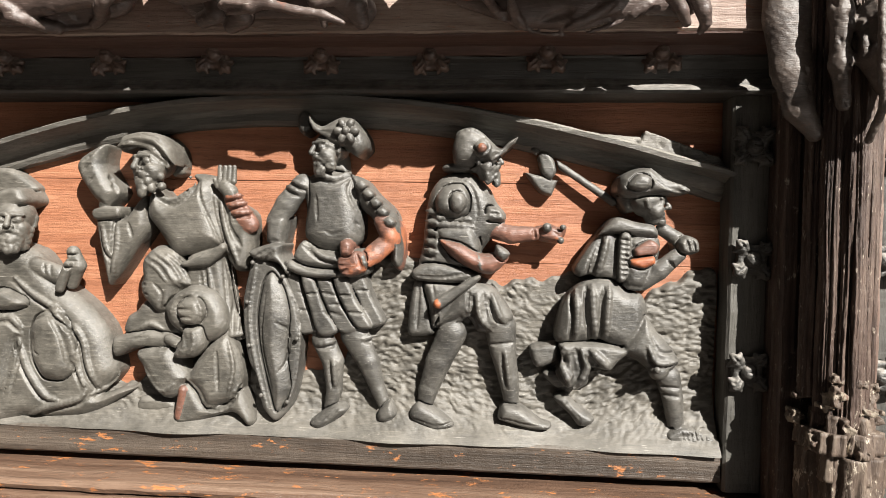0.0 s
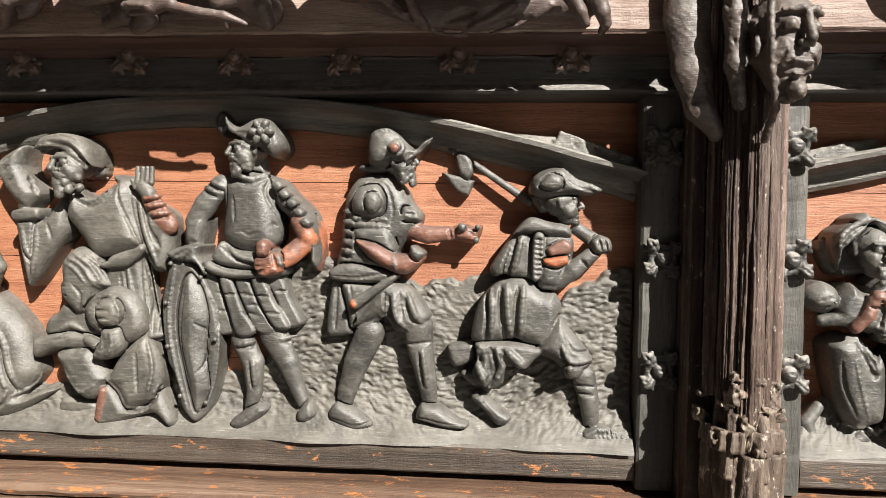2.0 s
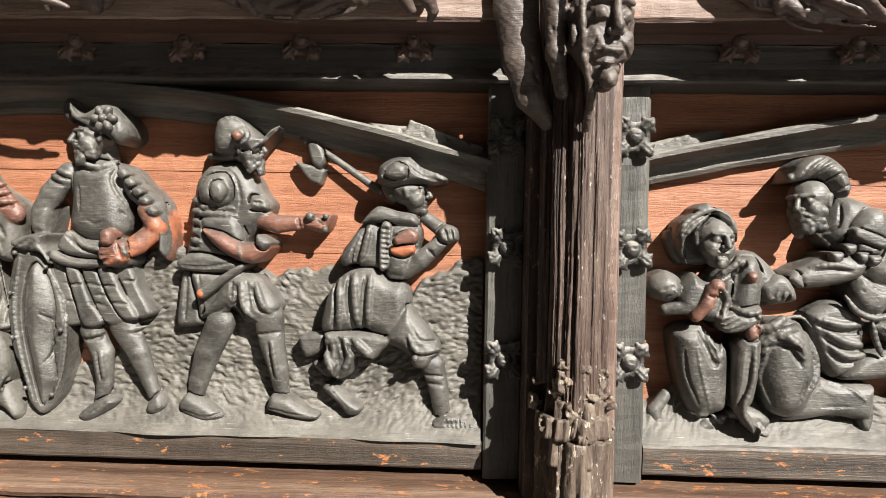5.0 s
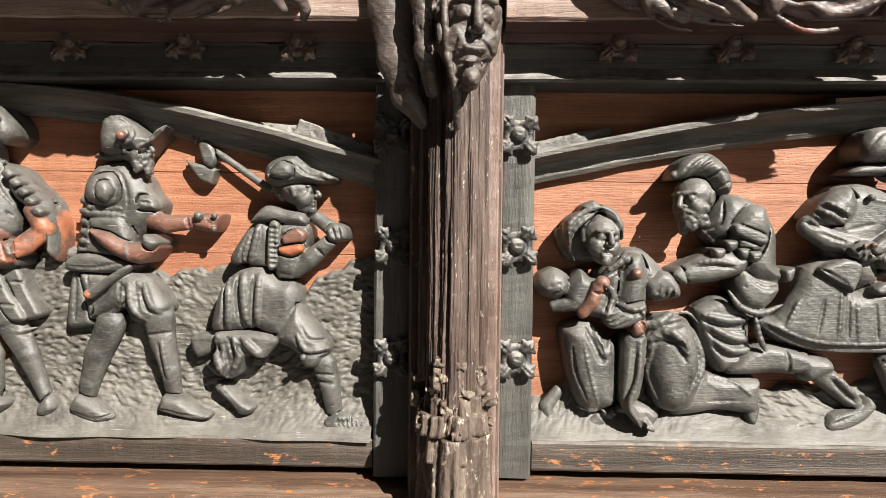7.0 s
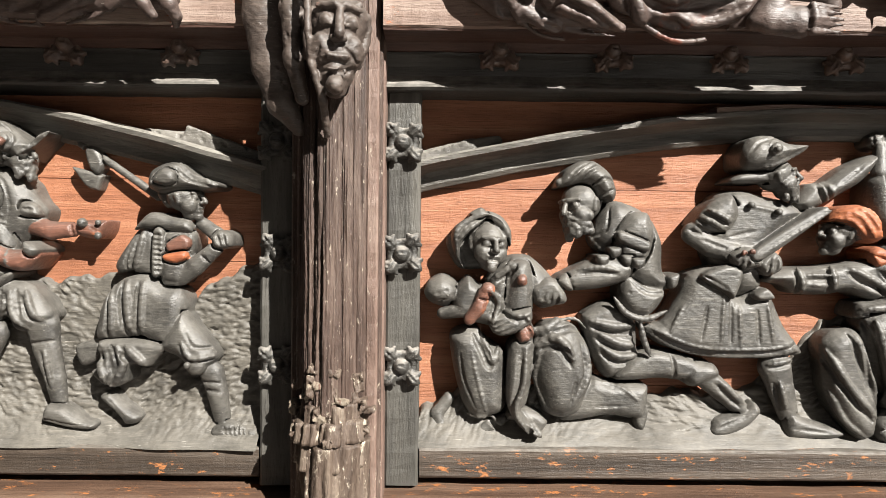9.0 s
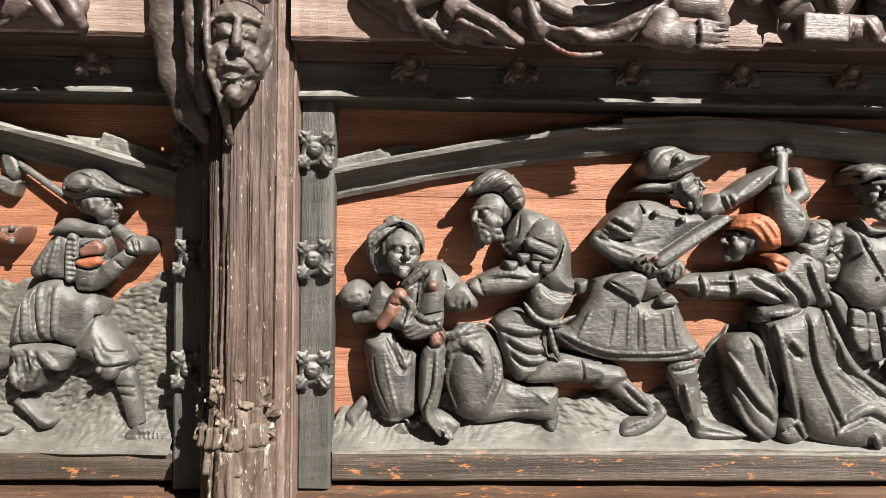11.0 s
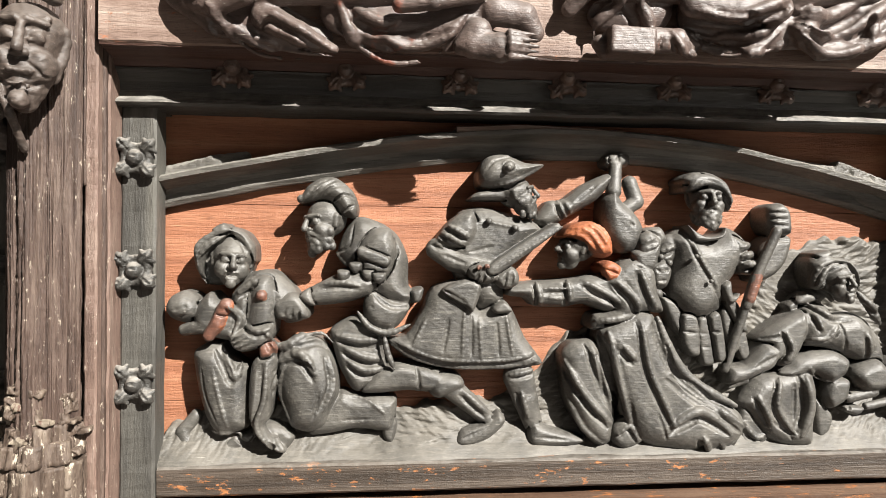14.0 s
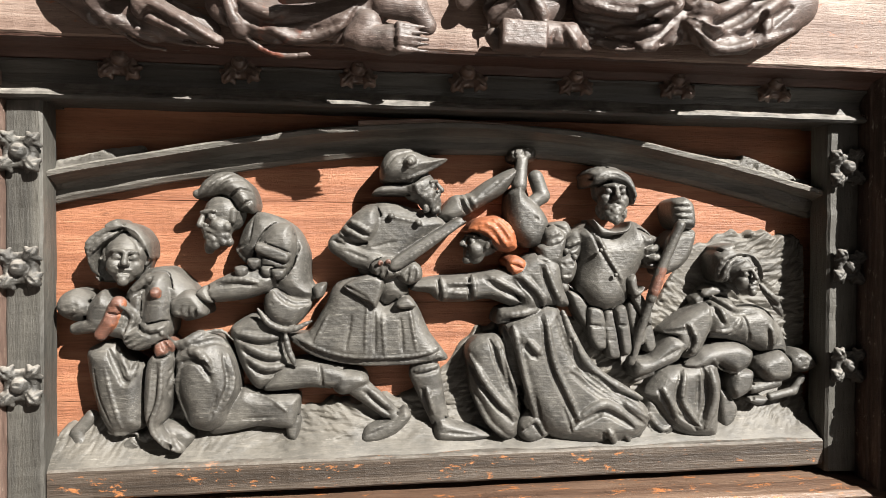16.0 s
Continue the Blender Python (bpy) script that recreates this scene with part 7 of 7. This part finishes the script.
c.plate(((549.2, 11.5), (559.9, 17.3), (573.9, 13.8), (584.7, 9.7), (583.3, 5.1), (566.2, 3.1), (550.2, 4.9)), 15, 7, 5)
c.cut((559.9, 13.8, 25, 1.3), (560.8, 7.3, 25, 1.3))
c.cut((563, 14, 25, 1.3), (564, 7.5, 25, 1.3))
c.cut((566.1, 14.1, 25, 1.3), (567.1, 7.6, 25, 1.3))
c.cut((569.3, 14.2, 25, 1.3), (570.2, 7.8, 25, 1.3))
c.cut((572.4, 14.4, 25, 1.3), (573.4, 7.9, 25, 1.3))
c.cut((575.5, 14.5, 25, 1.3), (576.5, 8, 25, 1.3))
c.plate(((467.9, 33.3), (476.4, 37.4), (484.9, 28.9), (498.2, 20.3), (495.8, 14.7), (487.3, 13.1), (480.1, 21.6)), 14, 7, 6)
c.cut((475.6, 33.3, 25, 1.3), (488.1, 19, 25, 1.3))
c.build("carved_figure", [FIGURE, RUBBED, FRESH], LEFT, "striding cloaked man with orange rubbed chest, oak carving", group='figures of the scenes')

# draped figures above the right-hand scene
c = Carving(1.2, 2.0)
c.limb((29, 30, 10, 10.5), (54, 16, 12, 12.6), (89, 12, 12, 13.3), (117, 5, 8, 8.4))
c.limb((132, 22, 14, 15.4), (161, 12, 16, 16.1), (198, 17, 16, 16.1), (220, 26, 16, 16))
# bulk mostly above the camera's view, added to shade the beam below
c.limb((53, 44, 22, 24.5), (94, 45, 24, 24.5), (147, 48, 24, 24.5), (183, 44, 22, 17.5))
c.limb((37, 24, 16, 5.6), (54, 17, 24, 5.4), (72, 24, 30, 7))
c.fold((50, 18, 24, 3.5), (72, 3, 30, 4.2), (102, -4, 28, 4.2), (125, -6, 18, 2.8))
c.fold((52, 13, 18, 3.5), (77, -6, 20, 3.6), (107, -9, 16, 3.5))
c.limb((84, 14, 22, 9.1), (105, 3, 24, 7.7), (127, -4, 18, 2.8))
c.fold((81, 8, 32, 2.8), (88, 14, 36, 2.8), (103, 6, 32, 2.4), (129, -7, 20, 1.8))
c.cut((76, -1, 34, 2.4), (102, -10, 28, 2.1))
c.fold((130, 23, 30, 5.6), (141, 1, 34, 5.6), (162, -10, 36, 5.6), (183, -8, 36, 4.9), (207, 5, 32, 4.8), (215, 18, 28, 3.5))
c.fold((140, 20, 32, 4.2), (158, 12, 36, 3.5), (168, 15, 34, 2.8))
c.fold((155, 5, 36, 3), (172, -1, 38, 3.5), (196, 5, 36, 4), (211, 20, 30, 3.5))
c.cut((150, 1, 42, 2.8), (165, -7, 42, 2.4))
c.cut((179, 2, 44, 2.8), (203, 9, 40, 2.4))
c.limb((168, 20, 34, 4.9), (189, 22, 36, 4.9), (218, 31, 30, 5.6))
c.cut((162, 6, 44, 1.8), (189, 11, 44, 2.1))
c.limb((219, 9, 26, 8.4), (215, 0, 26, 8.8), (233, -2, 28, 9.6), (245, 1, 28, 7), k=1.2)
c.limb((238, 6, 32, 2.8), (257, 6, 30, 2.1), k=0.4)
c.limb((238, 2, 32, 2.8), (257, 2, 30, 2.1), k=0.4)
c.limb((238, -2, 32, 2.8), (257, -2, 30, 2.4), k=0.4)
c.limb((238, -5, 32, 2.8), (257, -5, 30, 2.4), k=0.4)
c.limb((238, -9, 32, 2.8), (257, -9, 30, 2.4), k=0.4)
c.limb((208, -1, 24, 5.6), (215, 11, 26, 4.8))
c.limb((230, 24, 22, 10.4), (249, 21, 22, 8.8), (257, 11, 20, 6.4), k=1.2)
c.build("draped_figure", [DRAPE, RUBBED, FRESH], ABOVE, "reclining robed figure with one hand on the board, worn oak carving", group='figures above the beam', tool=0.25)

c = Carving(1.2, 2.0)
c.limb((306, 28, 10, 10.4), (337, 32, 14, 16))
c.limb((373, 30, 14, 16), (408, 21, 18, 16), (452, 26, 14, 16), (496, 29, 12, 19.8), (524, 43, 10, 18))
# unseen bulk overhead, added to throw shade on the beam
c.limb((313, 57, 24, 24), (372, 61, 24, 28), (432, 64, 24, 31.5), (488, 68, 22, 27))
c.fold((299, 9, 20, 3.6), (301, 22, 28, 3.5), (315, 33, 30, 4.8))
c.fold((327, 33, 30, 4.9), (335, 19, 28, 4), (332, 9, 26, 3.6))
c.block(319, 5, 24, 15.2, 8.8, 10, 2, k=0.8)
c.limb((301, 6, 20, 5.6), (303, 0, 20, 4), k=0.6)
c.limb((337, 8, 24, 8.8), (353, 8, 24, 8), (365, 4, 22, 5.6))
c.fold((346, 12, 30, 3.2), (358, -1, 30, 2.8), (371, 5, 26, 2.4), (381, 10, 22, 2))
c.cut((340, 10, 34, 1.2), (337, -6, 34, 1))
c.fold((359, 21, 28, 4.9), (379, 8, 34, 7.2), (400, 6, 38, 7.2), (421, 17, 36, 6.4))
c.limb((361, 31, 30, 9.6), (391, 26, 34, 9.6), (418, 29, 34, 8.8))
c.fold((367, 11, 34, 4), (391, 1, 34, 3.6), (421, 6, 30, 3.2), (437, 18, 30, 3.2))
c.fold((361, 25, 38, 3.2), (386, 21, 42, 3.2), (420, 33, 38, 4))
c.cut((373, 24, 46, 2.4), (407, 18, 46, 2.4))
c.fold((383, 15, 42, 2.4), (408, 14, 44, 3.2), (423, 27, 40, 2.8))
c.limb((445, 18, 24, 13.5), (455, 6, 22, 6.4), (476, 9, 22, 8))
c.fold((431, 21, 30, 4.8), (448, 6, 32, 3.6), (465, 3, 26, 3.6), (496, 13, 24, 3.2), (520, 22, 18, 3.2))
c.fold((434, 22, 34, 4.5), (463, 16, 34, 4), (492, 31, 28, 4.8), (512, 45, 24, 5.4))
c.cut((453, 9, 36, 2.4), (485, 17, 32, 2.4))
c.fold((432, 33, 38, 4.8), (456, 29, 38, 4.8), (485, 42, 32, 4.8))
c.fold((498, 28, 26, 4), (495, 17, 24, 4))
c.limb((282, 30, 14, 5.6), (290, 40, 18, 7.2))
c.build("draped_figure", [DRAPE, RUBBED, FRESH], ABOVE, "reclining robed figure with a broken bound sleeve, worn oak carving", group='figures above the beam', tool=0.25)

# draped figures above the left-hand scene
c = Carving(1.2, 2.0)
c.limb((-620, 21, 14, 17.6), (-577, 18, 16, 16), (-537, 24, 16, 16))
# swollen mass running up out of view, added to darken what lies below
c.limb((-623, 31, 30, 32), (-574, 33, 32, 28), (-527, 36, 32, 24))
c.fold((-607, 15, 30, 6.4), (-588, 4, 34, 4.8), (-560, 3, 34, 3.5), (-526, 15, 34, 5.6))
c.fold((-605, 3, 22, 4.8), (-570, 0, 26, 4), (-539, 7, 26, 4), (-508, 23, 26, 5.6))
c.cut((-572, 6, 44, 2.4), (-542, 7, 44, 2.8))
c.build("draped_figure", [DRAPE, RUBBED, FRESH], ABOVE, "seated robed figure with trailing folds, dark oak carving", group='figures above the beam', tool=0.25)

c = Carving(1.2, 2.0)
c.limb((-480, 21, 12, 12), (-451, 16, 14, 9.1), (-382, 19, 14, 14), (-368, 13, 10, 9.6))
# jutting mass largely out of view, added as a sun block over the beam
c.limb((-474, 35, 40, 28), (-430, 38, 40, 21), (-390, 37, 40, 21), (-345, 36, 40, 21))
c.limb((-465, 19, 26, 7), (-461, 6, 26, 5.6), (-471, 4, 22, 5.6))
c.limb((-450, 7, 36, 4.8), (-433, 6, 40, 4.9), (-422, 10, 40, 4.9), k=1)
c.fold((-455, 8, 40, 1.8), (-435, 6, 44, 1.8))
c.limb((-426, 8, 40, 3.5), (-404, 3, 40, 3.1), (-387, 1, 38, 2.8), (-375, -3, 34, 1.8), k=0.8)
c.limb((-387, 0, 36, 3.5), (-387, -4, 34, 2.4), k=0.8)
c.limb((-443, 5, 26, 8), (-452, 0, 22, 5.6))
c.limb((-392, 13, 34, 7), (-378, 16, 32, 7))
c.limb((-368, 11, 26, 7), (-366, 2, 20, 4.8), (-376, 14, 26, 8))
c.build("draped_figure", [DRAPE, RUBBED, FRESH], ABOVE, "robed figure with a limp outstretched hand, dark oak carving", group='figures above the beam', tool=0.25)

c = Carving(1.2, 2.0)
c.limb((-297, 24, 16, 12.6), (-260, 12, 18, 14), (-229, 12, 18, 16), (-193, 19, 16, 12.6), (-161, 16, 14, 10.5))
# added overhang, mostly out of view, that keeps the sun off the beam
c.limb((-306, 32, 40, 24.5), (-256, 33, 44, 24.5), (-205, 34, 40, 21))
c.fold((-300, 15, 30, 4.9), (-271, 3, 36, 3), (-257, -4, 30, 3.1), (-233, -6, 30, 3.1), (-207, 0, 36, 4.2), (-184, 11, 34, 4.9))
c.fold((-272, 9, 36, 3.5), (-261, -3, 36, 2.8))
c.fold((-244, -6, 32, 2.4), (-224, 1, 40, 2.7), (-206, 11, 44, 4.2))
c.cut((-251, 0, 44, 3), (-232, 6, 44, 3.5))
c.limb((-173, 13, 32, 5.6), (-167, 4, 30, 3.9), (-163, -2, 26, 3.1))
c.limb((-159, 18, 28, 7), (-153, 5, 26, 4.9), (-150, -1, 22, 3.5), (-152, -5, 18, 2.4), k=1)
c.build("draped_figure", [DRAPE, RUBBED, FRESH], ABOVE, "robed figure with sweeping hanging folds, dark oak carving", group='figures above the beam', tool=0.25)

# grotesque hooded head on the pillar
c = Carving(0.9, 2.0)
c.head(6.4, 80, 81, 1.28, face=14, nod=3, tall=1.62, mouth=1)
c.limb((-6.1, 90.3, 93, 1.8), (6.6, 82.8, 97, 2.1), k=1.5)
c.limb((9.2, 82.8, 97, 2.1), (21.2, 94.2, 90, 2.1), k=1.5)
c.cut((-0.8, 54.6, 25, 1.8), (8.2, 52.2, 25, 1.8), (20.4, 57.1, 25, 1.8))
c.cut((-0.2, 55.3, 25, 1.4), (8.8, 53.2, 25, 1.4), (19.1, 57.1, 25, 1.4))
c.cut((12.6, 68.1, 25, 1), (21, 59.8, 25, 1))
c.cut((0.3, 67.8, 25, 1), (-3.4, 60.4, 25, 1))
c.limb((-7.5, 68.3, 82, 5.6), (4.9, 46.7, 86, 5.2), k=4)
c.limb((15.6, 70, 78, 6.3), (8.2, 46.1, 86, 4.9), k=4)
c.limb((-8.8, 107.9, 90, 4.5), (8.5, 115.6, 92, 5.6), (23.6, 107, 88, 4.5), k=3)
c.limb((23.5, 90.9, 76, 3.5), (22.9, 77.7, 76, 3.1), (19.4, 61.5, 78, 2.1), k=1)
c.limb((-42.4, 142.3, 58, 16.1), (-42.7, 99.3, 58, 14), (-38.3, 67.1, 58, 12.6), (-32.8, 44.2, 56, 9.1), (-21.5, 28.5, 54, 5.6), k=3)
c.limb((-20.8, 133.2, 80, 7), (-21.2, 95.7, 80, 6.3), (-19.9, 65.7, 78, 5.6), (-15.2, 42.7, 74, 4.2), k=4)
c.limb((-6.5, 155.3, 56, 17.5), k=3)
c.limb((-8.3, 116.2, 97, 2.4), (-7.3, 77.1, 97, 2.1), (-5.5, 58.2, 95, 2.1), (-0, 38.4, 88, 2.4), (0.2, 21.5, 74, 2.4), k=1.5)
c.limb((-1.5, 40.5, 60, 9.1), (-5.8, 17.9, 54, 8.4), (-10.4, -1.5, 46, 4.9), k=4)
c.cut((-32.1, 90.5, 25, 1.4), (-30.1, 85.3, 25, 1.4))
c.cut((-24.1, 80.9, 25, 1.4), (-22.1, 75.7, 25, 1.4))
c.cut((-17.6, 68, 25, 1.4), (-15.6, 62.8, 25, 1.4))
c.cut((-33.5, 67.5, 25, 1.4), (-31.6, 62.4, 25, 1.4))
c.cut((-23.8, 48.1, 25, 1.4), (-21.9, 42.9, 25, 1.4))
c.cut((-19.4, 94.2, 25, 1.4), (-17.4, 89, 25, 1.4))
c.cut((-27.4, 102.1, 25, 1.4), (-25.5, 96.9, 25, 1.4))
c.cut((-15.8, 45, 25, 1.4), (-13.9, 39.8, 25, 1.4))
c.cut((-30.3, 57.8, 25, 1.4), (-28.3, 52.6, 25, 1.4))
c.cut((-14.5, 84.5, 25, 1.4), (-12.6, 79.3, 25, 1.4))
c.build("carved_mask", [MASK, RUBBED, FRESH], (-0.1105, 0.0, 1.2), "grinning hooded grotesque head on the pillar, worn oak", category='carved head', tool=0.45, clip=False)


# ---- chiselled rocky ground behind the figures ----
def chiselled_ground(origin, outline, seed, stroke, depth, slope, label):
    """Low relief: a dusty bank on the ledge rising into shallow rock, covered in gouge marks."""
    ox = np.array([p[0] for p in outline], float)
    oz = np.array([p[1] for p in outline], float)
    s = 0.95
    xs, zs = np.arange(0, 586, s), np.arange(0, oz.max() + 4, s)
    X, Z = np.meshgrid(xs, zs)
    top = np.interp(X, ox, oz) + 1.6 * np.sin(X / 5.1 + seed) + 1.2 * np.sin(X / 2.3)
    bank = 6 + 20 * np.exp(-(Z / 17.0) ** 1.4) + 2.5 * np.sin(X / 31 + seed) + 1.5 * np.sin(X / 13 - Z / 19)
    gouge = 0.7 * np.sin(X / 17 + 2 * np.sin(Z / 14 + seed)) * np.sin(Z / 12)
    r = np.random.RandomState(int(seed * 10))
    ang = 0.5 * np.sin(X / 47 + seed) + 0.45 * np.sin(Z / 31 + X / 70) + slope
    # single strokes of the gouge, each a shallow scoop along the run of the rock
    for _ in range(9000):
        cx, cz = r.uniform(0, 586), r.uniform(5, oz.max())
        j, i = int(cx / s), int(cz / s)
        if cz > np.interp(cx, ox, oz) + 4 or i >= X.shape[0] or j >= X.shape[1]:
            continue
        la, lb, dp = r.uniform(*stroke) , r.uniform(1.1, 1.9), r.uniform(0.35, 1.0) * depth * min(1, 0.25 + cz / 40)
        w = int(la / s) + 1
        sl = (slice(max(i - w, 0), i + w + 1), slice(max(j - w, 0), j + w + 1))
        t = ang[i, j] + r.normal(0, 0.22)
        u = (X[sl] - cx) * math.cos(t) + (Z[sl] - cz) * math.sin(t)
        q = (Z[sl] - cz) * math.cos(t) - (X[sl] - cx) * math.sin(t)
        gouge[sl] = np.maximum(gouge[sl] - dp * np.clip(1 - (u / la) ** 2 - (q / lb) ** 2, 0, 1), -3.2)
    fade = np.clip(Z / 9, 0.45, 1)
    lumps = 0.5 * np.sin(X / 9.5 + 2 * np.sin(Z / 7 + seed)) * np.sin(Z / 6.1 + 1.7 * np.sin(X / 12))
    O = bank + (gouge + lumps) * fade
    edge = np.clip((top - Z) / 2.5, 0, 1)
    O = np.maximum(O, 1.6) * edge ** 0.5 - 1.2 * (1 - edge)
    V = np.stack([origin[0] + X * 1e-3, origin[1] - O * 1e-3, origin[2] - 0.0012 + Z * 1e-3], -1).reshape(-1, 3)
    h, w = X.shape
    i = np.arange(h * w).reshape(h, w)
    keep = ((top - Z) > -1.5)[:-1, :-1]
    F = np.stack([i[:-1, :-1], i[:-1, 1:], i[1:, 1:], i[1:, :-1]], -1)[keep]
    ob = link_mesh("carved_ground", V, F, [ROCK], at=origin)
    return tagged(ob, label, "carved ground")


chiselled_ground(RIGHT, ((-6, 8), (1, 22), (23, 35), (46, 44), (123, 42), (173, 35), (199, 39), (251, 42), (282, 64), (305, 94), (325, 95), (360, 99), (427, 98), (456, 111), (482, 156), (525, 171), (577, 167), (591, 154)), 1.0, (5, 11), 1.0, 0.25, "grey dusty bank of rock with rippling gouge marks")
chiselled_ground(LEFT, ((-6, 42), (82, 45), (129, 29), (167, 48), (222, 59), (268, 45), (304, 46), (321, 89), (330, 133), (347, 140), (373, 134), (426, 118), (447, 121), (501, 130), (523, 94), (543, 116), (565, 128), (590, 134)), 2.3, (2.4, 5.0), 1.15, -0.15, "grey dusty bank of rock with pitted gouge marks")

# ---- unseen floor in front of the stall, added to bounce warm sunlight up ----
floor = slab("floor", -6, 6, -8, 1.0, -0.05, 0.0, FLOOR, bev=0.004)
tagged(floor, "unseen brown stone floor before the choir stall, added for bounced sunlight", "floor", kind="structure")
